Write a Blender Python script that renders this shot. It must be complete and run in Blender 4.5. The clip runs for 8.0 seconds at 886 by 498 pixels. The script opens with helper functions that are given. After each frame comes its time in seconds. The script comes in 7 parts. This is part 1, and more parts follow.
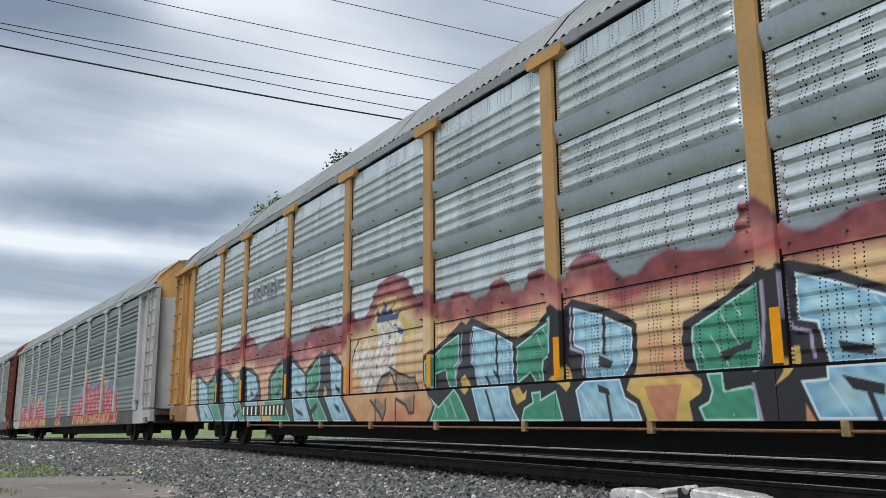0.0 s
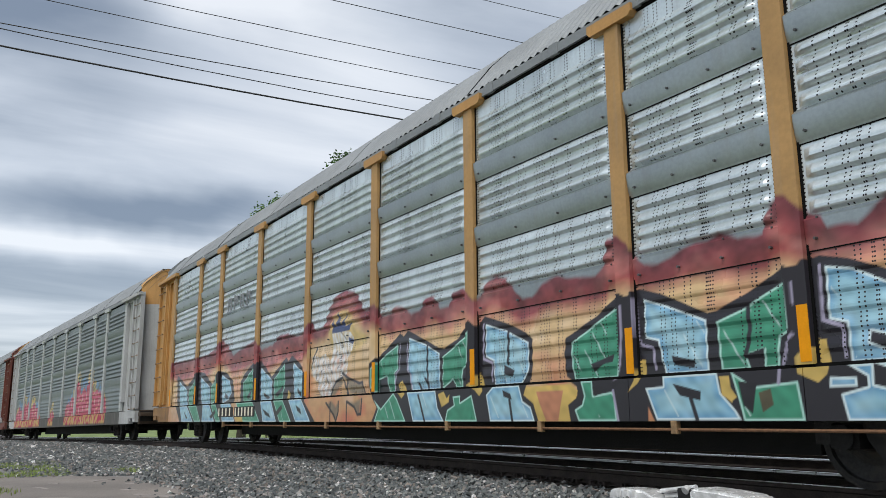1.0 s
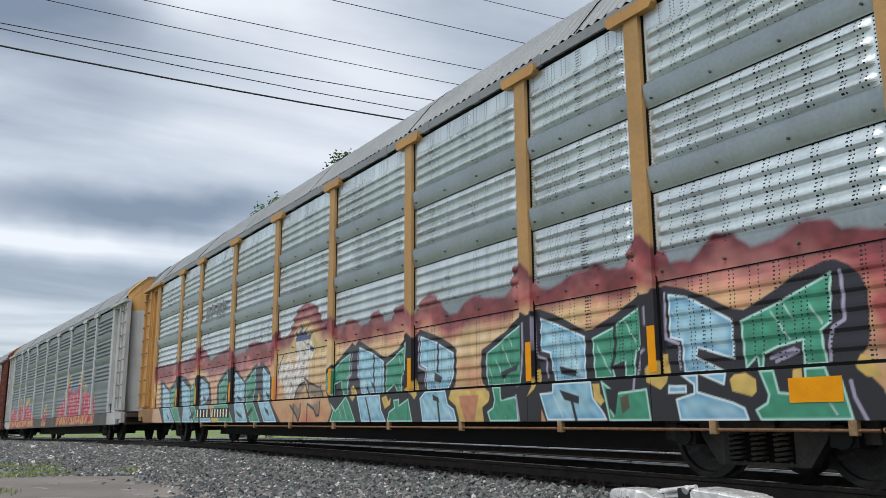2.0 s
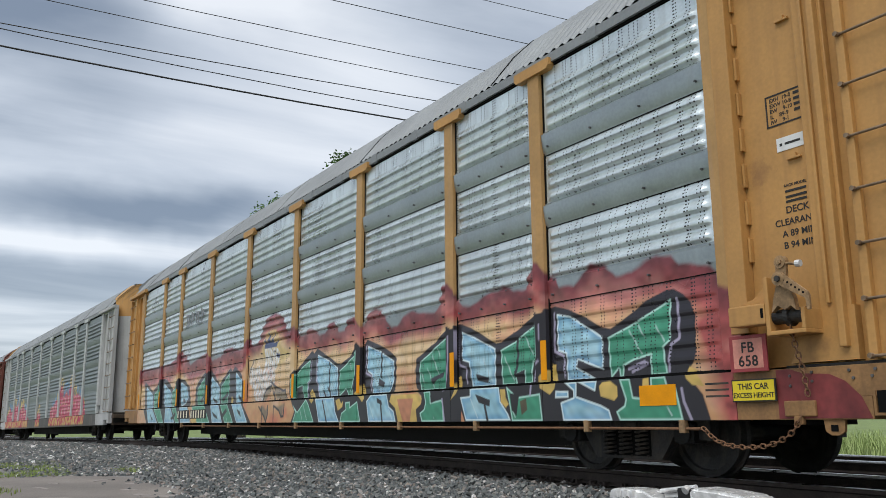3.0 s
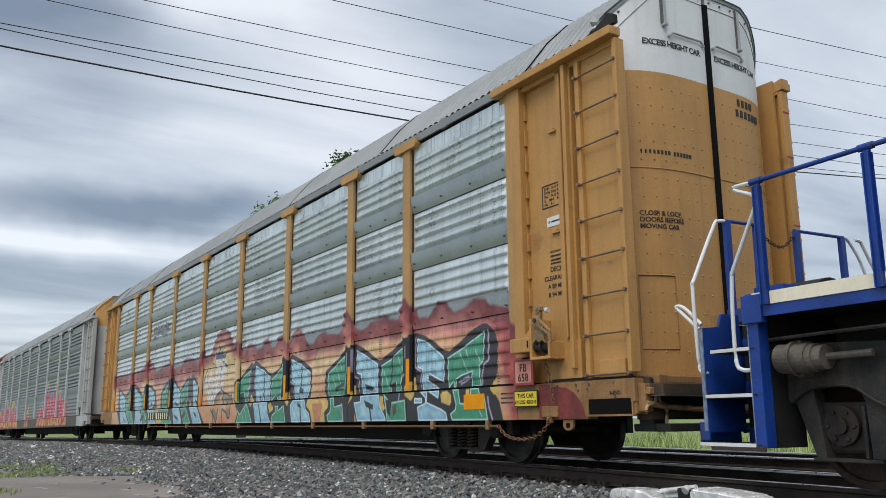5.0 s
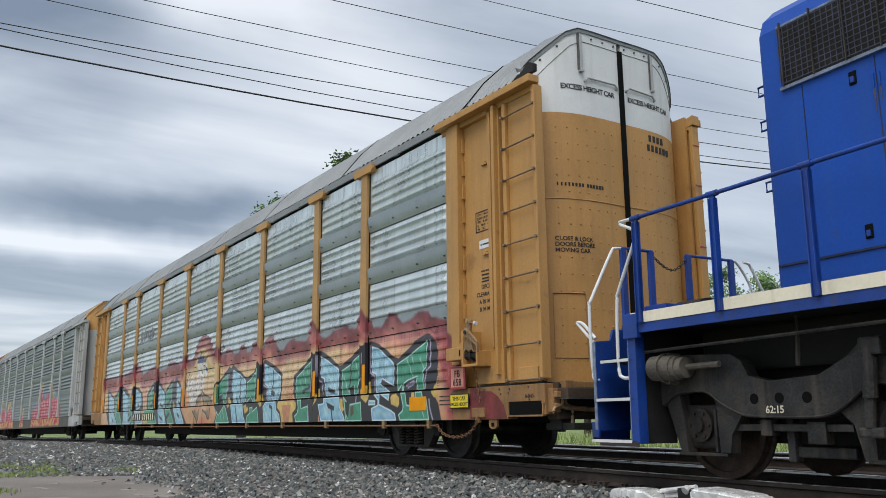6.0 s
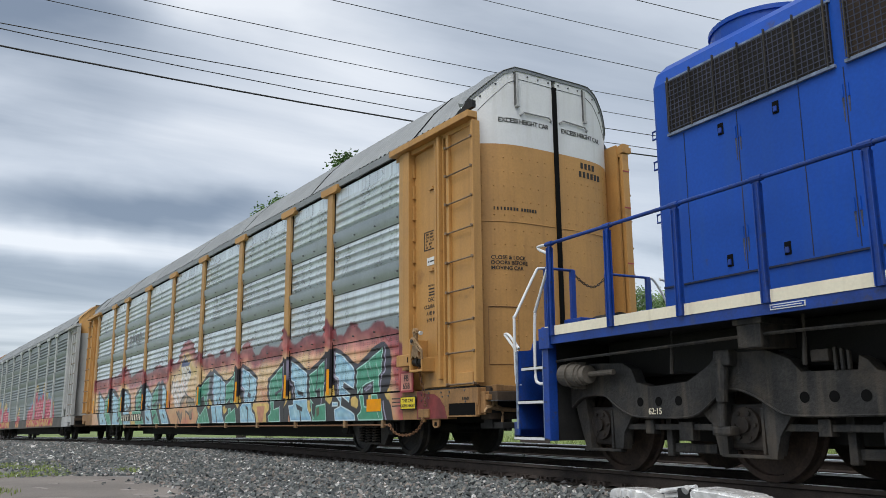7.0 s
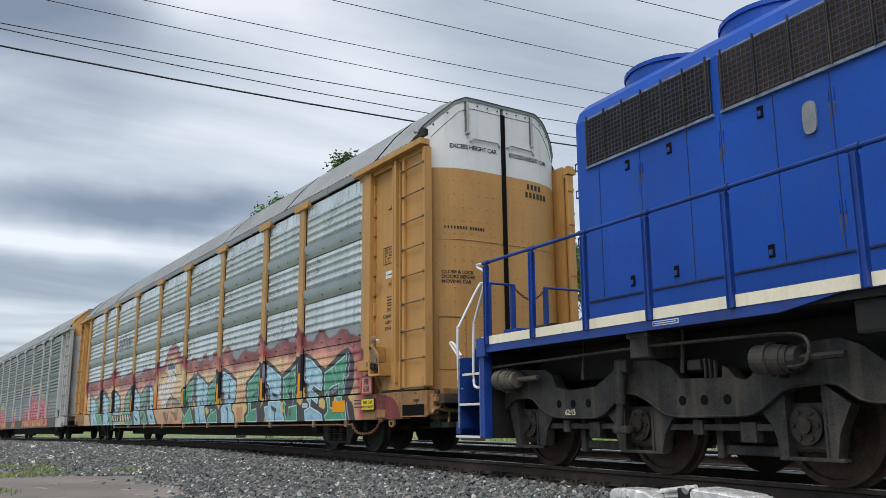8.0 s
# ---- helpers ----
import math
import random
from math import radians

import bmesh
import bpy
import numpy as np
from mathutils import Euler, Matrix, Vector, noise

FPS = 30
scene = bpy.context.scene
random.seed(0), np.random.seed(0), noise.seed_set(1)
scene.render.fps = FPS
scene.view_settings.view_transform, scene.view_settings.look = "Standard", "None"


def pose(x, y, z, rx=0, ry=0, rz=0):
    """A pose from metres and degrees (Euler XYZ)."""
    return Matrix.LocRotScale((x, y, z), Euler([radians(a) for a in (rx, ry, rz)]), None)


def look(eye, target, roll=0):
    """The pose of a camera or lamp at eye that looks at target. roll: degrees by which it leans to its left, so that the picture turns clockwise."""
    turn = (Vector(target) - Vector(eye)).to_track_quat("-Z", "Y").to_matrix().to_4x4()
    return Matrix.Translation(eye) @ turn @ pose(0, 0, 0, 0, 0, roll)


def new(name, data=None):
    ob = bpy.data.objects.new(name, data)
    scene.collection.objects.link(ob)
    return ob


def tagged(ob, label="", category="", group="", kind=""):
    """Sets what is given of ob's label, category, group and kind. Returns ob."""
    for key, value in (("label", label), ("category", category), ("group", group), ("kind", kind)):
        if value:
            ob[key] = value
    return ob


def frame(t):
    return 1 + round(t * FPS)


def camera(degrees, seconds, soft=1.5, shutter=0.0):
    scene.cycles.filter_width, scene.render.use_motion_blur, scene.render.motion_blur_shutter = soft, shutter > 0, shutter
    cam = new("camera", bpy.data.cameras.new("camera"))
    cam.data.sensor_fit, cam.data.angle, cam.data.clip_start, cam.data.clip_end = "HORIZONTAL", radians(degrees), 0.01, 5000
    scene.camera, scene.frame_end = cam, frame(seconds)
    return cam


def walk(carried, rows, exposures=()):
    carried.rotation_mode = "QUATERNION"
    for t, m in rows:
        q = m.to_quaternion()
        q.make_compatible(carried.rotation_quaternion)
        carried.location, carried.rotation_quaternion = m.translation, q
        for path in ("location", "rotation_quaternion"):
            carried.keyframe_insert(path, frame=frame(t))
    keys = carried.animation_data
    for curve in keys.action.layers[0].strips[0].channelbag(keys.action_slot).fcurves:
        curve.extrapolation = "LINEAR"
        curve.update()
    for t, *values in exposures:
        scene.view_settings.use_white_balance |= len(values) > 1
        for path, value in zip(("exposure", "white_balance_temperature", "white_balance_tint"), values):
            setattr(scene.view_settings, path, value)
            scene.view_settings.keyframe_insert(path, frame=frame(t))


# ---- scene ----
cam = camera(56.05, 8.0, soft=0.85)
EYE = (0.0, 0.0, 0.581)
YAW, PITCH, ROLL = radians(27.697), radians(11.519), -0.277
AIM = (EYE[0] - 10 * math.cos(YAW) * math.cos(PITCH), EYE[1] + 10 * math.sin(YAW) * math.cos(PITCH), EYE[2] + 10 * math.sin(PITCH))
walk(cam, [(0.0, look(EYE, AIM, ROLL)), (8.0, look(EYE, AIM, ROLL))], exposures=[(0.0, 0.0), (8.0, 0.0)])

# ---- world and light: overcast noon ----
world = bpy.data.worlds.new("sky")
scene.world = world
world.use_nodes = True


CLOUDS = ((-1.6, 24.5, 9.7, 4.7, -0.17), (11.9, 28.9, 7.8, 3.3, 0.25), (6.3, 13.7, 8.9, 1.4, -0.17), (1.0, 10.8, 11.7, 1.0, 0.17), (9.8, 18.7, 5.8, 1.2, 0.05), (3.3, 19.5, 8.9, 1.9, -0.07), (-0.9, 20.6, 3.1, 1.2, 0.06), (22.2, 23.4, 7.0, 4.3, 0.08))


def build_sky():
    nt = world.node_tree
    nt.nodes.clear()
    N, L = nt.nodes.new, nt.links.new
    out, bg = N("ShaderNodeOutputWorld"), N("ShaderNodeBackground")
    sky = N("ShaderNodeTexSky")
    sky.sky_type, sky.sun_disc = "NISHITA", False
    sky.sun_elevation, sky.sun_rotation = radians(59), radians(143)
    skymul = N("ShaderNodeMix")
    skymul.data_type, skymul.blend_type = "RGBA", "MULTIPLY"
    skymul.inputs[0].default_value = 1.0
    skymul.inputs[7].default_value = (0.03, 0.03, 0.03, 1)
    L(sky.outputs[0], skymul.inputs[6])
    tc = N("ShaderNodeTexCoord")
    sep = N("ShaderNodeSeparateXYZ")
    L(tc.outputs["Generated"], sep.inputs[0])

    def m(op, a, b=None):
        n = N("ShaderNodeMath")
        n.operation = op
        for i, v in enumerate((a, b)):
            if v is None:
                continue
            if hasattr(v, "links"):
                L(v, n.inputs[i])
            else:
                n.inputs[i].default_value = v
        return n.outputs[0]
    zz = m("ADD", m("MAXIMUM", sep.outputs[2], 0.0), 0.11)
    u, v = m("DIVIDE", sep.outputs[0], zz), m("DIVIDE", sep.outputs[1], zz)
    comb = N("ShaderNodeCombineXYZ")
    L(u, comb.inputs[0]), L(v, comb.inputs[1])
    rotm = N("ShaderNodeMapping")
    rotm.inputs["Rotation"].default_value = (0, 0, radians(12))
    rotm.inputs["Location"].default_value = (4.7, 2.4, 0)
    rotm.inputs["Scale"].default_value = (0.95, 0.34, 1)
    L(comb.outputs[0], rotm.inputs[0])

    def nz(scale, detail, rough, dist):
        n = N("ShaderNodeTexNoise")
        n.inputs["Scale"].default_value, n.inputs["Detail"].default_value = scale, detail
        n.inputs["Roughness"].default_value, n.inputs["Distortion"].default_value = rough, dist
        L(rotm.outputs[0], n.inputs["Vector"])
        return n.outputs[0]
    mixn = m("ADD", m("MULTIPLY", nz(0.8, 3, 0.5, 0.3), 0.42), m("MULTIPLY", nz(2.2, 6, 0.55, 0.5), 0.26))
    mixn = m("ADD", mixn, 0.175)
    # broad cloud forms over the tracks: heading and height in degrees, half widths, thinner (+) or thicker (-)
    warp = N("ShaderNodeTexNoise")
    warp.inputs["Scale"].default_value, warp.inputs["Detail"].default_value = 5.0, 4
    L(tc.outputs["Generated"], warp.inputs["Vector"])
    wob = N("ShaderNodeVectorMath")
    wob.operation = "MULTIPLY_ADD"
    L(warp.outputs["Color"], wob.inputs[0])
    wob.inputs[1].default_value, wob.inputs[2].default_value = (0.10, 0.10, 0.07), (-0.05, -0.05, -0.035)
    drift = N("ShaderNodeVectorMath")
    L(tc.outputs["Generated"], drift.inputs[0]), L(wob.outputs[0], drift.inputs[1])
    for head, high, wide, tall, amount in CLOUDS:
        h, e = radians(head), radians(high)
        c = Vector((-math.cos(h) * math.cos(e), math.sin(h) * math.cos(e), math.sin(e)))
        r = Vector((math.sin(h), math.cos(h), 0))
        off = N("ShaderNodeVectorMath")
        off.operation = "SUBTRACT"
        L(drift.outputs[0], off.inputs[0])
        off.inputs[1].default_value = c
        total = 0.0
        for axis, width in ((r, radians(wide)), (r.cross(-c).normalized(), radians(tall)), (c, 0.5)):
            d = N("ShaderNodeVectorMath")
            d.operation = "DOT_PRODUCT"
            L(off.outputs[0], d.inputs[0])
            d.inputs[1].default_value = axis / width
            total = m("ADD", m("MULTIPLY", d.outputs["Value"], d.outputs["Value"]), total)
        mixn = m("ADD", mixn, m("MULTIPLY", m("EXPONENT", m("MULTIPLY", total, -1.0)), amount))
    ramp = N("ShaderNodeValToRGB")
    cr = ramp.color_ramp
    cr.elements[0].position, cr.elements[0].color = 0.38, (0.21, 0.255, 0.325, 1)
    cr.elements[1].position, cr.elements[1].color = 0.625, (0.86, 0.89, 0.93, 1)
    e = cr.elements.new(0.46)
    e.color = (0.38, 0.43, 0.50, 1)
    e = cr.elements.new(0.53)
    e.color = (0.58, 0.63, 0.70, 1)
    L(mixn, ramp.inputs[0])
    add = N("ShaderNodeMix")
    add.data_type, add.blend_type = "RGBA", "ADD"
    add.inputs[0].default_value = 1.0
    L(ramp.outputs[0], add.inputs[6]), L(skymul.outputs[2], add.inputs[7])
    L(add.outputs[2], bg.inputs[0])
    bg.inputs[1].default_value = 0.92
    L(bg.outputs[0], out.inputs[0])


build_sky()
sun = new("sun", bpy.data.lights.new("sun", "SUN"))
sun.data.energy, sun.data.angle, sun.data.color = 2.6, radians(45), (1.0, 0.97, 0.92)
sun.matrix_basis = look((19, -25, 52), (0, 0, 0))


# ---- materials ----
def mat(name, base, rough=0.6, metal=0.0, var=0.2, scale=3.0, fine=40.0, bump=0.15, streak=0.0, dirt=(0.10, 0.08, 0.06), spec=0.5):
    """Base colour broken up by coarse stains, fine grain and vertical streaks, with relief to match."""
    mt = bpy.data.materials.new(name)
    mt.use_nodes = True
    nt = mt.node_tree
    N, L = nt.nodes.new, nt.links.new
    b = nt.nodes["Principled BSDF"]
    tc = N("ShaderNodeTexCoord")
    n1, n2 = N("ShaderNodeTexNoise"), N("ShaderNodeTexNoise")
    n1.inputs["Scale"].default_value, n1.inputs["Detail"].default_value = scale, 6
    n2.inputs["Scale"].default_value, n2.inputs["Detail"].default_value = fine, 4
    L(tc.outputs["Object"], n1.inputs["Vector"]), L(tc.outputs["Object"], n2.inputs["Vector"])
    r1 = N("ShaderNodeMapRange")
    r1.inputs[1].default_value, r1.inputs[2].default_value = 0.3, 0.7
    r1.inputs[3].default_value, r1.inputs[4].default_value = 1 - var, 1 + var
    L(n1.outputs[0], r1.inputs[0])
    r2 = N("ShaderNodeMapRange")
    r2.inputs[1].default_value, r2.inputs[2].default_value = 0.3, 0.7
    r2.inputs[3].default_value, r2.inputs[4].default_value = 1 - var * 0.5, 1 + var * 0.5
    L(n2.outputs[0], r2.inputs[0])
    mu = N("ShaderNodeMath")
    mu.operation = "MULTIPLY"
    L(r1.outputs[0], mu.inputs[0]), L(r2.outputs[0], mu.inputs[1])
    mx = N("ShaderNodeMix")
    mx.data_type, mx.blend_type = "RGBA", "MULTIPLY"
    mx.inputs[0].default_value = 1
    mx.inputs[6].default_value = (*base, 1)
    L(mu.outputs[0], mx.inputs[7])
    col = mx.outputs[2]
    if streak:
        mp = N("ShaderNodeMapping")
        mp.inputs["Scale"].default_value = (9, 9, 0.6)
        L(tc.outputs["Object"], mp.inputs[0])
        n3 = N("ShaderNodeTexNoise")
        n3.inputs["Scale"].default_value, n3.inputs["Detail"].default_value = 1.0, 5
        L(mp.outputs[0], n3.inputs["Vector"])
        r3 = N("ShaderNodeMapRange")
        r3.inputs[1].default_value, r3.inputs[2].default_value, r3.inputs[3].default_value, r3.inputs[4].default_value = 0.52, 0.75, 0, streak
        L(n3.outputs[0], r3.inputs[0])
        m3 = N("ShaderNodeMix")
        m3.data_type = "RGBA"
        L(r3.outputs[0], m3.inputs[0]), L(col, m3.inputs[6])
        m3.inputs[7].default_value = (*dirt, 1)
        col = m3.outputs[2]
    L(col, b.inputs["Base Color"])
    b.inputs["Metallic"].default_value = metal
    b.inputs["Specular IOR Level"].default_value = spec
    rr = N("ShaderNodeMapRange")
    rr.inputs[3].default_value, rr.inputs[4].default_value = max(0.05, rough - 0.12), min(1, rough + 0.12)
    L(n1.outputs[0], rr.inputs[0]), L(rr.outputs[0], b.inputs["Roughness"])
    if bump:
        bp = N("ShaderNodeBump")
        bp.inputs["Strength"].default_value, bp.inputs["Distance"].default_value = bump, 0.01
        L(n2.outputs[0], bp.inputs["Height"]), L(bp.outputs[0], b.inputs["Normal"])
    return mt


def panel_material(name, base, metal, perforated=True, rough=0.42):
    """Galvanised sheet with rows of punched holes and sprayed paint from the attribute 'paint' (alpha: cover)."""
    mt = mat(name, base, rough, metal, 0.14, 1.7, 26, 0.05, 0.25, (0.30, 0.29, 0.26))
    nt = mt.node_tree
    N, L = nt.nodes.new, nt.links.new
    b = nt.nodes["Principled BSDF"]
    col = b.inputs["Base Color"].links[0].from_socket
    at = N("ShaderNodeAttribute")
    at.attribute_name = "paint"
    mx = N("ShaderNodeMix")
    mx.data_type = "RGBA"
    L(at.outputs["Alpha"], mx.inputs[0]), L(col, mx.inputs[6]), L(at.outputs["Color"], mx.inputs[7])
    col = mx.outputs[2]
    mm = N("ShaderNodeMath")
    mm.operation, mm.use_clamp = "MULTIPLY_ADD", True
    L(at.outputs["Alpha"], mm.inputs[0])
    mm.inputs[1].default_value, mm.inputs[2].default_value = -metal, metal
    L(mm.outputs[0], b.inputs["Metallic"])
    if perforated:
        tc, sep = N("ShaderNodeTexCoord"), N("ShaderNodeSeparateXYZ")
        L(tc.outputs["Object"], sep.inputs[0])

        def m(op, a, c=None):
            n = N("ShaderNodeMath")
            n.operation = op
            for i, v in enumerate((a, c)):
                if v is None:
                    continue
                if hasattr(v, "links"):
                    L(v, n.inputs[i])
                else:
                    n.inputs[i].default_value = v
            return n.outputs[0]

        def cell(co, pitch, shift=0.0):
            f = m("FRACT", m("ADD", m("DIVIDE", co, pitch), shift))
            return m("MULTIPLY", m("SUBTRACT", f, 0.5), pitch)
        dz = cell(sep.outputs[2], 0.036)
        total = None
        for pitch, shift in ((0.31, 0.10), (0.47, 0.37), (0.47, 0.47), (0.93, 0.62), (0.53, 0.55), (0.79, 0.81)):
            dx = cell(sep.outputs[0], pitch, shift)
            d = m("SQRT", m("ADD", m("MULTIPLY", dx, dx), m("MULTIPLY", dz, dz)))
            hole = m("LESS_THAN", d, 0.0080)
            total = hole if total is None else m("MAXIMUM", total, hole)
        mh = N("ShaderNodeMix")
        mh.data_type = "RGBA"
        L(total, mh.inputs[0]), L(col, mh.inputs[6])
        mh.inputs[7].default_value = (0.012, 0.012, 0.014, 1)
        col = mh.outputs[2]
    L(col, b.inputs["Base Color"])
    return mt


GALV = panel_material("galvanised_sheet", (0.66, 0.73, 0.75), 0.60, True, 0.30)
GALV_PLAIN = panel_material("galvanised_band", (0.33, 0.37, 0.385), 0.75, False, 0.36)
POST = panel_material("mustard_post_paint", (0.40, 0.232, 0.085), 0.0, False, 0.6)
GREYSIDE = panel_material("dull_grey_sheet", (0.155, 0.185, 0.185), 0.35, False, 0.42)
GREYSILL = panel_material("stained_grey_sill", (0.085, 0.083, 0.075), 0.1, False, 0.7)
YELLOW = mat("mustard_paint", (0.445, 0.238, 0.073), 0.55, 0, 0.13, 1.2, 30, 0.06, 0.4, (0.27, 0.135, 0.05))
ROOF = mat("weathered_roof_sheet", (0.225, 0.24, 0.25), 0.55, 0.25, 0.14, 1.3, 25, 0.08, 0.3, (0.33, 0.33, 0.31))
WHITE = mat("white_paint", (0.66, 0.67, 0.67), 0.5, 0, 0.06, 2, 30, 0.05, 0.3, (0.45, 0.44, 0.40))
# Grimy steel, and dark pieces put in where there is only shade.
DARK = mat("black_grimy_steel_and_shade", (0.012, 0.0115, 0.011), 0.75, 0.1, 0.4, 6, 40, 0.3)
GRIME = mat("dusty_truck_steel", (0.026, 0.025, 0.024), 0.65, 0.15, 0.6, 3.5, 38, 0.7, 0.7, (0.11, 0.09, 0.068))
# Brown cast steel, darkened in its colour for the shade of a recess.
RECESSED = mat("recess_shaded_cast_steel", (0.020, 0.0155, 0.0125), 0.55, 0.15, 0.5, 7, 40, 0.6, 0.5, (0.06, 0.045, 0.033))
DUST = mat("tan_dusty_steel", (0.115, 0.10, 0.082), 0.7, 0.1, 0.35, 6, 40, 0.3)
DECK = mat("rusty_brown_platform", (0.055, 0.036, 0.022), 0.75, 0, 0.4, 4, 40, 0.3)
# Rubber parts, and black pieces that stand in for shade in gaps and holes.
BLACK = mat("black_rubber_and_gap_shade", (0.006, 0.006, 0.006), 0.9, 0, 0.2, 10, 60, 0.1, 0, (0, 0, 0), 0.1)
RAILTOP = mat("polished_rail_head", (0.80, 0.80, 0.81), 0.30, 1.0, 0.1, 3, 60, 0.03)
RUST = mat("rusty_rail_steel", (0.045, 0.034, 0.028), 0.85, 0.1, 0.4, 7, 60, 0.4)
TIE = mat("creosoted_timber", (0.045, 0.036, 0.028), 0.9, 0, 0.4, 5, 50, 0.5)
BLUE = mat("royal_blue_paint", (0.0022, 0.060, 0.36), 0.45, 0, 0.16, 0.9, 30, 0.04, 0.22, (0.03, 0.085, 0.24), 0.35)
BLUE_TRIM = mat("blue_trim_paint", (0.005, 0.042, 0.25), 0.5, 0, 0.3, 3, 40, 0.1, 0.45, (0.05, 0.05, 0.06))
CREAM = mat("cream_stripe_paint", (0.80, 0.74, 0.58), 0.55, 0, 0.08, 2, 40, 0.05, 0.25, (0.35, 0.28, 0.18))
DULL = mat("dull_wear_plate", (0.12, 0.12, 0.12), 0.5, 0.5, 0.4, 8, 40, 0.2)
STEEL = mat("worn_tread_steel", (0.42, 0.42, 0.41), 0.45, 0.8, 0.25, 4, 40, 0.15)
ASPHALT = mat("worn_asphalt", (0.175, 0.155, 0.138), 0.9, 0, 0.25, 0.9, 70, 0.5)
# Grimy mustard on the sill parts; also the painted shade round the door recess.
GRIMSHADE_YEL = mat("grimy_shaded_mustard_paint", (0.27, 0.145, 0.055), 0.65, 0, 0.3, 2.5, 35, 0.15, 0.6, (0.12, 0.065, 0.03))
TAN = mat("worn_tan_steel", (0.30, 0.19, 0.095), 0.6, 0.2, 0.4, 9, 50, 0.25, 0.3, (0.10, 0.06, 0.035))
RUNG = mat("worn_rung_steel", (0.22, 0.155, 0.10), 0.5, 0.3, 0.3, 8, 50, 0.1)
WORNBLUE = mat("worn_blue_edge", (0.16, 0.20, 0.29), 0.6, 0, 0.4, 12, 50, 0.1)
WHEELRUST = mat("rusty_wheel_steel", (0.055, 0.036, 0.027), 0.75, 0.2, 0.5, 5, 40, 0.3)
WIRE = mat("wire_insulation", (0.02, 0.02, 0.022), 0.6, 0, 0.1, 5, 30, 0)
REDP = mat("red_paint", (0.30, 0.045, 0.05), 0.55, 0, 0.2, 2, 30, 0.05)
MAROON = mat("maroon_overspray", (0.17, 0.030, 0.030), 0.6, 0, 0.35, 2.5, 14, 0.05, 0.3, (0.28, 0.08, 0.05))
REFLECT = mat("amber_reflective_tape", (0.76, 0.30, 0.004), 0.6, 0, 0.08, 6, 60, 0.02, 0, (0, 0, 0), 0.2)
SIGNYEL = mat("yellow_placard", (0.72, 0.56, 0.02), 0.45, 0, 0.06, 6, 60, 0.02)
INK = mat("black_stencil", (0.018, 0.016, 0.014), 0.6, 0, 0.2, 9, 60, 0)
RUSTCHAIN = mat("rusty_chain", (0.20, 0.105, 0.055), 0.8, 0.3, 0.3, 20, 80, 0.2)
BROWN = mat("brown_red_paint", (0.13, 0.035, 0.022), 0.6, 0, 0.2, 1.5, 30, 0.05, 0.3)


def weathered(mt, rust, scale, low, high):
    """Scattered rust and dirt blotches over a paint."""
    nt = mt.node_tree
    N, L = nt.nodes.new, nt.links.new
    b = nt.nodes["Principled BSDF"]
    col = b.inputs["Base Color"].links[0].from_socket
    tc, nz, rg, mx = N("ShaderNodeTexCoord"), N("ShaderNodeTexNoise"), N("ShaderNodeMapRange"), N("ShaderNodeMix")
    nz.inputs["Scale"].default_value, nz.inputs["Detail"].default_value, nz.inputs["Roughness"].default_value = scale, 7, 0.62
    rg.inputs[1].default_value, rg.inputs[2].default_value = low, high
    mx.data_type = "RGBA"
    mx.inputs[7].default_value = (*rust, 1)
    L(tc.outputs["Object"], nz.inputs["Vector"]), L(nz.outputs[0], rg.inputs[0])
    L(rg.outputs[0], mx.inputs[0]), L(col, mx.inputs[6]), L(mx.outputs[2], b.inputs["Base Color"])


weathered(BLUE, (0.055, 0.045, 0.05), 2.6, 0.66, 0.78)
weathered(BLUE_TRIM, (0.05, 0.042, 0.045), 6.0, 0.60, 0.72)
weathered(YELLOW, (0.20, 0.095, 0.04), 1.9, 0.62, 0.80)
weathered(GRIME, (0.075, 0.06, 0.045), 2.2, 0.50, 0.70)


# ---- mesh helpers ----
def part(name, bm, material, parent=None, label="", smooth=False):
    me = bpy.data.meshes.new(name)
    bm.to_mesh(me)
    bm.free()
    if smooth:
        for p in me.polygons:
            p.use_smooth = True
    me.materials.append(material)
    ob = new(name, me)
    ob.parent = parent
    if label:
        ob["label"] = label
    return ob


def box(bm, x0, x1, y0, y1, z0, z1, bev=0.0):
    m = Matrix.LocRotScale(((x0 + x1) / 2, (y0 + y1) / 2, (z0 + z1) / 2), None, (abs(x1 - x0), abs(y1 - y0), abs(z1 - z0)))
    g = bmesh.ops.create_cube(bm, size=1, matrix=m)
    if bev:
        ed = list({e for v in g["verts"] for e in v.link_edges})
        bmesh.ops.bevel(bm, geom=ed, offset=bev, segments=2, affect="EDGES", profile=0.6)
    return bm


def boxes(*dims, bev=0.0):
    bm = bmesh.new()
    for d in dims:
        box(bm, *d, bev=bev)
    return bm


def rod(bm, a, b, r, n=8):
    a, b = Vector(a), Vector(b)
    d = b - a
    m = Matrix.Translation((a + b) / 2) @ d.to_track_quat("Z", "Y").to_matrix().to_4x4()
    bmesh.ops.create_cone(bm, cap_ends=True, segments=n, radius1=r, radius2=r, depth=d.length, matrix=m)
    return bm


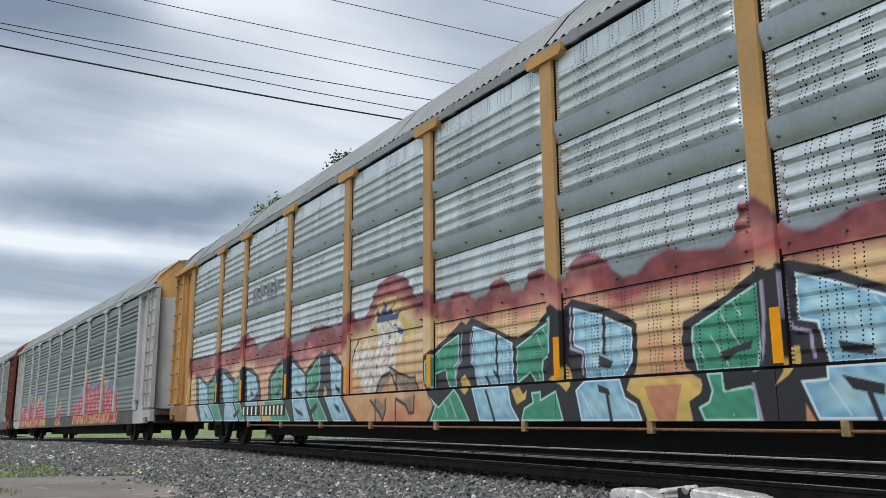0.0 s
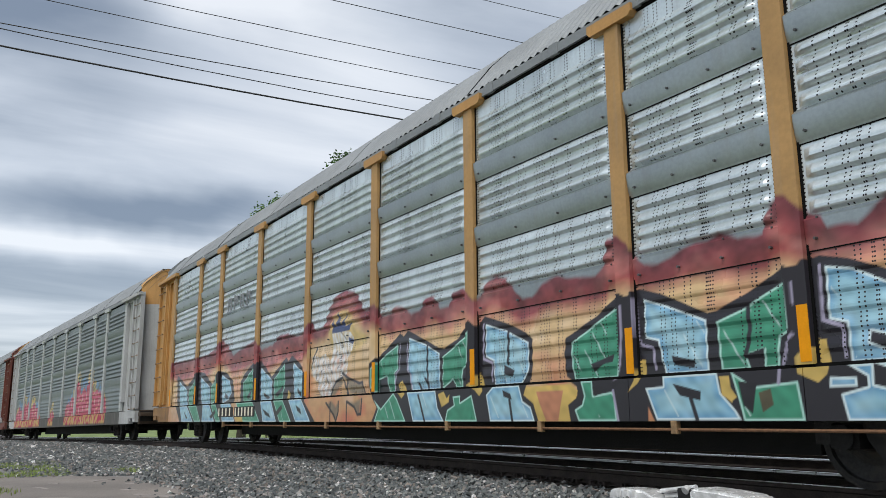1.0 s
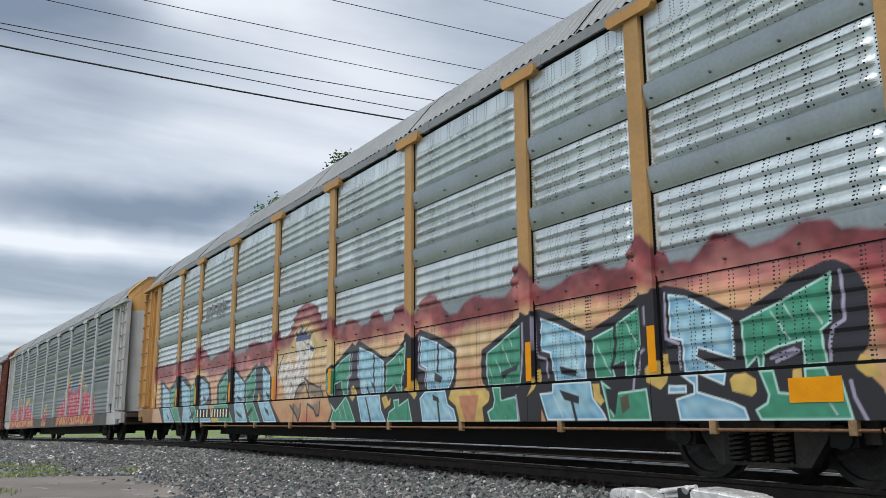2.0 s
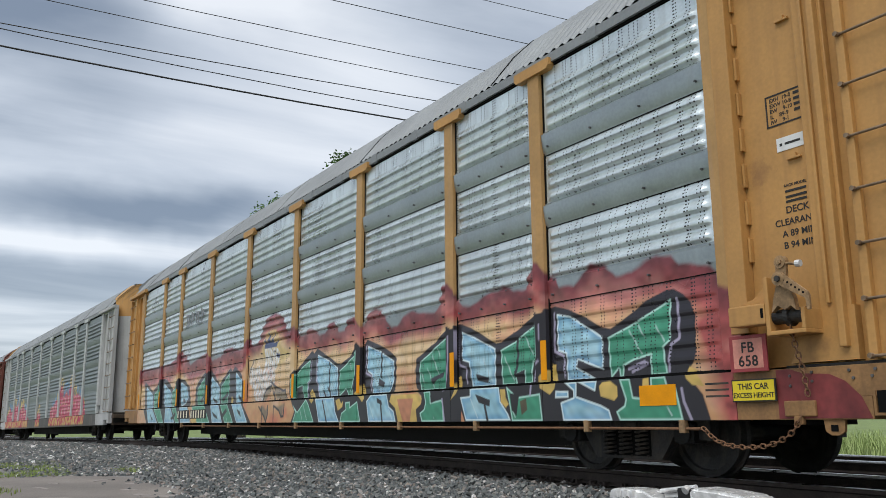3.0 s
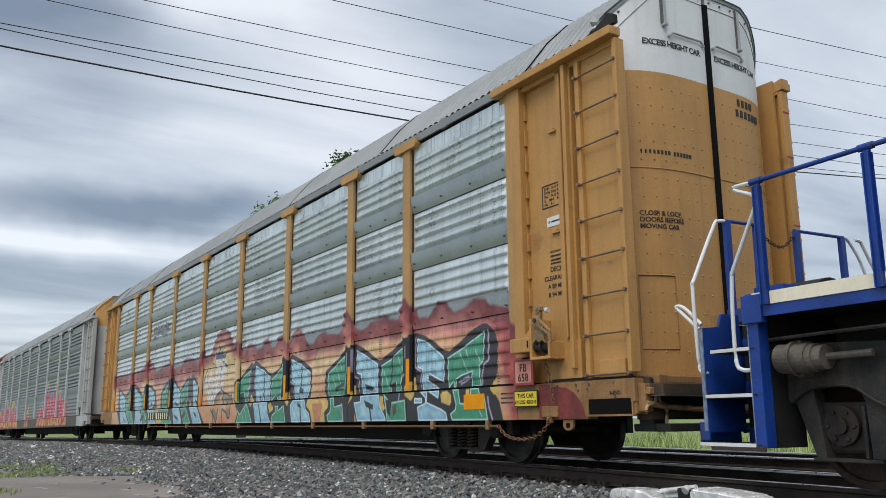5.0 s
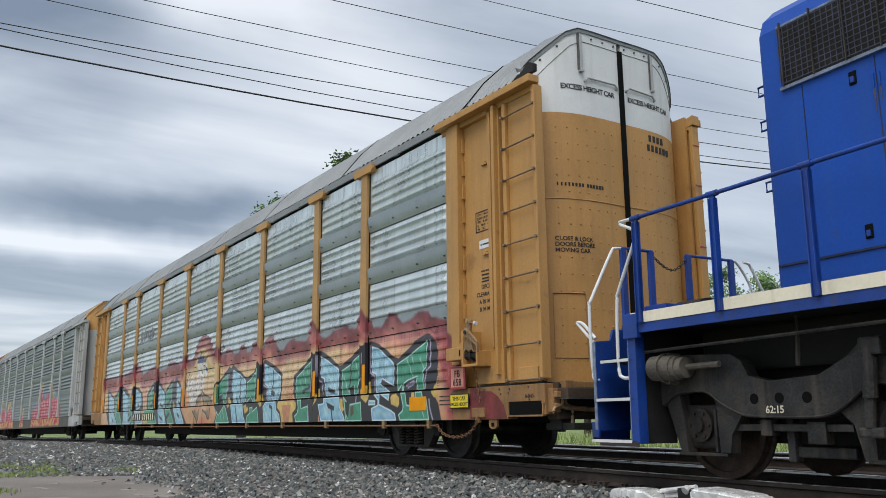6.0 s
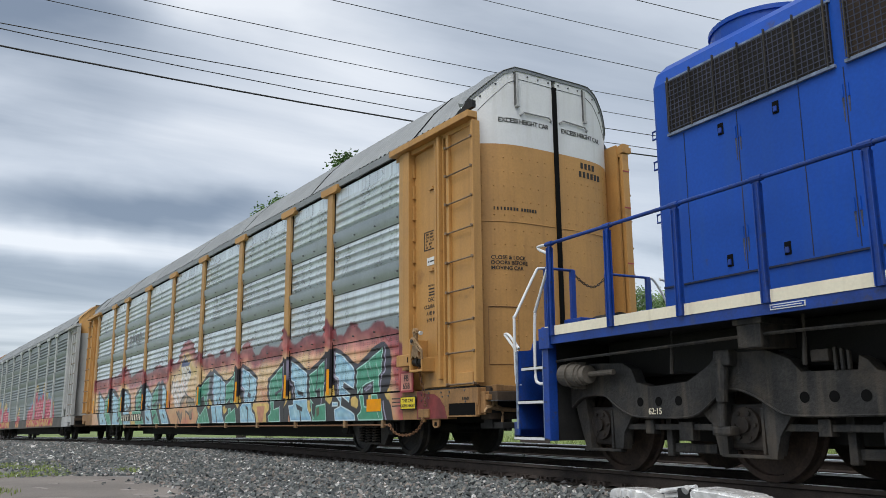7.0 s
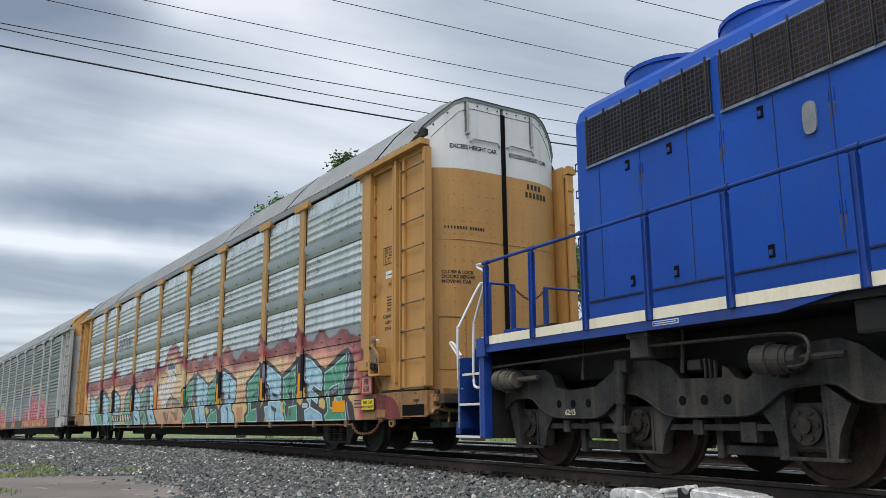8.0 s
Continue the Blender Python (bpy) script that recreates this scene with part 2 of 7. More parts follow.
def tube(bm, pts, r, n=8):
    """A pipe along a line of points, mitred at the corners."""
    pts = [Vector(p) for p in pts]
    rings = []
    up = Vector((0, 0, 1))
    for i, p in enumerate(pts):
        a = (pts[i] - pts[i - 1]).normalized() if i else (pts[1] - pts[0]).normalized()
        b = (pts[i + 1] - pts[i]).normalized() if i < len(pts) - 1 else a
        t = (a + b).normalized()
        s = t.cross(up)
        if s.length < 0.1:
            s = t.cross(Vector((0, 1, 0)))
        s.normalize()
        w = s.cross(t)
        rings.append([bm.verts.new(p + r * (math.cos(2 * math.pi * k / n) * s + math.sin(2 * math.pi * k / n) * w)) for k in range(n)])
    for r0, r1 in zip(rings, rings[1:]):
        for k in range(n):
            bm.faces.new((r0[k], r0[(k + 1) % n], r1[(k + 1) % n], r1[k]))
    bm.faces.new(rings[0]), bm.faces.new(rings[-1][::-1])
    return bm


def smooth_line(pts, steps=6):
    """Catmull-Rom through the points."""
    P = [Vector(p) for p in pts]
    P = [P[0]] + P + [P[-1]]
    out = []
    for i in range(1, len(P) - 2):
        for k in range(steps):
            t = k / steps
            a, b, c, d = P[i - 1:i + 3]
            out.append(0.5 * ((2 * b) + (c - a) * t + (2 * a - 5 * b + 4 * c - d) * t * t + (3 * b - 3 * c + d - a) * t ** 3))
    return out + [P[-2]]


def prism(bm, prof, y0, y1, axis="y"):
    """A closed outline, (x, z) for axis y or (y, z) for axis x, pushed from y0 to y1."""
    f = (lambda p, q: (p[0], q, p[1])) if axis == "y" else (lambda p, q: (q, p[0], p[1]))
    a, b = [bm.verts.new(f(p, y0)) for p in prof], [bm.verts.new(f(p, y1)) for p in prof]
    bm.faces.new(a), bm.faces.new(b[::-1])
    for i in range(len(prof)):
        j = (i + 1) % len(prof)
        bm.faces.new((a[i], b[i], b[j], a[j]))
    bmesh.ops.recalc_face_normals(bm, faces=bm.faces)
    return bm


def writing(name, text, size, m, material, parent, label="", space=1.0, align="LEFT"):
    """Flat stencilled lettering as a mesh, at the pose m of its parent's space."""
    cu = bpy.data.curves.new(name, "FONT")
    cu.body, cu.size, cu.space_character, cu.align_x = text, size, space, align
    cu.extrude, cu.offset = 0.001, 0.016 * size
    tmp = bpy.data.objects.new(name, cu)
    scene.collection.objects.link(tmp)
    bpy.context.view_layer.update()
    me = bpy.data.meshes.new_from_object(tmp.evaluated_get(bpy.context.evaluated_depsgraph_get()))
    bpy.data.objects.remove(tmp)
    me.materials.clear()
    me.materials.append(material)
    ob = new(name, me)
    ob.parent, ob.matrix_basis = parent, m
    if label:
        ob["label"] = label
    return ob


def thing(name, label, category, group="", kind=""):
    ob = new(name)
    ob.empty_display_size = 0.3
    return tagged(ob, label, category, group, kind)


# ---- the line of the track ----
CURVE, START, REACH, YC = 0.00368, 2.527, 33.0, 7.191


def track_y(x):
    d = max(0.0, START - x)
    return YC - (0.5 * CURVE * d * d if d < REACH else 0.5 * CURVE * REACH ** 2 + CURVE * REACH * (d - REACH))


def track_z(x):
    """The line falls away gently past the level stretch."""
    d = max(0.0, -20.0 - x)
    return max(-0.9, -0.0144 * d * d / (d + 5.0))


def vehicle_pose(c, b):
    """Pose of a vehicle whose two trucks stand b before and behind c on the track."""
    y0, y1 = track_y(c - b), track_y(c + b)
    z0, z1 = track_z(c - b), track_z(c + b)
    return pose(c, (y0 + y1) / 2, (z0 + z1) / 2, 0, -math.degrees(math.atan2(z1 - z0, 2 * b)), math.degrees(math.atan2(y1 - y0, 2 * b)))


# how far the train has rolled
ROLLED = [(0.0, 0.0), (0.5, -0.868), (1.0, -1.743), (1.5, -2.597), (2.8, -4.839), (3.5, -6.058), (4.0, -6.897), (4.5, -7.718),
          (6.0, -10.033), (6.5, -10.767), (7.0, -11.486), (7.5, -12.171), (8.0, -12.855)]


def rolled(t):
    return ((0.00331 * t - 0.01024) * t - 1.73425) * t


# ---- ground, tracks, road ----
def ground_z(x, y):
    d = y - track_y(x)
    if d > -1.55:
        z = -0.20 if d < 6.2 else max(-0.75, -0.20 - (d - 6.2) * 0.25)
    else:
        z = max(-0.33, -0.20 - (-1.55 - d) * 0.075)
    return z + track_z(x)


def build_ground():
    mt = mat("ballast_bed", (0.17, 0.165, 0.16), 0.95, 0, 0.45, 0.6, 22, 1.0)
    grass = mat("meadow_ground", (0.15, 0.20, 0.06), 0.95, 0, 0.4, 0.4, 9, 1.0)
    xs = [-2500, -1200, -500, -250, -150] + [-100 + 2 * i for i in range(30)] + [-40 + 0.8 * i for i in range(70)] + [20, 40, 80, 150, 300, 700, 2500]
    ds = [-2500, -900, -300, -100, -50, -25, -15, -10, -8, -6, -5, -4, -3.3, -2.6, -2, -1.55, -1, 0, 1, 2, 4, 6.2, 7, 8, 8.4, 10, 14, 20, 40, 80, 160, 400, 1200, 2500]
    bm = bmesh.new()
    grid = []
    for x in xs:
        grid.append([])
        for d in ds:
            y = track_y(x) + d if -150 <= x <= 60 else YC + d + (track_y(-150) - YC if x < 0 else 0)
            z = ground_z(x, y) if -150 <= x <= 60 else track_z(x) + (-0.20 if -1.55 < d < 6.2 else -0.33 if d < 0 else -0.75)
            grid[-1].append(bm.verts.new((x, y, z)))
    for i in range(len(xs) - 1):
        for j in range(len(ds) - 1):
            f = bm.faces.new((grid[i][j], grid[i + 1][j], grid[i + 1][j + 1], grid[i][j + 1]))
            f.material_index = 1 if ds[j] >= 7 or ds[j] < -12 else 0
    ob = part("ground", bm, mt)
    ob.data.materials.append(grass)
    return tagged(ob, "grey crushed stone bed running into rough green meadow", "ground", "", "structure")


def rail_mesh(offset, top_only, worn=False):
    """A rail swept along the track: foot, web and head, or the polished strip on the head."""
    if top_only and worn:
        prof = [(-0.0385, -0.024), (-0.034, -0.024), (-0.030, -0.004), (0.030, -0.004), (0.026, 0.002), (-0.030, 0.002), (-0.0385, -0.006)]
    elif top_only:
        prof = [(-0.030, -0.004), (0.030, -0.004), (0.026, 0.002), (-0.026, 0.002)]
    else:
        prof = [(-0.07, -0.17), (0.07, -0.17), (0.068, -0.155), (0.012, -0.135), (0.009, -0.05), (0.036, -0.036), (0.036, -0.002), (-0.036, -0.002), (-0.036, -0.036), (-0.009, -0.05), (-0.012, -0.135), (-0.068, -0.155)]
    bm = bmesh.new()
    xs = [-400, -250, -150] + [-100 + 2.5 * i for i in range(49)] + [60, 150, 400]
    rings = []
    for x in xs:
        y = track_y(x) + offset
        s = (track_y(x + 0.5) - track_y(x - 0.5))
        nx, ny = -s / math.hypot(1, s), 1 / math.hypot(1, s)
        rings.append([bm.verts.new((x + nx * p, y + ny * p, z + track_z(x))) for p, z in prof])
    n = len(prof)
    for a, b in zip(rings, rings[1:]):
        for k in range(n):
            bm.faces.new((a[k], b[k], b[(k + 1) % n], a[(k + 1) % n]))
    bmesh.ops.recalc_face_normals(bm, faces=bm.faces)
    return bm


def build_track(centre, label):
    tr = thing("railway_track", label, "track", "", "structure")
    for side in (-0.755, 0.755):
        r = part("rail", rail_mesh(centre + side, False), RUST, tr, "rust-brown steel rail")
        part("rail_head", rail_mesh(centre + side, True, centre > 1 or side > 0), RAILTOP, r, "polished running surface")
    me = None
    random.seed(4)
    x = -62.0
    while x < 6:
        if me is None:
            bm = boxes((-0.115, 0.115, -1.3, 1.3, -0.40, -0.175), bev=0.012)
            ob = part("tie", bm, TIE, tr)
            me = ob.data
        else:
            ob = new("tie", me)
            ob.parent = tr
        ob.matrix_basis = pose(x, track_y(x) + centre + random.uniform(-0.05, 0.05), track_z(x) + random.uniform(-0.006, 0.004), 0, 0, math.degrees(math.atan2(track_y(x + 1) - track_y(x - 1), 2)) + random.uniform(-1, 1))
        x += 0.52 + random.uniform(-0.03, 0.03)
    return tr


def build_fastenings(tr):
    """Tie plates with spikes and rail anchors along the near rail."""
    bm = bmesh.new()
    box(bm, -0.10, 0.10, -0.17, 0.17, -0.177, -0.163, 0.004)
    for sx in (-0.06, 0.06):
        box(bm, sx - 0.012, sx + 0.012, -0.115, -0.07, -0.165, -0.135, 0.004)
    box(bm, 0.10, 0.14, -0.11, 0.05, -0.19, -0.13, 0.006)
    box(bm, -0.14, -0.10, -0.11, 0.05, -0.19, -0.13, 0.006)
    first = part("tie_plate", bm, RUST, tr, "rusty plate with spikes and rail anchors")
    k = 0
    random.seed(4)
    x = -62.0
    while x < 6:
        y = track_y(x) - 0.755
        random.uniform(-0.05, 0.05), random.uniform(-0.006, 0.004), random.uniform(-1, 1)
        if x > -35:
            ob = first if k == 0 else new("tie_plate", first.data)
            ob.parent = tr
            ob.matrix_basis = pose(x, y, 0.001 + track_z(x), 0, 0, math.degrees(math.atan2(track_y(x + 1) - track_y(x - 1), 2)))
            k += 1
        x += 0.52 + random.uniform(-0.03, 0.03)


build_ground()
main_track = build_track(0.0, "single line of rusty rails on dark timber ties")
build_track(4.05, "second line of rails behind the train")
build_fastenings(main_track)


# ---- autorack wagons ----
POSTS = [-11.30, -8.60, -6.65, -3.82, -1.00, 1.79, 4.60, 7.43, 9.38, 12.05]
SIDE = -1.46
SILL, SLOT, TOP = 0.550, 0.975, 4.74
# tiers of corrugated sheet: top, foot; a plain folded band fills the gap below each
TIERS = [(4.72, 3.93), (3.65, 3.05), (2.77, 2.15), (1.88, 0.984)]


def ridge(z, top, foot):
    """How far the sheet stands out at height z: four folded ridges below a flat strip."""
    n = 4 if top - foot < 0.85 else 5
    pitch = 0.148
    start = foot + (0.02 if top - foot < 0.85 else 0.085)
    q = (z - start) / pitch
    if q < 0 or q > n:
        return 0.0
    f = q % 1.0
    if f < 0.20:
        return f / 0.20
    if f < 0.40:
        return 1.0
    if f < 0.80:
        return 1 - (f - 0.40) / 0.40
    return 0.0


def no_paint(X, Z):
    return np.zeros((len(X), 4))


def sheet(name, xs, zs, depth, material, parent, paint, label=""):
    """A thin folded sheet on the wagon's side: depth(x, z) is how far it stands out."""
    X, Z = np.meshgrid(xs, zs)
    X, Z = X.ravel(), Z.ravel()
    Y = np.array([SIDE - depth(x, z) for x, z in zip(X, Z)])
    nx, nz = len(xs), len(zs)
    co = np.stack([X, Y, Z], 1)
    faces = []
    for j in range(nz - 1):
        for i in range(nx - 1):
            a = j * nx + i
            faces.append((a, a + 1, a + nx + 1, a + nx))
    # the folded rim gives the sheet its thickness
    rim = [i for i in range(nx)] + [j * nx + nx - 1 for j in range(1, nz)] + [(nz - 1) * nx + i for i in range(nx - 2, -1, -1)] + [j * nx for j in range(nz - 2, 0, -1)]
    back = co[rim] + np.array([0, 0.03, 0])
    back[:, 1] = np.maximum(back[:, 1], SIDE + 0.012)
    base = len(co)
    for k in range(len(rim)):
        m = (k + 1) % len(rim)
        faces.append((rim[m], rim[k], base + k, base + m))
    co = np.concatenate([co, back])
    me = bpy.data.meshes.new(name)
    me.from_pydata(co.tolist(), [], faces)
    col = paint(co[:, 0], co[:, 2])
    at = me.attributes.new("paint", "FLOAT_COLOR", "POINT")
    at.data.foreach_set("color", col.astype(np.float32).ravel())
    me.materials.append(material)
    me.update()
    ob = new(name, me)
    ob.parent = parent
    if label:
        ob["label"] = label
    return ob


def steps(a, b, d):
    n = max(1, int(round((b - a) / d)))
    return [a + (b - a) * i / n for i in range(n + 1)]


def wagon_side(car, paint, fine, sheetm, bandm, postm, cap=True):
    zfine = fine
    for x0, x1 in zip(POSTS, POSTS[1:]):
        a, b = x0 + 0.13, x1 - 0.13
        fx, fz = (0.0100, 0.0115) if x0 > 1 else (0.016, 0.0145)
        for k, (top, foot) in enumerate(TIERS):
            painted = zfine and k >= 2
            ends = [a, a + 0.03, a + 0.07, a + 0.12]
            if painted:
                xs = [a, a + 0.03] + steps(a + 0.05, b - 0.05, fx) + [b - 0.03, b]
                zs = steps(foot, top, fz)
            else:
                xs = ends + ([b - 0.12, b - 0.07, b - 0.03, b] if zfine or k < 2 else steps(a + 0.2, b - 0.2, 0.1) + [b - 0.12, b - 0.07, b - 0.03, b])
                zs = steps(foot, top, 0.0148 if zfine else 0.0185)

            def depth(x, z, a=a, b=b, top=top, foot=foot, k=k):
                e = min(x - a, b - x)
                t = min(1, max(0, (e - 0.03) / 0.07))
                return (0.042, 0.042, 0.036, 0.012)[k] * ridge(z, top, foot) * t + 0.004
            sheet("side_panel", xs, zs, depth, sheetm, car, paint)
            if k < 3:
                nt = TIERS[k + 1][0]
                bz = steps(nt - 0.004, foot + 0.012, 0.0165 if painted else 0.02)
                bx = (steps(a - 0.02, b + 0.02, fx) if painted else steps(a - 0.02, b + 0.02, 5 if zfine or k < 1 else 0.1))

                def bulge(x, z, foot=foot, nt=nt, w=0.042 if k < 2 else 0.016):
                    # rolls out under the ridges above, then curls back to the seam below
                    q = (foot - z) / (foot - nt)
                    return 0.006 + w * (max(0, q / 0.08) if q < 0.08 else math.cos(min(1, (q - 0.08) / 0.9) * math.pi / 2) ** 0.8)
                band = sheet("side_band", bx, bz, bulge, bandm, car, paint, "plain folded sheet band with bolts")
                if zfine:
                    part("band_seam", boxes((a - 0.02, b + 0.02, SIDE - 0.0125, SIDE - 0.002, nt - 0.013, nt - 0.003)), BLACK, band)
                    bm = bmesh.new()
                    for i in range(4):
                        xx = a + 0.08 + i * (b - a - 0.16) / 3
                        rod(bm, (xx, SIDE - 0.02, (foot + nt) / 2 - 0.05), (xx, SIDE - 0.052, (foot + nt) / 2 - 0.05), 0.013, 6)
                        rod(bm, (xx + 0.02, SIDE - 0.02, foot - 0.015), (xx + 0.02, SIDE - 0.030, foot - 0.015), 0.010, 6)
                    tagged(part("bolts", bm, DULL, band), "", "", "", "stuff")
        # skirt below the slot
        xs = steps(x0 + 0.004, x1 - 0.004, fx) if zfine else steps(x0 + 0.004, x1 - 0.004, 0.1)
        sheet("sill_plate", xs, steps(SILL, SLOT - 0.014, fz if zfine else 0.1), lambda x, z: 0.055, bandm if zfine else GREYSILL, car, paint)
    for x in POSTS:
        w = 0.105
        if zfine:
            # Black strip paints the shadow line on the post's right.
            part("post_gap_shade", boxes((x + w, x + w + 0.022, SIDE - 0.012, SIDE + 0.015, SLOT + 0.01, TOP)), BLACK, car)
            sheet("post", steps(x - w, x + w, 0.02), steps(SLOT + 0.01, TOP, 0.02), lambda x, z: 0.062, postm, car, paint, "mustard-painted upright post")
        else:
            part("post", boxes((x - w, x + w, SIDE - 0.062, SIDE + 0.02, SLOT + 0.01, TOP)), postm, car)
        if cap and -11 < x < 12:
            part("post_cap", prism(bmesh.new(), [(x - 0.34, TOP - 0.01), (x - 0.30, TOP - 0.055), (x + 0.30, TOP - 0.055), (x + 0.34, TOP - 0.01), (x + 0.34, TOP + 0.075), (x - 0.34, TOP + 0.075)], SIDE - 0.095, SIDE), YELLOW if fine else postm, car)


X_B, X_A = 14.0, -13.25


def door_x(y, sign):
    return sign * 0.42 * (abs(y) / 1.42) ** 4


def wagon_shell(car, roofm, endm, topm):
    """Floor, far side, roof, and the two bulged end doors."""
    part("floor_frame", boxes((X_A - 0.1, X_B + 0.1, -1.36, 1.36, 0.62, 0.95), (-8.0, 8.7, -0.40, 0.40, 0.24, 0.62), (X_A + 2, X_B - 2, -0.3, 0.3, 0.5, 0.62)), DARK, car, "black underframe")
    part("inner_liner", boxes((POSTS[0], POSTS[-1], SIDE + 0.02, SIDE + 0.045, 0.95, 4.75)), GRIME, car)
    part("far_side", boxes((X_A + 0.3, X_B - 0.3, -SIDE - 0.05, -SIDE + 0.06, 0.6, 4.85)), roofm, car, "sheet-metal side")
    # roof: sloping ribbed flank, then the almost flat crown
    prof = [(-1.50, 4.885), (-1.47, 4.93), (-1.12, 5.30), (-0.80, 5.575), (-0.74, 5.615), (0.0, 5.65), (0.74, 5.615), (0.80, 5.575), (1.12, 5.30), (1.47, 4.93), (1.50, 4.885)]
    bm = bmesh.new()
    x, k, rings = X_A + 0.45, 0, []
    while x < X_B - 0.40:
        up = (0, 1, 1, 0)[k % 4] * 0.022
        rise = 0.11
        rings.append([bm.verts.new((x, y * (1 + up * 0.35), z + up + rise * min(1, max(0, (z - 4.93) / 0.6)))) for y, z in prof])
        x += (0.075, 0.018, 0.04, 0.018)[k % 4]
        k += 1
    for a, b in zip(rings, rings[1:]):
        for i in range(len(prof) - 1):
            bm.faces.new((a[i], a[i + 1], b[i + 1], b[i]))
    roof = part("roof", bm, roofm, car, "ribbed grey sheet-metal roof")
    for k in range(7):
        xs = X_B - 1.62 - 3.9 * k
        part("roof_seam", tube(bmesh.new(), [(xs + 0.02 * (i % 2), y * 1.006, z + 0.018 + 0.11 * min(1, max(0, (z - 4.93) / 0.6))) for i, (y, z) in enumerate(prof)], 0.008, 5), BLACK, roof)
    bm = boxes((X_A + 0.2, X_B - 0.2, SIDE - 0.05, SIDE + 0.02, 4.765, 4.88))
    for i in range(20):
        box(bm, X_A + 1 + i * 1.33, X_A + 1.16 + i * 1.33, SIDE - 0.060, SIDE, 4.75, 4.90, 0.01)
    part("eave_rail", bm, ROOF, car, "grey eave channel")
    # Black strip under the channel: the eave's shade put in as colour.
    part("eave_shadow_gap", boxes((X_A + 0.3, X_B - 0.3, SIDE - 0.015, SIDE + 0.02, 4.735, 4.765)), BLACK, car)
    def top_at(y):
        y = abs(y)
        pts = [(0, 5.66), (0.72, 5.67), (0.92, 5.58), (1.15, 5.36), (1.33, 5.17), (1.42, 5.03)]
        for (a, za), (b, zb) in zip(pts, pts[1:]):
            if y <= b:
                return za + (zb - za) * (y - a) / (b - a)
        return 5.03
    for end, sign in ((X_B, 1), (X_A, -1)):
        for lo, hi in ((-1.42, -0.035), (0.035, 1.42)):
            for z0, z1, m, nm in ((0.99, 4.46, endm, "end_door"), (4.46, None, topm, "door_top")):
                bm = bmesh.new()
                cols = []
                ys = steps(lo, hi, 0.07)
                for y in ys:
                    xx = end - door_x(y, sign)
                    zt = z1 if z1 else top_at(y)
                    cols.append([bm.verts.new((xx, y, z0 + (zt - z0) * q / 6)) for q in range(7)])
                back = []
                for y in ys:
                    xx = end - door_x(y, sign) - sign * 0.06
                    zt = z1 if z1 else top_at(y)
                    back.append([bm.verts.new((xx, y, z0 + (zt - z0) * q / 6)) for q in range(7)])
                for a, b in zip(cols, cols[1:]):
                    for q in range(6):
                        bm.faces.new((a[q], b[q], b[q + 1], a[q + 1]))
                for a, b in ((cols[0], back[0]), (cols[-1], back[-1])):
                    for q in range(6):
                        bm.faces.new((a[q], a[q + 1], b[q + 1], b[q]))
                for i in range(len(cols) - 1):
                    bm.faces.new((cols[i][6], cols[i + 1][6], back[i + 1][6], back[i][6]))
                bmesh.ops.recalc_face_normals(bm, faces=bm.faces)
                part(nm, bm, m, car)
        # hood that closes the roof down to the doors
        bm = bmesh.new()
        rows = []
        for y in steps(-1.40, 1.40, 0.07):
            xf, xb = end - door_x(y, sign) + sign * 0.014, end - sign * (0.42 + 0.04 * abs(y))
            zt = top_at(y)
            rows.append([bm.verts.new(p) for p in ((xf, y, zt - 0.045), (xf, y * 1.012, zt + 0.012), (xb, y * 1.03, zt + 0.05), (xb, y * 1.0, zt - 0.03))])
        for a, b in zip(rows, rows[1:]):
            for q in range(4):
                bm.faces.new((a[q], b[q], b[(q + 1) % 4], a[(q + 1) % 4]))
        bm.faces.new(rows[0]), bm.faces.new(rows[-1][::-1])
        bmesh.ops.recalc_face_normals(bm, faces=bm.faces)
        hood = part("door_hood", bm, roofm if topm is WHITE else topm, car, "folded sheet hood over the end doors")
        part("hood_edge", tube(bmesh.new(), [(end - door_x(y, sign) + sign * 0.016, y * 1.012, top_at(y) + 0.008) for y in steps(-1.38, 1.38, 0.06)], 0.009, 5), DULL, hood)
        part("hood_seam", tube(bmesh.new(), [(end - door_x(y, sign) + sign * 0.002, y, top_at(y * 1.08) - 0.17) for y in steps(-1.25, 1.25, 0.05)], 0.0045, 5), DULL, hood)
        bm = bmesh.new()
        for y in (-1.22, -1.02, -0.72, -0.5, -0.3, -0.1, 0.1, 0.3, 0.5, 0.85, 1.05, 1.22):
            xf = end - door_x(y, sign)
            rod(bm, (xf - sign * 0.01, y, top_at(y) - 0.10), (xf + sign * 0.014, y, top_at(y) - 0.10), 0.014, 6)
        tagged(part("hood_bolts", bm, DULL, hood), "", "", "", "stuff")
        part("door_seal", boxes((end - 0.05 if sign > 0 else end - 0.03, end + 0.03 if sign > 0 else end + 0.05, -0.036, 0.036, 1.0, 5.50)), BLACK, car, "black rubber seal between the doors")


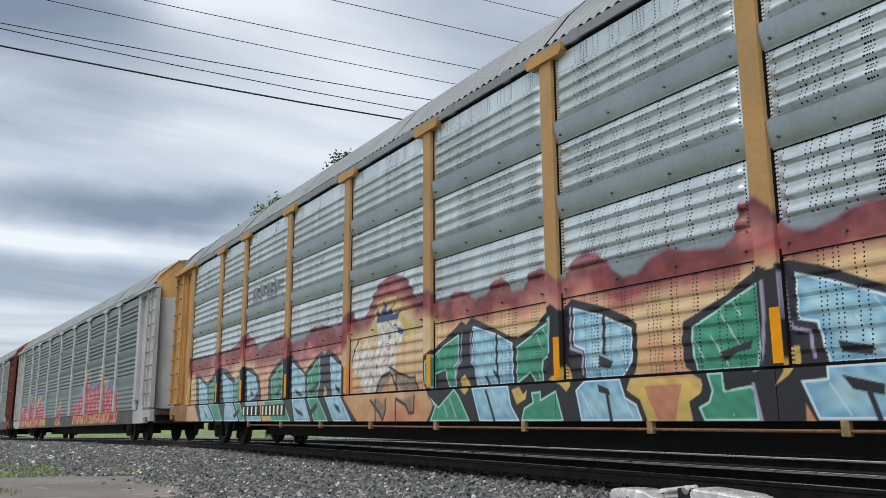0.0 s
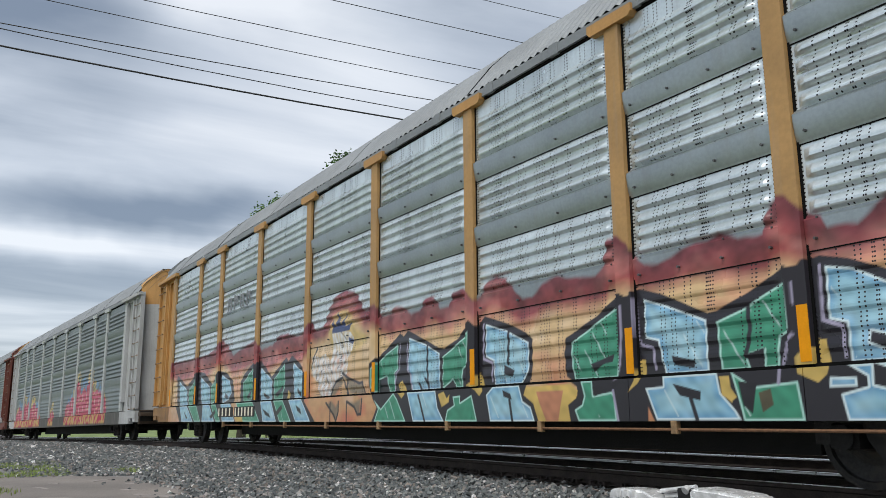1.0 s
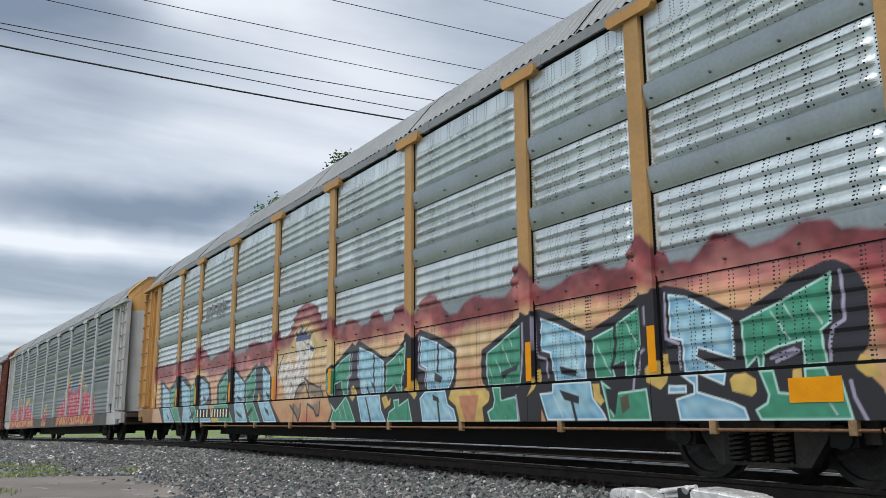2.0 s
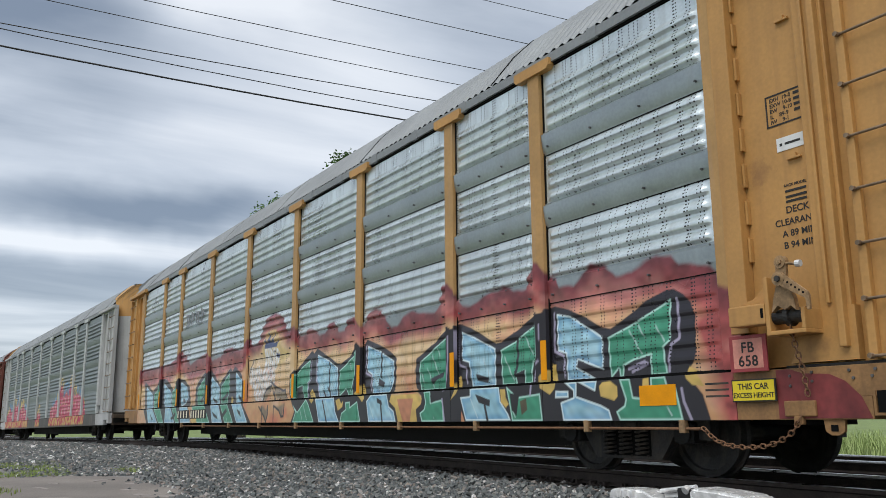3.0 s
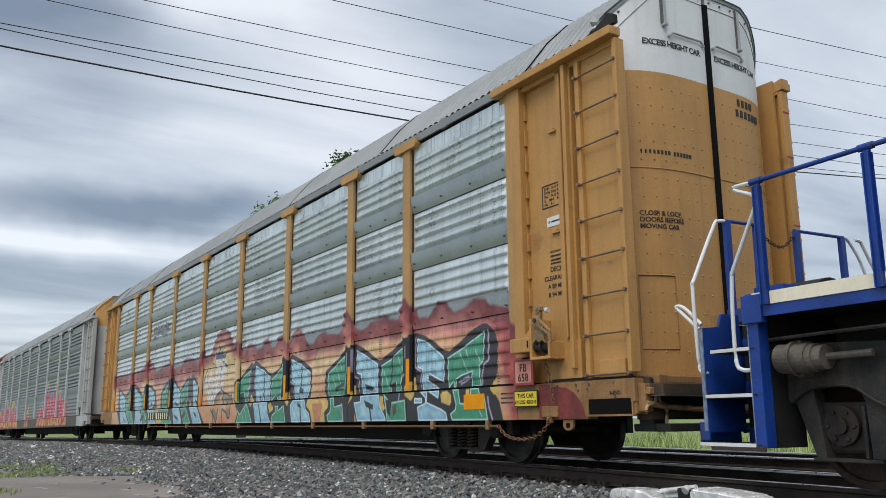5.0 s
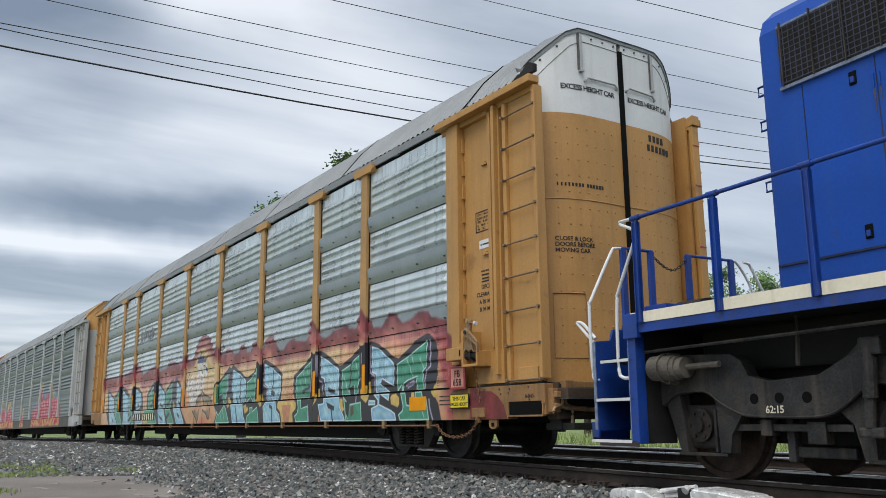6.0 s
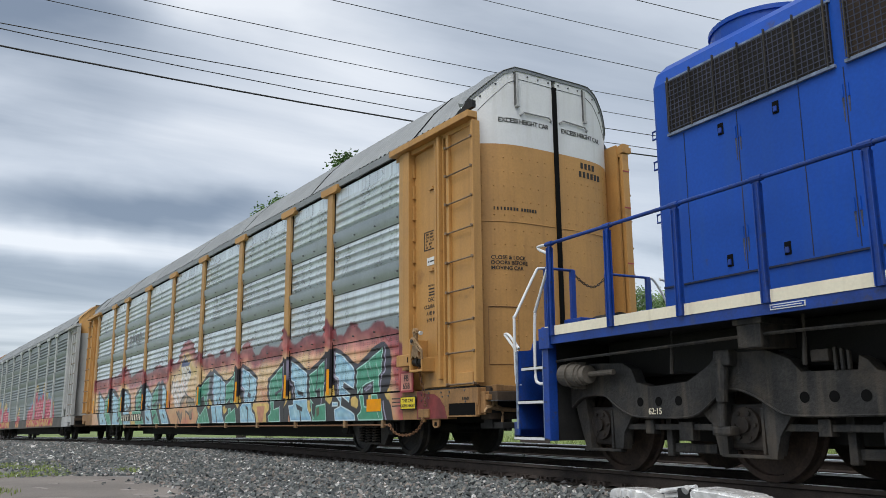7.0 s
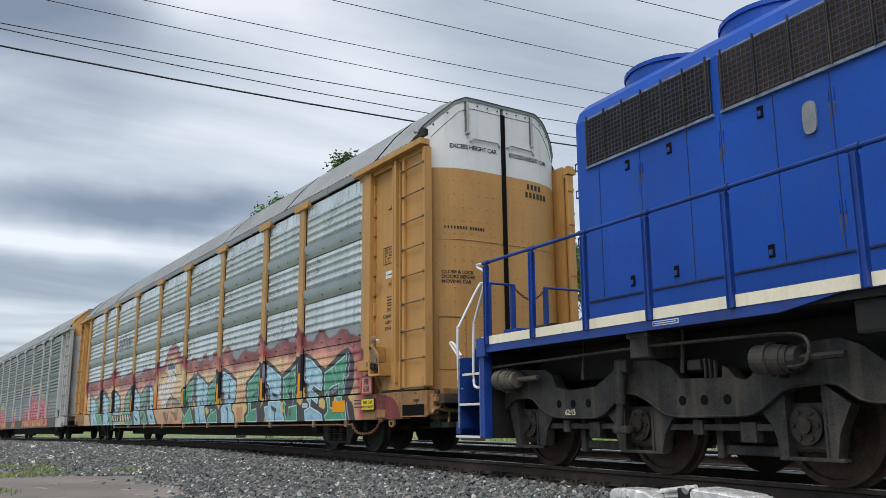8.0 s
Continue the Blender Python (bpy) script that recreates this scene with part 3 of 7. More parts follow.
def wheel_mesh(r):
    """A wheelset along y: two flanged wheels with dished plates on an axle."""
    bm = bmesh.new()
    prof = [(0.0, -0.90), (0.10, -0.90), (0.12, -0.80), (r * 0.55, -0.755), (r - 0.07, -0.78), (r - 0.06, -0.815), (r, -0.805), (r + 0.004, -0.72), (r + 0.028, -0.70), (r + 0.026, -0.675), (r - 0.06, -0.67), (r * 0.5, -0.715), (0.13, -0.69), (0.085, -0.60), (0.08, 0.0)]
    prof = prof + [(p, -y) for p, y in prof[-2::-1]]
    n = 40
    rings = [[bm.verts.new((p * math.cos(2 * math.pi * k / n), y, p * math.sin(2 * math.pi * k / n))) for k in range(n)] for p, y in prof]
    for a, b in zip(rings, rings[1:]):
        for k in range(n):
            bm.faces.new((a[k], a[(k + 1) % n], b[(k + 1) % n], b[k]))
    bmesh.ops.remove_doubles(bm, verts=bm.verts, dist=1e-5)
    bmesh.ops.recalc_face_normals(bm, faces=bm.faces)
    return bm


ROLLING = []


def wagon_truck(car, xc):
    """Cast side frames with springs and bearing adapters, bolster, and two wheelsets."""
    prof = [(-1.12, 0.36), (-1.12, 0.60), (-0.80, 0.66), (-0.42, 0.74), (0.42, 0.74), (0.80, 0.66), (1.12, 0.60), (1.12, 0.36), (0.98, 0.36), (0.96, 0.53), (0.70, 0.53), (0.66, 0.40), (0.48, 0.16), (-0.48, 0.16), (-0.66, 0.40), (-0.70, 0.53), (-0.96, 0.53), (-0.98, 0.36)]
    fr = part("truck_frame", prism(bmesh.new(), prof, -1.08, -0.96), GRIME, car, "grimy cast steel truck side frame")
    fr.matrix_basis = pose(xc, 0, 0)
    part("far_frame", prism(bmesh.new(), prof, 0.96, 1.08), GRIME, fr)
    # Black plate on the solid frame paints the opening's inner shade.
    part("spring_opening_shade", boxes((-0.34, 0.34, -1.083, -1.079, 0.19, 0.47)), BLACK, fr)
    bm = boxes((-0.20, 0.20, -1.14, 1.14, 0.46, 0.62), bev=0.02)
    part("bolster", bm, GRIME, fr)
    for i in range(3):
        bm = bmesh.new()
        x = -0.24 + 0.24 * i
        pts = [(x + 0.07 * math.cos(a * 0.8), -1.10 + 0.07 * math.sin(a * 0.8), 0.19 + 0.0055 * a) for a in range(50)]
        tube(bm, pts, 0.013, 5)
        part("spring", bm, GRIME, fr)
    for x in (-0.83, 0.83):
        bm = boxes((x - 0.13, x + 0.13, -1.13, -0.94, 0.33, 0.52), bev=0.02)
        rod(bm, (x, -1.16, 0.42), (x, -0.95, 0.42), 0.10, 16)
        part("bearing", bm, DARK, fr)
        w = part("wheelset", wheel_mesh(0.42), GRIME, fr, "dirty steel wheels on an axle")
        w.matrix_basis = pose(x, 0, 0.42)
        ROLLING.append((w, x, 0.42, 0.42))


def end_bay(car, sign, ym, yellow, edge, end):
    """The plated bay beside the end door: recessed panel, corner post, ladder, top beam. ym mirrors it to the far side."""
    def X(v):
        return end - sign * v
    def span(a, b):
        return (min(X(a), X(b)), max(X(a), X(b)))
    def ys(a, b):
        return (a, b) if ym > 0 else (-b, -a)
    w = abs(end - edge)
    near = ym > 0
    s = SIDE
    part("end_panel", boxes((*span(w, 0.10), *ys(s + 0.05, s + 0.09), 0.98, 4.86)), yellow, car)
    part("end_post", boxes((*span(w - 0.01, w - 0.20), *ys(s - 0.07, s + 0.05), 1.28, 4.72), bev=0.008), yellow, car)
    cp = part("corner_post", boxes((*span(1.10, 0.83), *ys(s - 0.02, s + 0.05), 1.05, 4.72), bev=0.008), yellow, car)
    part("flange", boxes((*span(0.92, 0.86), *ys(s - 0.085, s - 0.02), 1.1, 4.70), bev=0.008), yellow, cp)
    part("strip", boxes((*span(1.02, 0.99), *ys(s - 0.05, s - 0.02), 1.45, 4.65), bev=0.008), yellow, cp)
    beam = part("top_beam", boxes((*span(w + 0.30, 0.0), *ys(s - 0.15, s + 0.02), 4.73, 4.83), (*span(w + 0.28, 0.05), *ys(s - 0.02, s + 0.06), 4.66, 4.74), bev=0.01), yellow, car)
    lad = part("ladder", boxes((*span(0.72, 0.05), *ys(s + 0.0, s + 0.02), 1.0, 4.66)), yellow, car, "mustard ladder with steel rungs")
    part("stile", boxes((*span(0.71, 0.64), *ys(s - 0.055, s + 0.0), 1.02, 4.66), bev=0.008), yellow, lad)
    part("stile", boxes((*span(0.06, 0.0), *ys(s - 0.075, s + 0.06), 1.02, 4.70), bev=0.008), yellow, lad)
    for i in range(9):
        z = 1.015 + i * 0.43
        bm = rod(bmesh.new(), (X(0.70), ym * (s - 0.06), z), (X(0.02), ym * (s - 0.07), z), 0.012, 8)
        for v in (0.68, 0.03):
            rod(bm, (X(v), ym * (s - 0.05), z), (X(v), ym * (s - 0.10), z), 0.022, 6)
        part("rung", bm, RUNG, lad)
    part("end_sill", boxes((*span(w + 0.02, 0.0), *ys(s - 0.055, s + 0.1), 0.72, 0.96), (*span(w, 0.72), *ys(s - 0.055, s + 0.1), 0.550, 0.72), (*span(0.62, 0.56), *ys(s - 0.05, s + 0.1), 0.62, 0.72), (*span(0.30, 0.0), *ys(s - 0.04, s + 0.1), 0.60, 0.72), bev=0.006), GRIMSHADE_YEL if yellow is YELLOW else yellow, car, "paint-splashed end sill")


def build_autorack(paint, fine, sheetm, bandm, postm, roofm, endm, topm, endbay, label):
    car = thing("autorack_wagon", label, "railway wagon", "wagons of the train")
    wagon_side(car, paint, fine, sheetm, bandm, postm)
    wagon_shell(car, roofm, endm, topm)
    for xc in (10.25, -9.5):
        wagon_truck(car, xc)
    for sign, edge, end in ((1, POSTS[-1], X_B), (-1, POSTS[0], X_A)):
        end_bay(car, sign, 1, endbay, edge, end)
        end_bay(car, sign, -1, endbay, edge, end)
        part("end_platform", boxes((min(end, end + sign * 0.28), max(end, end + sign * 0.28), -1.40, 1.40, 0.78, 0.90), (min(end - sign * 0.12, end + sign * 0.08), max(end - sign * 0.12, end + sign * 0.08), -1.38, 1.38, 0.54, 0.97), (min(end, end + sign * 0.5), max(end, end + sign * 0.5), -0.35, 0.35, 0.62, 0.95), bev=0.01), DECK, car)
        part("coupler", boxes((min(end + sign * 0.3, end + sign * 0.75), max(end + sign * 0.3, end + sign * 0.75), -0.09, 0.09, 0.72, 0.95), bev=0.03), RUST, car)
    return car


MURAL = []
MURAL.append(('K', [(-10.66, 1.81), (-10.37, 1.73), (-9.55, 1.47), (-8.65, 1.78), (-8.31, 1.8), (-7.84, 1.74), (-7.17, 1.44), (-6.54, 1.73), (-6.02, 1.67), (-5.5, 1.46), (-5.34, 1.08), (-5.44, 0.94), (-5.1, 0.56), (-9.99, 0.56), (-10.5, 0.99)]))
MURAL.append(('K', [(-4.89, 1.43), (-4.59, 1.6), (-4.08, 1.79), (-3.82, 1.73), (-3.62, 1.81), (-3.33, 1.66), (-2.9, 1.43), (-2.11, 1.77), (-1.95, 1.68), (-1.81, 1.79), (-1.5, 1.67), (-1.04, 1.43), (-0.98, 1.01), (-1.05, 0.92), (-0.51, 0.55), (-4.86, 0.56), (-4.88, 1.07)]))
MURAL.append(('K', [(1.61, 1.4), (1.92, 1.51), (2.4, 1.71), (2.61, 1.82), (2.72, 1.76), (2.86, 1.84), (3.31, 1.68), (3.74, 1.52), (3.88, 1.5), (4.23, 1.6), (4.45, 1.75), (4.56, 1.81), (4.71, 1.72), (4.75, 1.43), (4.85, 1.11), (4.88, 0.82), (4.92, 0.55), (1.8, 0.55), (1.91, 0.68), (1.97, 0.77), (1.82, 0.91), (1.65, 1.21)]))
MURAL.append(('K', [(4.71, 1.72), (4.87, 1.83), (5.34, 1.7), (5.73, 1.55), (5.83, 1.47), (5.82, 1.12), (5.76, 1.01), (5.74, 0.92), (5.75, 0.8), (5.88, 0.75), (5.98, 0.55), (4.86, 0.55), (4.73, 1.01)]))
MURAL.append(('K', [(6.44, 1.29), (6.47, 1.43), (6.64, 1.49), (6.97, 1.61), (7.25, 1.76), (7.34, 1.8), (7.45, 1.75), (7.56, 1.75), (7.56, 1.46), (7.6, 1.19), (7.68, 0.92), (7.66, 0.55), (6.55, 0.55), (6.52, 0.74), (6.68, 0.8), (6.68, 0.92), (6.46, 1.04)]))
MURAL.append(('K', [(7.52, 1.79), (7.6, 1.81), (7.9, 1.72), (8.43, 1.48), (8.54, 1.49), (8.87, 1.6), (9.16, 1.72), (9.26, 1.78), (9.38, 1.73), (9.45, 1.64), (9.59, 1.18), (9.66, 0.8), (9.7, 0.56), (7.78, 0.56), (7.64, 0.81), (7.51, 1.3)]))
MURAL.append(('K', [(9.26, 1.76), (9.5, 1.75), (9.58, 1.44), (9.66, 1.14), (9.73, 0.85), (9.73, 0.55), (9.44, 0.55), (9.4, 0.82), (9.15, 0.82), (9.12, 0.95), (9.14, 1.15), (9.27, 1.26)]))
MURAL.append(('K', [(9.4, 1.73), (9.46, 1.79), (9.59, 1.81), (9.82, 1.75), (10.08, 1.64), (10.35, 1.5), (10.48, 1.47), (10.68, 1.54), (11.02, 1.7), (11.27, 1.77), (11.37, 1.77), (11.48, 1.71), (11.56, 1.62), (11.6, 1.52), (11.59, 1.26), (11.57, 1.11), (11.48, 1.03), (11.5, 0.93), (11.57, 0.88), (11.67, 0.77), (11.74, 0.55), (9.7, 0.55), (9.64, 0.88), (9.47, 1.44)]))
MURAL.append(('C', [(-10.41, 1.66), (-9.54, 1.4), (-9.41, 0.978), (-10.22, 0.978)]))
MURAL.append(('G', [(-9.38, 1.38), (-8.67, 1.65), (-8.54, 1.43), (-8.74, 1.19), (-8.75, 0.978), (-9.31, 0.978)]))
MURAL.append(('C', [(-8.25, 1.69), (-7.34, 1.4), (-7.28, 0.978), (-8.04, 0.978)]))
MURAL.append(('G', [(-7.25, 1.4), (-6.73, 1.63), (-6.61, 1.06), (-7.19, 0.978)]))
MURAL.append(('C', [(-6.37, 1.65), (-5.76, 1.5), (-5.54, 1.23), (-5.75, 1.06), (-6.25, 0.978)]))
MURAL.append(('k', [(-6.07, 1.22), (-5.79, 1.13), (-5.86, 1.07), (-6.02, 1.1)]))
MURAL.append(('G', [(-4.74, 1.39), (-4.11, 1.69), (-4.02, 1.15), (-4.2, 0.978), (-4.67, 0.978)]))
MURAL.append(('k', [(-4.47, 1.07), (-4.16, 1.24), (-4.15, 1.14), (-4.33, 1.03)]))
MURAL.append(('C', [(-3.57, 1.67), (-2.87, 1.39), (-2.85, 0.978), (-3.52, 0.978)]))
MURAL.append(('k', [(-3.35, 1.15), (-2.96, 1.04), (-3.1, 1.0), (-3.31, 1.06)]))
MURAL.append(('G', [(-2.76, 1.39), (-2.18, 1.68), (-2.13, 1.27), (-2.27, 0.978), (-2.71, 0.978)]))
MURAL.append(('k', [(-2.66, 1.09), (-2.24, 1.26), (-2.23, 1.16), (-2.54, 1.03)]))
MURAL.append(('C', [(-1.72, 1.67), (-1.13, 1.42), (-1.12, 0.978), (-1.61, 0.978)]))
MURAL.append(('k', [(-1.48, 1.19), (-1.28, 1.09), (-1.28, 1.0), (-1.42, 1.07)]))
MURAL.append(('Y', [(-2.01, 0.99), (-1.92, 1.15), (-1.81, 1.08), (-1.86, 0.99)]))
MURAL.append(('C', [(-10.07, 0.966), (-9.32, 0.966), (-8.65, 0.56), (-9.78, 0.56)]))
MURAL.append(('k', [(-9.62, 0.84), (-9.17, 0.65), (-9.32, 0.63)]))
MURAL.append(('G', [(-9.17, 0.966), (-8.38, 0.966), (-7.94, 0.56), (-8.5, 0.56)]))
MURAL.append(('C', [(-7.77, 0.966), (-7.19, 0.966), (-6.71, 0.56), (-7.8, 0.56)]))
MURAL.append(('G', [(-7.06, 0.966), (-6.65, 0.966), (-6.23, 0.56), (-6.59, 0.56)]))
MURAL.append(('k', [(-7.11, 0.68), (-6.67, 0.84), (-6.62, 0.76), (-6.97, 0.62)]))
MURAL.append(('C', [(-6.24, 0.966), (-5.48, 0.966), (-5.14, 0.56), (-6.07, 0.56)]))
MURAL.append(('G', [(-5.04, 0.966), (-3.94, 0.966), (-3.44, 0.55), (-4.72, 0.56)]))
MURAL.append(('Y', [(-5.08, 0.66), (-4.6, 0.67), (-4.52, 0.55), (-5.0, 0.56)]))
MURAL.append(('C', [(-3.42, 0.966), (-2.78, 0.966), (-2.45, 0.55), (-3.23, 0.55)]))
MURAL.append(('k', [(-3.28, 0.82), (-2.87, 0.71), (-2.78, 0.63), (-3.1, 0.69)]))
MURAL.append(('G', [(-2.64, 0.966), (-2.13, 0.966), (-1.65, 0.55), (-2.26, 0.55)]))
MURAL.append(('k', [(-2.54, 0.72), (-2.18, 0.88), (-2.12, 0.8), (-2.43, 0.65)]))
MURAL.append(('C', [(-1.82, 0.966), (-1.17, 0.966), (-0.77, 0.62), (-0.7, 0.55), (-1.41, 0.55)]))
MURAL.append(('k', [(-1.43, 0.86), (-1.19, 0.79), (-1.11, 0.67), (-1.33, 0.75)]))
MURAL.append(('F', [(-0.03, 2.05), (0.15, 2.34), (0.46, 2.43), (0.8, 2.4), (1.0, 2.2), (1.05, 2.05), (1.43, 1.93), (1.5, 1.82), (1.16, 1.71), (0.83, 1.65), (0.16, 1.75)]))
MURAL.append(('W', [(0.13, 2.06), (0.47, 2.08), (0.88, 2.02), (1.0, 1.92), (0.95, 1.72), (0.77, 1.59), (0.76, 1.35), (0.56, 1.26), (0.33, 1.21), (0.14, 0.99), (-0.39, 0.99), (-0.48, 1.24), (-0.77, 1.37), (-0.82, 1.63), (-0.69, 1.74), (-0.41, 1.67), (-0.16, 1.73), (0.05, 1.57), (0.16, 1.72)]))
MURAL.append(('N', [(0.13, 2.06), (0.15, 2.3), (0.31, 2.16), (0.4, 2.43), (0.52, 2.16), (0.74, 2.36), (0.65, 2.13), (0.93, 2.18), (0.84, 2.05), (0.54, 2.05)]))
MURAL.append(('N', [(0.8, 1.94), (1.02, 1.88), (0.95, 1.81), (0.81, 1.85)]))
MURAL.append(('D', [(0.56, 1.35), (0.85, 1.25), (1.1, 1.17), (1.35, 1.17), (1.42, 0.97), (1.13, 0.99), (0.89, 1.01), (0.78, 1.17)]))
MURAL.append(('D', [(0.89, 0.87), (1.13, 0.85), (1.38, 0.91), (1.35, 0.67), (1.25, 0.66), (1.15, 0.78)]))
MURAL.append(('D', [(0.18, 1.18), (0.48, 1.29), (0.6, 1.19), (0.41, 1.08), (0.26, 0.99), (0.1, 0.99)]))
MURAL.append(('D', [(0.25, 0.89), (0.41, 0.8), (0.52, 0.88), (0.52, 0.68), (0.41, 0.56), (0.26, 0.7), (0.02, 0.85)]))
MURAL.append(('s', [(0.56, 1.35), (0.85, 1.25), (1.23, 1.16), (1.35, 1.17), (1.45, 0.98)]))
MURAL.append(('s', [(0.78, 1.22), (0.78, 1.0)]))
MURAL.append(('s', [(0.1, 0.99), (0.29, 1.21), (0.59, 1.28), (0.82, 1.0)]))
MURAL.append(('s', [(1.42, 0.9), (1.39, 0.67), (1.27, 0.66), (1.15, 0.78), (0.87, 0.87)]))
MURAL.append(('s', [(-0.0, 0.87), (0.34, 0.66), (0.43, 0.56), (0.52, 0.71), (0.52, 0.88)]))
MURAL.append(('s', [(0.18, 0.87), (0.18, 0.55)]))
MURAL.append(('s', [(0.85, 0.87), (0.85, 0.55)]))
MURAL.append(('s', [(-0.55, 1.85), (-0.71, 1.67), (-0.8, 1.51)]))
MURAL.append(('G', [(1.71, 1.36), (2.04, 1.51), (2.55, 1.68), (2.55, 1.31), (2.45, 1.25), (2.49, 0.978), (2.3, 0.978), (2.2, 1.22), (1.94, 1.18), (1.94, 0.978), (1.73, 1.07)]))
MURAL.append(('C', [(2.9, 1.75), (3.43, 1.6), (3.76, 1.46), (3.77, 0.978), (3.63, 0.978), (3.0, 0.978), (2.91, 1.22), (2.86, 1.29)]))
MURAL.append(('G', [(3.84, 1.41), (4.54, 1.69), (4.52, 1.29), (4.34, 1.21), (4.34, 0.978), (4.19, 0.978), (4.1, 1.09), (3.83, 0.978)]))
MURAL.append(('k', [(2.01, 1.11), (2.2, 1.17), (2.26, 0.82), (2.11, 0.8)]))
MURAL.append(('s', [(3.43, 1.59), (3.42, 1.26), (3.46, 1.01)]))
MURAL.append(('k', [(3.33, 1.18), (3.44, 1.12), (3.45, 1.0)]))
MURAL.append(('s', [(3.19, 1.08), (3.27, 0.978)]))
MURAL.append(('l', [(2.62, 1.68), (2.6, 1.31), (2.49, 1.24), (2.47, 0.99)]))
MURAL.append(('l', [(2.84, 1.67), (2.84, 1.3), (2.94, 1.22), (2.99, 0.93)]))
MURAL.append(('G', [(1.85, 0.88), (2.09, 0.74), (2.49, 0.966), (2.61, 0.87), (2.87, 0.55), (1.86, 0.55), (2.0, 0.74)]))
MURAL.append(('C', [(2.91, 0.966), (3.22, 0.966), (3.71, 0.966), (3.77, 0.73), (3.93, 0.55), (3.09, 0.55)]))
MURAL.append(('s', [(3.24, 0.91), (3.29, 0.82), (3.42, 0.55)]))
MURAL.append(('G', [(4.16, 0.87), (4.34, 0.88), (4.34, 0.79), (4.61, 0.88), (4.73, 0.55), (3.96, 0.55), (4.02, 0.7), (4.19, 0.76)]))
MURAL.append(('Y', [(2.57, 1.08), (2.7, 1.14), (2.8, 1.03), (2.84, 0.94), (2.75, 0.88), (2.63, 0.96)]))
MURAL.append(('Y', [(3.78, 0.91), (3.93, 0.94), (4.01, 0.85), (4.08, 0.9), (4.06, 0.8), (3.88, 0.74)]))
MURAL.append(('Y', [(4.49, 1.01), (4.64, 1.05), (4.74, 1.16), (4.81, 1.1), (4.86, 0.92), (4.79, 0.86), (4.68, 0.94)]))
MURAL.append(('C', [(4.9, 1.75), (5.34, 1.63), (5.78, 1.45), (5.77, 1.12), (5.62, 0.978), (5.07, 0.978), (5.06, 1.28), (4.88, 1.34)]))
MURAL.append(('s', [(5.38, 1.63), (5.36, 1.23)]))
MURAL.append(('k', [(5.27, 1.22), (5.5, 1.14), (5.44, 1.07), (5.29, 1.1)]))
MURAL.append(('l', [(4.85, 1.75), (4.83, 1.32), (5.03, 1.26), (5.02, 1.04)]))
MURAL.append(('C', [(4.94, 0.87), (5.09, 0.966), (5.62, 0.966), (5.69, 0.78), (5.84, 0.71), (5.91, 0.55), (5.02, 0.55)]))
MURAL.append(('k', [(5.29, 0.92), (5.45, 0.87), (5.48, 0.8), (5.31, 0.84)]))
MURAL.append(('s', [(5.43, 0.8), (5.48, 0.55)]))
MURAL.append(('Y', [(5.71, 0.85), (5.76, 0.94), (6.55, 0.94), (6.67, 0.87), (6.64, 0.79), (6.5, 0.72), (6.54, 0.55), (5.98, 0.55), (5.89, 0.75)]))
MURAL.append(('O', [(5.95, 0.88), (6.43, 0.88), (6.38, 0.73), (6.33, 0.55), (6.12, 0.55), (6.0, 0.76)]))
MURAL.append(('G', [(6.54, 1.38), (7.32, 1.71), (7.32, 1.4), (7.29, 1.21), (7.24, 0.978), (7.15, 0.978), (6.58, 0.978), (6.54, 1.18)]))
MURAL.append(('k', [(6.86, 1.14), (7.2, 1.22), (7.18, 1.14), (7.06, 1.13), (6.89, 1.05)]))
MURAL.append(('l', [(7.37, 1.68), (7.37, 1.39), (7.34, 1.12), (7.29, 0.98), (7.17, 0.9), (6.93, 0.85)]))
MURAL.append(('G', [(6.72, 0.966), (6.9, 0.966), (6.91, 0.81), (7.19, 0.84), (7.23, 0.8), (7.25, 0.55), (6.67, 0.55), (6.61, 0.67), (6.73, 0.72), (6.77, 0.81)]))
MURAL.append(('k', [(6.9, 0.9), (7.08, 0.91), (7.29, 0.966), (7.35, 0.95), (7.21, 0.87), (6.93, 0.8)]))
MURAL.append(('l', [(7.21, 0.85), (7.27, 0.55)]))
MURAL.append(('Y', [(7.56, 1.14), (7.65, 1.13), (7.64, 1.0), (7.56, 0.91), (7.42, 0.83), (7.51, 0.94)]))
MURAL.append(('l', [(7.54, 1.73), (7.55, 1.37), (7.6, 1.28), (7.75, 1.24), (7.77, 1.04)]))
MURAL.append(('C', [(7.66, 1.72), (7.96, 1.62), (8.42, 1.44), (8.41, 0.978), (8.33, 0.978), (7.89, 0.978), (7.82, 1.3), (7.65, 1.34)]))
MURAL.append(('k', [(7.98, 1.15), (8.26, 1.09), (8.24, 1.02), (8.01, 1.06)]))
MURAL.append(('C', [(7.66, 0.86), (7.89, 0.87), (7.89, 0.966), (8.53, 0.966), (8.56, 0.79), (8.71, 0.64), (8.76, 0.56), (7.79, 0.56)]))
MURAL.append(('k', [(8.01, 0.89), (8.34, 0.81), (8.33, 0.73), (8.09, 0.78)]))
MURAL.append(('s', [(8.22, 0.75), (8.28, 0.56)]))
MURAL.append(('Y', [(8.55, 0.93), (8.66, 0.93), (8.68, 0.7), (8.6, 0.76)]))
MURAL.append(('G', [(8.53, 1.41), (8.84, 1.5), (9.27, 1.68), (9.28, 1.27), (9.17, 1.22), (9.14, 0.978), (8.99, 0.978), (9.01, 1.13), (8.82, 1.09), (8.86, 0.978), (8.55, 0.978)]))
MURAL.append(('s', [(8.87, 1.52), (8.88, 1.3), (8.82, 1.09)]))
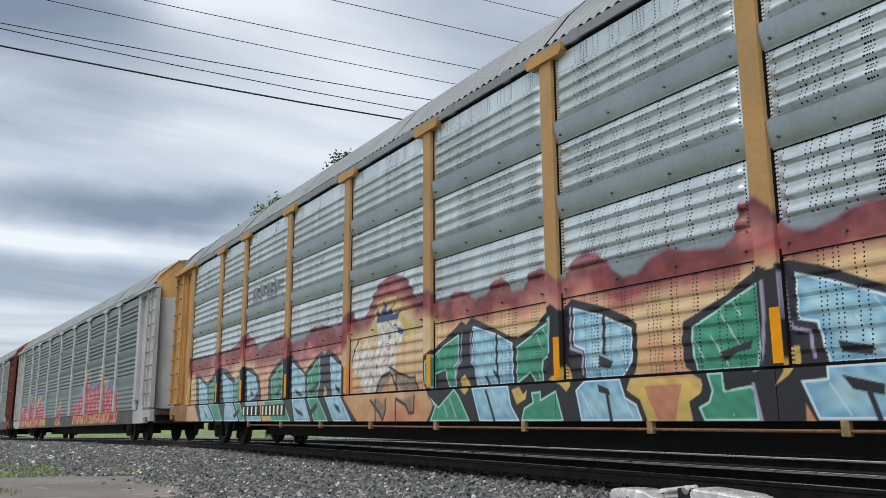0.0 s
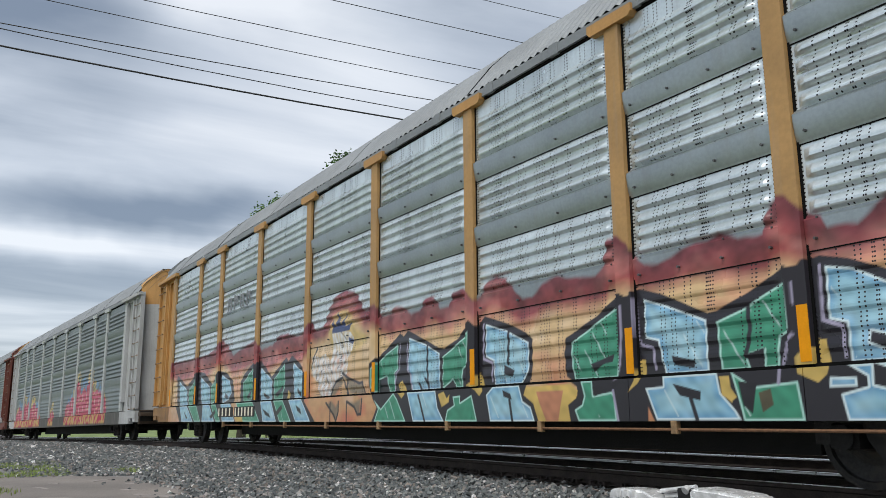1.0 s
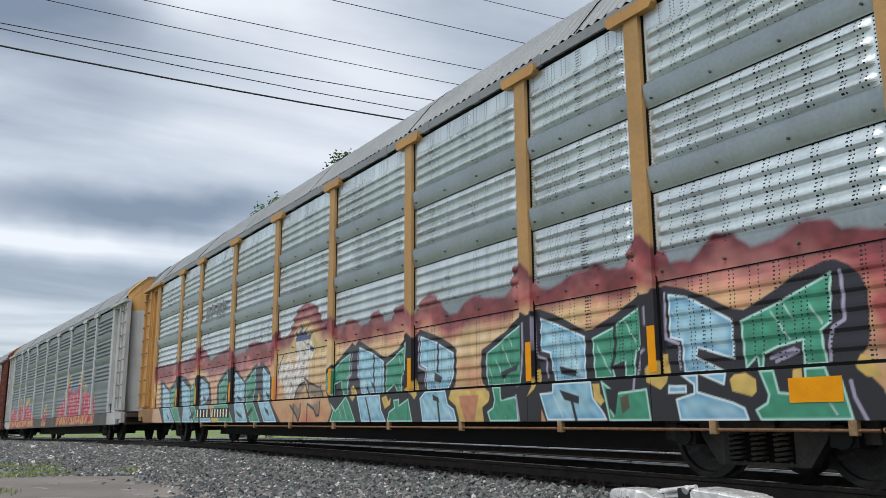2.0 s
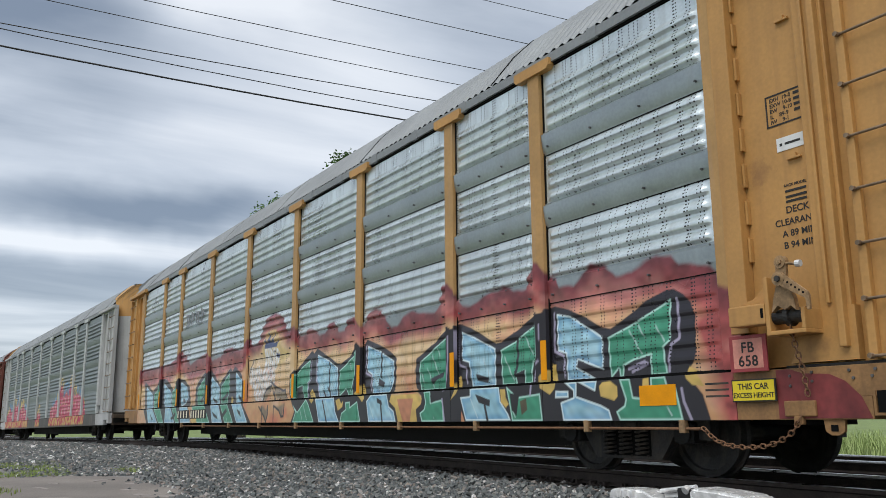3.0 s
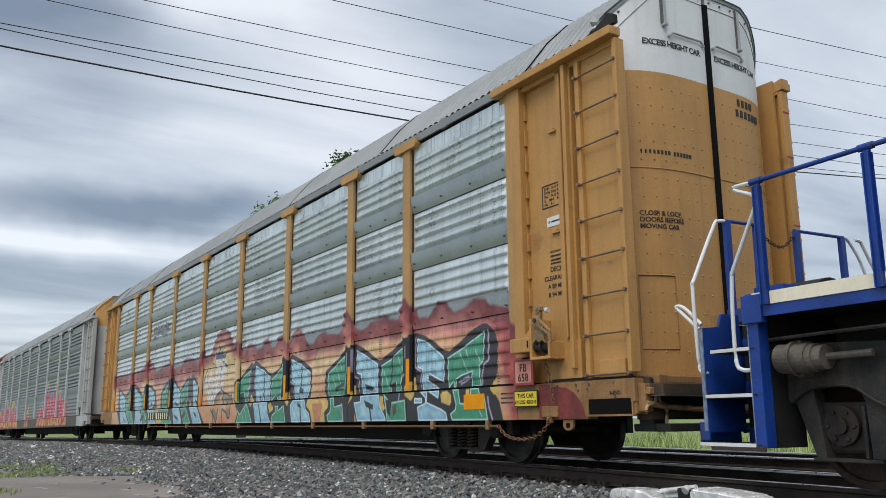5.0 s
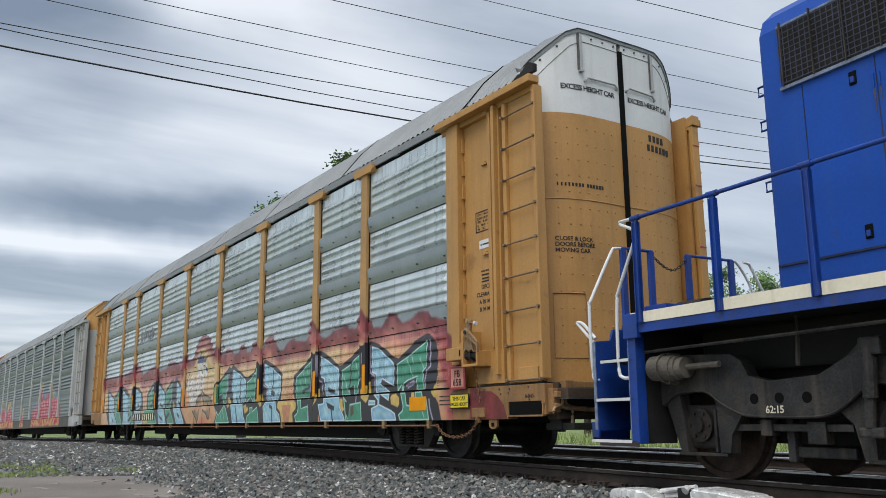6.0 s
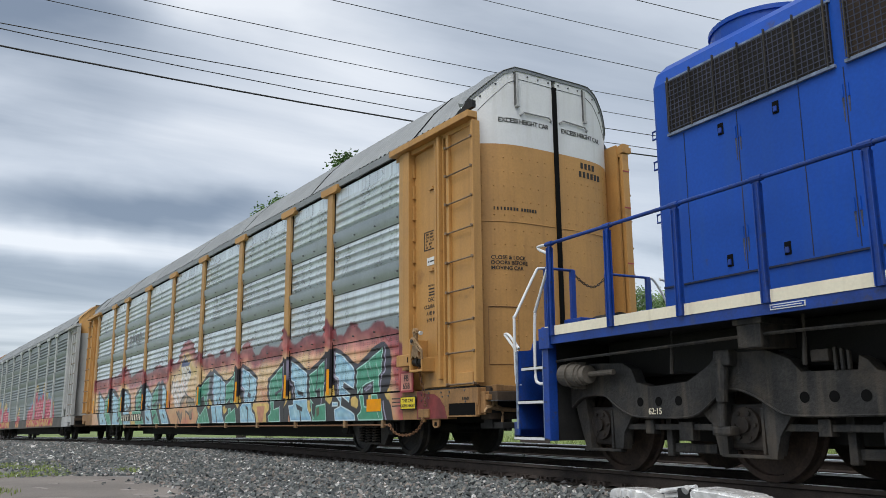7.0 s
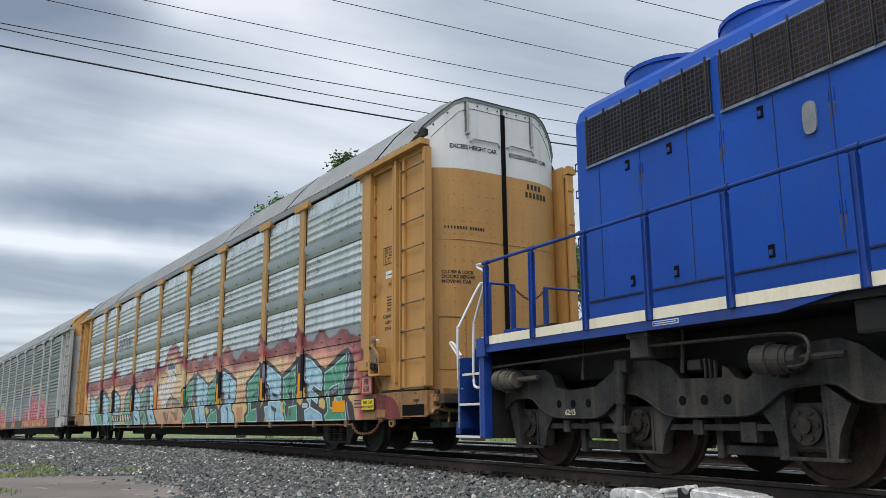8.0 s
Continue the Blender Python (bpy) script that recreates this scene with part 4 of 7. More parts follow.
MURAL.append(('k', [(8.8, 1.1), (9.02, 1.15), (8.97, 1.06), (8.86, 1.04)]))
MURAL.append(('G', [(8.68, 0.966), (8.9, 0.83), (9.33, 0.86), (9.37, 0.55), (8.79, 0.55), (8.75, 0.72)]))
MURAL.append(('k', [(8.75, 0.88), (8.94, 0.86), (8.88, 0.61), (8.79, 0.68)]))
MURAL.append(('m', [(8.95, 0.78), (9.07, 0.81), (9.09, 0.68), (8.98, 0.62)]))
MURAL.append(('Y', [(8.56, 0.93), (8.64, 0.87), (8.73, 0.75), (8.68, 0.72), (8.57, 0.77)]))
MURAL.append(('Y', [(9.33, 0.92), (9.33, 1.05), (9.41, 1.11), (9.49, 1.12), (9.49, 1.18), (9.58, 1.17), (9.61, 0.95), (9.59, 0.9), (9.51, 0.84), (9.42, 0.88)]))
MURAL.append(('l', [(9.35, 1.64), (9.35, 1.48)]))
MURAL.append(('l', [(9.32, 1.23), (9.23, 1.17), (9.18, 1.02), (9.15, 0.85)]))
MURAL.append(('C', [(9.63, 1.74), (9.86, 1.69), (10.36, 1.42), (10.36, 1.07), (9.95, 1.2), (9.94, 1.12), (10.25, 0.978), (9.77, 0.978), (9.77, 1.28), (9.62, 1.32)]))
MURAL.append(('C', [(9.76, 0.966), (10.29, 0.966), (10.26, 0.85), (9.97, 0.966), (9.96, 0.81), (10.34, 0.71), (10.46, 0.66), (10.5, 0.55), (9.73, 0.55), (9.69, 0.75), (9.91, 0.8), (9.91, 0.87)]))
MURAL.append(('C', [(9.61, 0.88), (9.83, 0.87), (9.83, 0.8), (9.6, 0.8)]))
MURAL.append(('G', [(10.44, 1.4), (10.87, 1.53), (11.34, 1.7), (11.3, 1.3), (11.21, 1.24), (11.24, 0.978), (11.02, 0.978), (11.03, 1.18), (10.8, 1.14), (10.66, 1.09), (10.64, 0.978), (10.59, 0.978), (10.58, 1.07), (10.46, 0.978)]))
MURAL.append(('l', [(10.72, 1.06), (10.95, 1.12), (10.99, 1.1), (10.77, 1.03)]))
MURAL.append(('G', [(10.62, 0.966), (10.77, 0.966), (10.81, 0.78), (10.93, 0.77), (10.93, 0.87), (11.05, 0.88), (11.05, 0.966), (11.24, 0.966), (11.27, 0.87), (11.37, 0.86), (11.44, 0.55), (10.61, 0.55), (10.56, 0.64), (10.68, 0.7), (10.7, 0.76)]))
MURAL.append(('Y', [(10.32, 0.9), (10.37, 0.94), (10.49, 0.95), (10.59, 0.89), (10.59, 0.79), (10.54, 0.75), (10.34, 0.8)]))
MURAL.append(('Y', [(10.95, 0.95), (11.03, 0.96), (11.03, 0.88), (10.94, 0.87)]))
MURAL.append(('Y', [(11.48, 1.0), (11.51, 1.04), (11.61, 1.0), (11.71, 0.85), (11.57, 0.87), (11.5, 0.93)]))
MURAL.append(('l', [(11.41, 1.69), (11.42, 1.55), (11.41, 1.31), (11.31, 1.26), (11.28, 1.19), (11.26, 1.01)]))
MURAL.append(('l', [(11.44, 0.84), (11.46, 0.72), (11.54, 0.55)]))
MURAL.append(('l', [(9.58, 1.75), (9.57, 1.32), (9.73, 1.26), (9.73, 1.03)]))
RED_TOP = [(-11.25, 2.25), (-9.4, 2.21), (-7.57, 2.24), (-6.45, 2.49), (-5.92, 2.35), (-5.54, 2.09), (-4.97, 2.17), (-3.92, 2.32), (-3.55, 2.06), (-2.9, 2.11), (-2.44, 2.29), (-2.02, 2.29), (-1.48, 2.17), (-1.17, 2.24), (-0.83, 2.4), (-0.6, 2.22), (-0.24, 2.22), (-0.02, 2.5), (0.2, 2.69), (0.47, 2.78), (0.81, 2.76), (1.07, 2.69), (1.24, 2.55), (1.4, 2.34), (1.67, 2.37), (1.84, 2.4), (2.0, 2.2), (2.33, 2.19), (2.49, 2.29), (2.71, 2.26), (2.98, 2.11), (3.24, 2.15), (3.4, 2.31), (3.64, 2.27), (3.79, 2.1), (4.02, 2.09), (4.15, 2.27), (4.36, 2.32), (4.51, 2.24), (4.67, 2.11), (4.81, 2.15), (4.96, 2.3), (5.15, 2.36)]
RED_TOP += [(5.37, 2.28), (5.53, 2.11), (5.68, 2.0), (5.87, 1.99), (6.08, 2.1), (6.33, 2.18), (6.74, 2.08), (6.98, 2.08), (7.11, 2.16), (7.18, 2.42), (7.35, 2.43), (7.5, 2.33), (7.58, 2.19), (7.7, 2.08), (7.88, 2.06), (8.06, 2.11), (8.19, 2.16), (8.35, 2.2), (8.49, 2.18), (8.64, 2.22), (8.84, 2.13), (9.09, 2.15), (9.15, 2.33), (9.24, 2.41), (9.36, 2.38), (9.46, 2.27), (9.64, 2.17), (9.69, 2.07), (9.94, 2.04), (10.12, 2.16), (10.25, 2.23), (10.42, 2.2), (10.61, 2.07), (10.84, 2.05), (11.03, 2.13), (11.18, 2.18), (11.38, 2.15), (11.47, 2.05), (11.66, 2.01), (11.84, 1.95), (11.89, 1.91), (11.92, 1.78), (12.03, 1.73)]

PALETTE = {"K": (0.020, 0.018, 0.024), "k": (0.020, 0.018, 0.024), "s": (0.020, 0.018, 0.024), "C": (0.34, 0.58, 0.68), "G": (0.055, 0.295, 0.18), "Y": (0.66, 0.46, 0.13), "O": (0.52, 0.22, 0.12),
           "l": (0.34, 0.31, 0.42), "F": (0.70, 0.52, 0.20), "W": (0.76, 0.77, 0.78), "N": (0.05, 0.08, 0.21), "D": (0.19, 0.17, 0.12), "m": (0.10, 0.085, 0.05)}


def cloud(X, Z, f, seed):
    """Soft value noise on the side, -1 to 1."""
    out = np.zeros(len(X))
    rng = np.random.RandomState(seed)
    for k in range(7):
        a, b, p = rng.uniform(-1, 1), rng.uniform(-1, 1), rng.uniform(0, 6.28)
        out += np.sin(f * (1 + 0.45 * k) * (a * X + b * Z * 1.6) + p + 1.3 * np.sin(f * 0.6 * X + k))
    return out / 7 * 1.8


def mottle(X, Z, seed):
    """Three octaves of value noise, -1 to 1."""
    table = np.random.RandomState(seed).uniform(-1, 1, (64, 64))
    out, gain = np.zeros(len(X)), 0.62
    for _ in range(3):
        i, j = np.floor(X).astype(int), np.floor(Z).astype(int)
        u, v = X - i, Z - j
        u, v = u * u * (3 - 2 * u), v * v * (3 - 2 * v)
        a, b = table[i % 64, j % 64], table[(i + 1) % 64, j % 64]
        c, d = table[i % 64, (j + 1) % 64], table[(i + 1) % 64, (j + 1) % 64]
        out += gain * ((a * (1 - u) + b * u) * (1 - v) + (c * (1 - u) + d * u) * v)
        X, Z, gain = X * 2.1 + 7.3, Z * 2.1 + 3.1, gain * 0.5
    return out * 1.4


def inside(X, Z, poly):
    c = np.zeros(len(X), bool)
    for (x0, z0), (x1, z1) in zip(poly, poly[1:] + poly[:1]):
        if z0 != z1:
            c ^= ((z0 > Z) != (z1 > Z)) & (X < (x1 - x0) * (Z - z0) / (z1 - z0) + x0)
    return c


def edge_distance(X, Z, poly, closed=True):
    d = np.full(len(X), 9.0)
    for (x0, z0), (x1, z1) in zip(poly, poly[1:] + (poly[:1] if closed else [])):
        vx, vz = x1 - x0, z1 - z0
        t = np.clip(((X - x0) * vx + (Z - z0) * vz) / (vx * vx + vz * vz + 1e-9), 0, 1)
        d = np.minimum(d, np.hypot(X - x0 - t * vx, Z - z0 - t * vz))
    return d


def mural(X, Z):
    """Sprayed mural: maroon cloud edge, peach ground, outlined letters in green and sky blue."""
    out = np.zeros((len(X), 4))
    if Z.min() > 3.0:
        return out
    top = np.interp(X, [p[0] for p in RED_TOP], [p[1] for p in RED_TOP]) + 0.02 * cloud(X, Z, 7.0, 2)
    edge = np.clip((top - Z) / 0.05, 0, 1)
    mean_x = np.linspace(-11.2, 12.1, 80)
    mean_top = np.convolve(np.interp(np.linspace(-12.1, 13.0, 86), [p[0] for p in RED_TOP], [p[1] for p in RED_TOP]), np.ones(7) / 7, "valid")
    rim = 0.55 * np.interp(X, mean_x, mean_top) + 0.45 * top
    down = np.clip((rim - np.where(X < -0.9, 0.46, 0.30) + 0.06 * cloud(X, Z, 3.0, 5) - Z) / 0.20, 0, 1)[:, None]
    down = down * np.clip((11.72 + 0.10 * cloud(X, Z, 6.0, 8) - X) / 0.22 + np.clip((1.15 - Z) / 0.2, 0, 1), 0, 1)[:, None]
    n1, n2 = mottle(X * 2.2, Z * 3.2, 11)[:, None], mottle(X * 6.0, Z * 9.0, 12)[:, None]
    depth = np.clip((top - Z) / 0.42, 0, 1)[:, None]
    red = np.array((0.155, 0.036, 0.050)) * (1 - depth) + np.array((0.33, 0.070, 0.065)) * depth
    red = red * (1 + 0.40 * n2) + np.clip(n1 - 0.05, 0, 1) * np.array((0.26, 0.17, 0.14)) * (0.35 + 0.65 * depth)
    low = np.clip((1.5 - Z) / 0.8, 0, 1)[:, None]
    peach = np.array((0.62, 0.43, 0.22)) * (1 - low) + np.array((0.50, 0.265, 0.125)) * low
    peach = peach * (1 + 0.10 * n2) + np.clip(n1 - 0.1, 0, 1) * np.array((0.03, -0.13, -0.04)) + np.clip(-n1 - 0.2, 0, 1) * np.array((0.07, 0.10, 0.13))
    rgb = red * (1 - down) + peach * down
    fade = 0.86 + 0.14 * np.clip(cloud(X, Z, 14.0, 21), -1, 1)
    for c, poly in MURAL:
        px, pz = [p[0] for p in poly], [p[1] for p in poly]
        near = (X > min(px) - 0.1) & (X < max(px) + 0.1) & (Z > min(pz) - 0.1) & (Z < max(pz) + 0.1)
        if not near.any():
            continue
        idx = np.nonzero(near)[0]
        x, z = X[idx], Z[idx]
        col = np.array(PALETTE[c])
        if c in "sl":
            d = edge_distance(x, z, poly, False)
            m = np.clip(((0.022 if c == "s" else 0.015) - d) / 0.010 + 0.5, 0, 1)[:, None]
            rgb[idx] = rgb[idx] * (1 - m) + col * m
            continue
        d = edge_distance(x, z, poly)
        d = np.where(inside(x, z, poly), d, -d)
        if c == "K":
            m = np.clip((d + 0.02) / 0.012 + 0.5, 0, 1)[:, None]
            rgb[idx] = rgb[idx] * (1 - m) + col * m
            continue
        m = np.clip(d / 0.010 + 0.5, 0, 1)[:, None]
        g = np.clip((z - min(pz)) / (max(pz) - min(pz) + 1e-6), 0, 1)[:, None]
        fill = col * (fade[idx][:, None]) * (0.92 + 0.16 * g)
        if c == "C":
            tint = np.clip(cloud(x, z, 7.0, 41), -0.4, 1)[:, None]
            fill = fill + np.clip(0.10 - d, 0, 0.1)[:, None] * np.array((-1.5, -1.6, -0.4)) + tint * np.array((0.07, 0.06, 0.04))
        if c in "CG":
            white = np.array((0.62, 0.74, 0.76)) if c == "C" else np.array((0.40, 0.66, 0.58))
            q = np.clip((0.020 - d) / 0.010 + 0.5, 0, 1)[:, None]
            fill = fill * (1 - q) + white * q
            # quick pale spray strokes, slanted, a few to a letter
            slant = x * 0.84 + z * 0.54
            lane = np.floor(slant / 0.17)
            pick = np.sin(lane * 12.9898 + 4.1) * 43758.5453 % 1.0
            stroke = np.abs(slant - (lane + 0.25 + 0.5 * pick) * 0.17)
            along = (z * 0.84 - x * 0.54) * 2.2 + pick * 5
            q = (np.clip((0.008 - stroke) / 0.007 + 0.5, 0, 1) * np.clip(3 * np.sin(along * 3.1) - 0.6, 0, 1) * (pick > 0.35) * (d > 0.035))[:, None] * 0.62
            fill = fill * (1 - q) + np.array((0.60, 0.72, 0.72)) * q
        if c == "W":
            # dry, wiped white strokes that leave the ground showing
            wipe = np.clip(0.62 + 0.5 * np.sin(x * 46 + 3.0 * np.sin(z * 9 + x * 5)) + 0.35 * np.sin(z * 31 + x * 17), 0, 1)[:, None]
            m = m * (0.34 + 0.62 * wipe)
            dark = np.clip(np.sin(x * 19 + 6 * np.sin(z * 6)) * np.sin(z * 14 + x * 8) * 3 - 1.9, 0, 1)[:, None]
            fill = fill * (1 - 0.8 * dark)
        if c in "FD":
            m = np.clip(d / 0.06 + 0.5, 0, 1)[:, None] * 0.85
        rgb[idx] = rgb[idx] * (1 - m) + fill * m
    out[:, :3] = np.clip(rgb, 0.01, 0.85)
    out[:, 3] = edge
    return out


RED_TAGS = ((6.3, 3.7, 1.55, 9.0), (-7.5, 4.2, 1.15, 7.0), (-0.45, 0.55, 0.75, 5.0))


def red_tags(X, Z):
    """Faded red pieces with a yellow and blue burst above, near the foot of a grey side."""
    out = np.zeros((len(X), 4))
    n = cloud(X, Z, 9.0, 31)
    for c, w, h, f in RED_TAGS:
        arch = np.clip(1.7 * (1 - np.abs(X - c) / w), 0, 1) ** 0.7
        t = SILL + 0.2 + h * (0.30 + 0.70 * arch) * (0.86 + 0.10 * np.sign(np.sin(X * f * 0.32)) + 0.08 * np.sin(X * f * 0.6))
        near = np.abs(X - c) < w
        burst = near & (Z < t + 0.45 * arch) & (Z > SILL + 0.5) & (n > -0.2)
        out[burst, :3] = np.where((np.sin(X * 2.3 + c) > 0.1)[:, None], np.array((0.10, 0.25, 0.45)), np.array((0.60, 0.42, 0.12)))[burst]
        out[burst, 3] = 0.8
        hit = near & (Z < t) & (Z > SILL + 0.05)
        mix = np.where(n[:, None] > 0.75, np.array((0.62, 0.36, 0.20)), np.array((0.42, 0.03, 0.085)))
        mix = np.where((np.abs(np.sin(X * f * 0.5 + Z)) < 0.12)[:, None], np.array((0.55, 0.40, 0.34)), mix)
        low = Z < SILL + 0.42
        mix = np.where((low & (n > 0.0))[:, None], np.array((0.50, 0.36, 0.12)), mix)
        out[hit, :3] = mix[hit]
        out[hit, 3] = 0.95
    return out
GREYPOST = mat("pale_grey_post", (0.42, 0.44, 0.43), 0.6, 0, 0.12, 2, 30, 0.05, 0.3, (0.25, 0.24, 0.2))
PALE = mat("dirty_pale_paint", (0.40, 0.405, 0.40), 0.6, 0, 0.12, 1.5, 30, 0.05, 0.4, (0.22, 0.2, 0.17))
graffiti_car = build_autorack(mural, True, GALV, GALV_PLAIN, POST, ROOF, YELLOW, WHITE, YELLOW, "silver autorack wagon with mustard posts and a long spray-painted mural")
grey_car = build_autorack(red_tags, False, GREYSIDE, GREYSIDE, GREYPOST, ROOF, PALE, YELLOW, PALE, "weathered grey autorack wagon with pale end bays and red tags")
brown_car = build_autorack(no_paint, False, GREYSIDE, GREYSIDE, GREYPOST, ROOF, BROWN, BROWN, BROWN, "grey autorack wagon with red-brown painted ends")


# ---- fittings of the mural wagon ----
def front(x, y, z):
    """Pose for lettering that faces the near side."""
    return pose(x, y, z, 90, 0, 0)


def door_writing(text, size, y, z, space, car):
    """Lettering laid round the bulged end door, starting at y."""
    ob = writing("stencil", text, size, Matrix.Identity(4), INK, car, "", space)
    for v in ob.data.vertices:
        yy = y + v.co.x
        v.co = (X_B - door_x(yy, 1) + 0.005 + v.co.z, yy, z + v.co.y)


def fittings(car):
    s = SIDE - 0.055
    # reflective tape on the posts and the sill
    for x in POSTS[:-1]:
        part("reflector", boxes((x + 0.0, x + 0.10, SIDE - 0.067, SIDE - 0.061, 1.005, 1.455)), REFLECT, car, "amber reflective strip")
    part("reflector", boxes((10.90, 11.37, s - 0.005, s + 0.001, 0.69, 0.885)), REFLECT, car, "amber reflective plate")
    # slot between rack and sill: a solid black strip gives its shade
    part("rack_slot_shade", boxes((POSTS[0], POSTS[-1], SIDE - 0.03, SIDE + 0.02, 0.948, 0.990)), BLACK, car)
    # plated data panels
    fb = part("placard", boxes((12.06, 12.44, s - 0.055, s - 0.04, 0.95, 1.26), bev=0.004), REDP, car, "red painted tag board")
    part("tag_field", boxes((12.10, 12.40, s - 0.0565, s - 0.054, 0.98, 1.23)), mat("faded_pink_paint", (0.62, 0.26, 0.20), 0.6, 0, 0.15, 5, 40, 0.03), fb)
    writing("tag_letters", "FB", 0.125, front(12.25, s - 0.058, 1.115), INK, fb, "", 1.1, "CENTER")
    writing("tag_letters", "658", 0.125, front(12.25, s - 0.058, 1.0), INK, fb, "", 1.1, "CENTER")
    pl = part("placard", boxes((12.04, 12.48, s - 0.035, s - 0.02, 0.70, 0.89), bev=0.003), INK, car, "yellow warning placard with black border")
    part("placard_field", boxes((12.052, 12.468, s - 0.0375, s - 0.034, 0.712, 0.878)), SIGNYEL, pl)
    writing("placard_text", "THIS CAR", 0.072, front(12.26, s - 0.0385, 0.805), INK, pl, "", 1.0, "CENTER")
    writing("placard_text", "EXCESS HEIGHT", 0.060, front(12.26, s - 0.0385, 0.735), INK, pl, "", 0.95, "CENTER")
    yy = SIDE + 0.048
    for i, (t, z) in enumerate((("EXH  19-0", 3.285), ("EXW 10-8", 3.235), ("EW    9-10", 3.185), ("IL    89-9", 3.135), ("IW    9-1", 3.085))):
        writing("stencil", t, 0.05, front(12.56, yy, z), INK, car)
    fr = boxes((12.52, 12.535, yy - 0.002, yy + 0.001, 3.065, 3.345), (12.93, 12.945, yy - 0.002, yy + 0.001, 3.065, 3.345), (12.52, 12.945, yy - 0.002, yy + 0.001, 3.335, 3.35), (12.52, 12.945, yy - 0.002, yy + 0.001, 3.058, 3.073))
    part("stencil_frame", fr, INK, car)
    for i in range(4):
        part("stencil_bar", boxes((12.80, 12.91, yy - 0.002, yy + 0.001, 3.29 - 0.05 * i, 3.315 - 0.05 * i)), INK, car)
    st = part("data_sticker", boxes((12.60, 12.86, yy - 0.003, yy + 0.001, 2.82, 2.94)), WHITE, car, "white sticker with dark logo line")
    part("sticker_logo", boxes((12.63, 12.655, yy - 0.0045, yy - 0.003, 2.865, 2.89), (12.68, 12.83, yy - 0.0045, yy - 0.003, 2.868, 2.888)), INK, st)
    for t, z, h in (("RACK MODEL", 2.50, 0.035), ("DECK", 2.27, 0.085), ("CLEARANCE", 2.17, 0.08), ("A 89 MIN", 2.07, 0.08), ("B 94 MIN", 1.97, 0.08)):
        writing("stencil", t, h, front(12.74, yy, z), INK, car, "", 1.0, "CENTER")
    for z in (2.45, 2.40, 2.36):
        part("stencil_bar", boxes((12.64, 12.84, yy - 0.002, yy + 0.001, z, z + 0.02)), INK, car)
    for z in (3.98, 2.72):
        part("door_catch", boxes((12.70, 12.83, yy - 0.03, yy + 0.001, z, z + 0.02), (12.76, 12.79, yy - 0.03, yy + 0.001, z, z + 0.05), bev=0.004), YELLOW, car)
    for k in range(3):
        part("sill_stencil", boxes((11.72, 11.98, s - 0.001, s + 0.001, 0.86 - 0.055 * k, 0.878 - 0.055 * k)), GRIME, car)
    writing("stencil", "B-END", 0.055, front(13.64, SIDE - 0.058, 0.80), INK, car)
    # hinge strip and inner post
    for i in range(8):
        part("hinge", boxes((12.255, 12.278, SIDE + 0.0, SIDE + 0.05, 1.9 + i * 0.34, 2.12 + i * 0.34), bev=0.005), YELLOW, car)
    part("gusset", prism(bmesh.new(), [(12.62, 1.05), (12.98, 1.05), (12.98, 1.9), (12.86, 1.9)], SIDE + 0.0, SIDE + 0.05), YELLOW, car)
    part("lower_plate", prism(bmesh.new(), [(12.60, 1.0), (13.2, 1.0), (13.2, 1.42), (12.90, 1.42), (12.90, 1.22), (12.70, 1.18)], SIDE - 0.03, SIDE + 0.05), YELLOW, car)
    # Dark strip puts the shade between panel and corner post into colour.
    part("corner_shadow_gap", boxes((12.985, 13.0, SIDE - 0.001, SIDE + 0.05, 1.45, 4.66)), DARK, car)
    # ratchet tie-down with its lever and chain
    y0, y1 = SIDE - 0.25, SIDE - 0.10
    r = part("ratchet_bracket", boxes((12.56, 12.60, y0, SIDE + 0.05, 1.24, 1.70), (12.56, 12.92, y0, SIDE + 0.05, 1.22, 1.255), (12.885, 12.92, y0, SIDE + 0.05, 1.25, 1.42), bev=0.008), YELLOW, car, "mustard ratchet tie-down bracket")
    part("bracket_tube", boxes((12.19, 12.556, y0, y1, 1.32, 1.49), bev=0.012), YELLOW, r, "square tube beside the ratchet")
    # Black patch for the shade inside the tube.
    part("tube_mouth_shade", boxes((12.515, 12.54, y0 - 0.003, y0 + 0.01, 1.37, 1.45)), BLACK, r)
    part("bracket_web", prism(bmesh.new(), [(12.24, 1.49), (12.56, 1.49), (12.56, 1.68), (12.50, 1.66), (12.36, 1.55), (12.24, 1.53)], SIDE - 0.13, SIDE - 0.11), YELLOW, r)
    bm = prism(bmesh.new(), [(12.64, 1.40), (12.66, 1.50), (12.70, 1.62), (12.75, 1.69), (12.80, 1.62), (12.85, 1.50), (12.86, 1.40), (12.82, 1.44), (12.76, 1.41), (12.70, 1.45)], y0 - 0.02, y0 + 0.03)
    part("ratchet_cover", bm, TAN, r, "worn tan ratchet cover")
    bm = rod(bmesh.new(), (12.60, SIDE - 0.17, 1.37), (12.89, SIDE - 0.17, 1.37), 0.060, 16)
    rod(bm, (12.72, SIDE - 0.17, 1.37), (12.76, SIDE - 0.17, 1.37), 0.085, 18)
    part("ratchet_drum", bm, GRIME, r)
    bm = rod(bmesh.new(), (12.755, y0 - 0.03, 1.80), (12.755, y0 + 0.02, 1.80), 0.052, 18)
    prism(bm, [(12.705, 1.66), (12.80, 1.66), (12.805, 1.80), (12.705, 1.80)], y0 - 0.02, y0 + 0.01)
    rod(bm, (12.755, y0 - 0.045, 1.80), (12.755, y0 - 0.03, 1.80), 0.022, 6)
    part("pawl", bm, TAN, r)
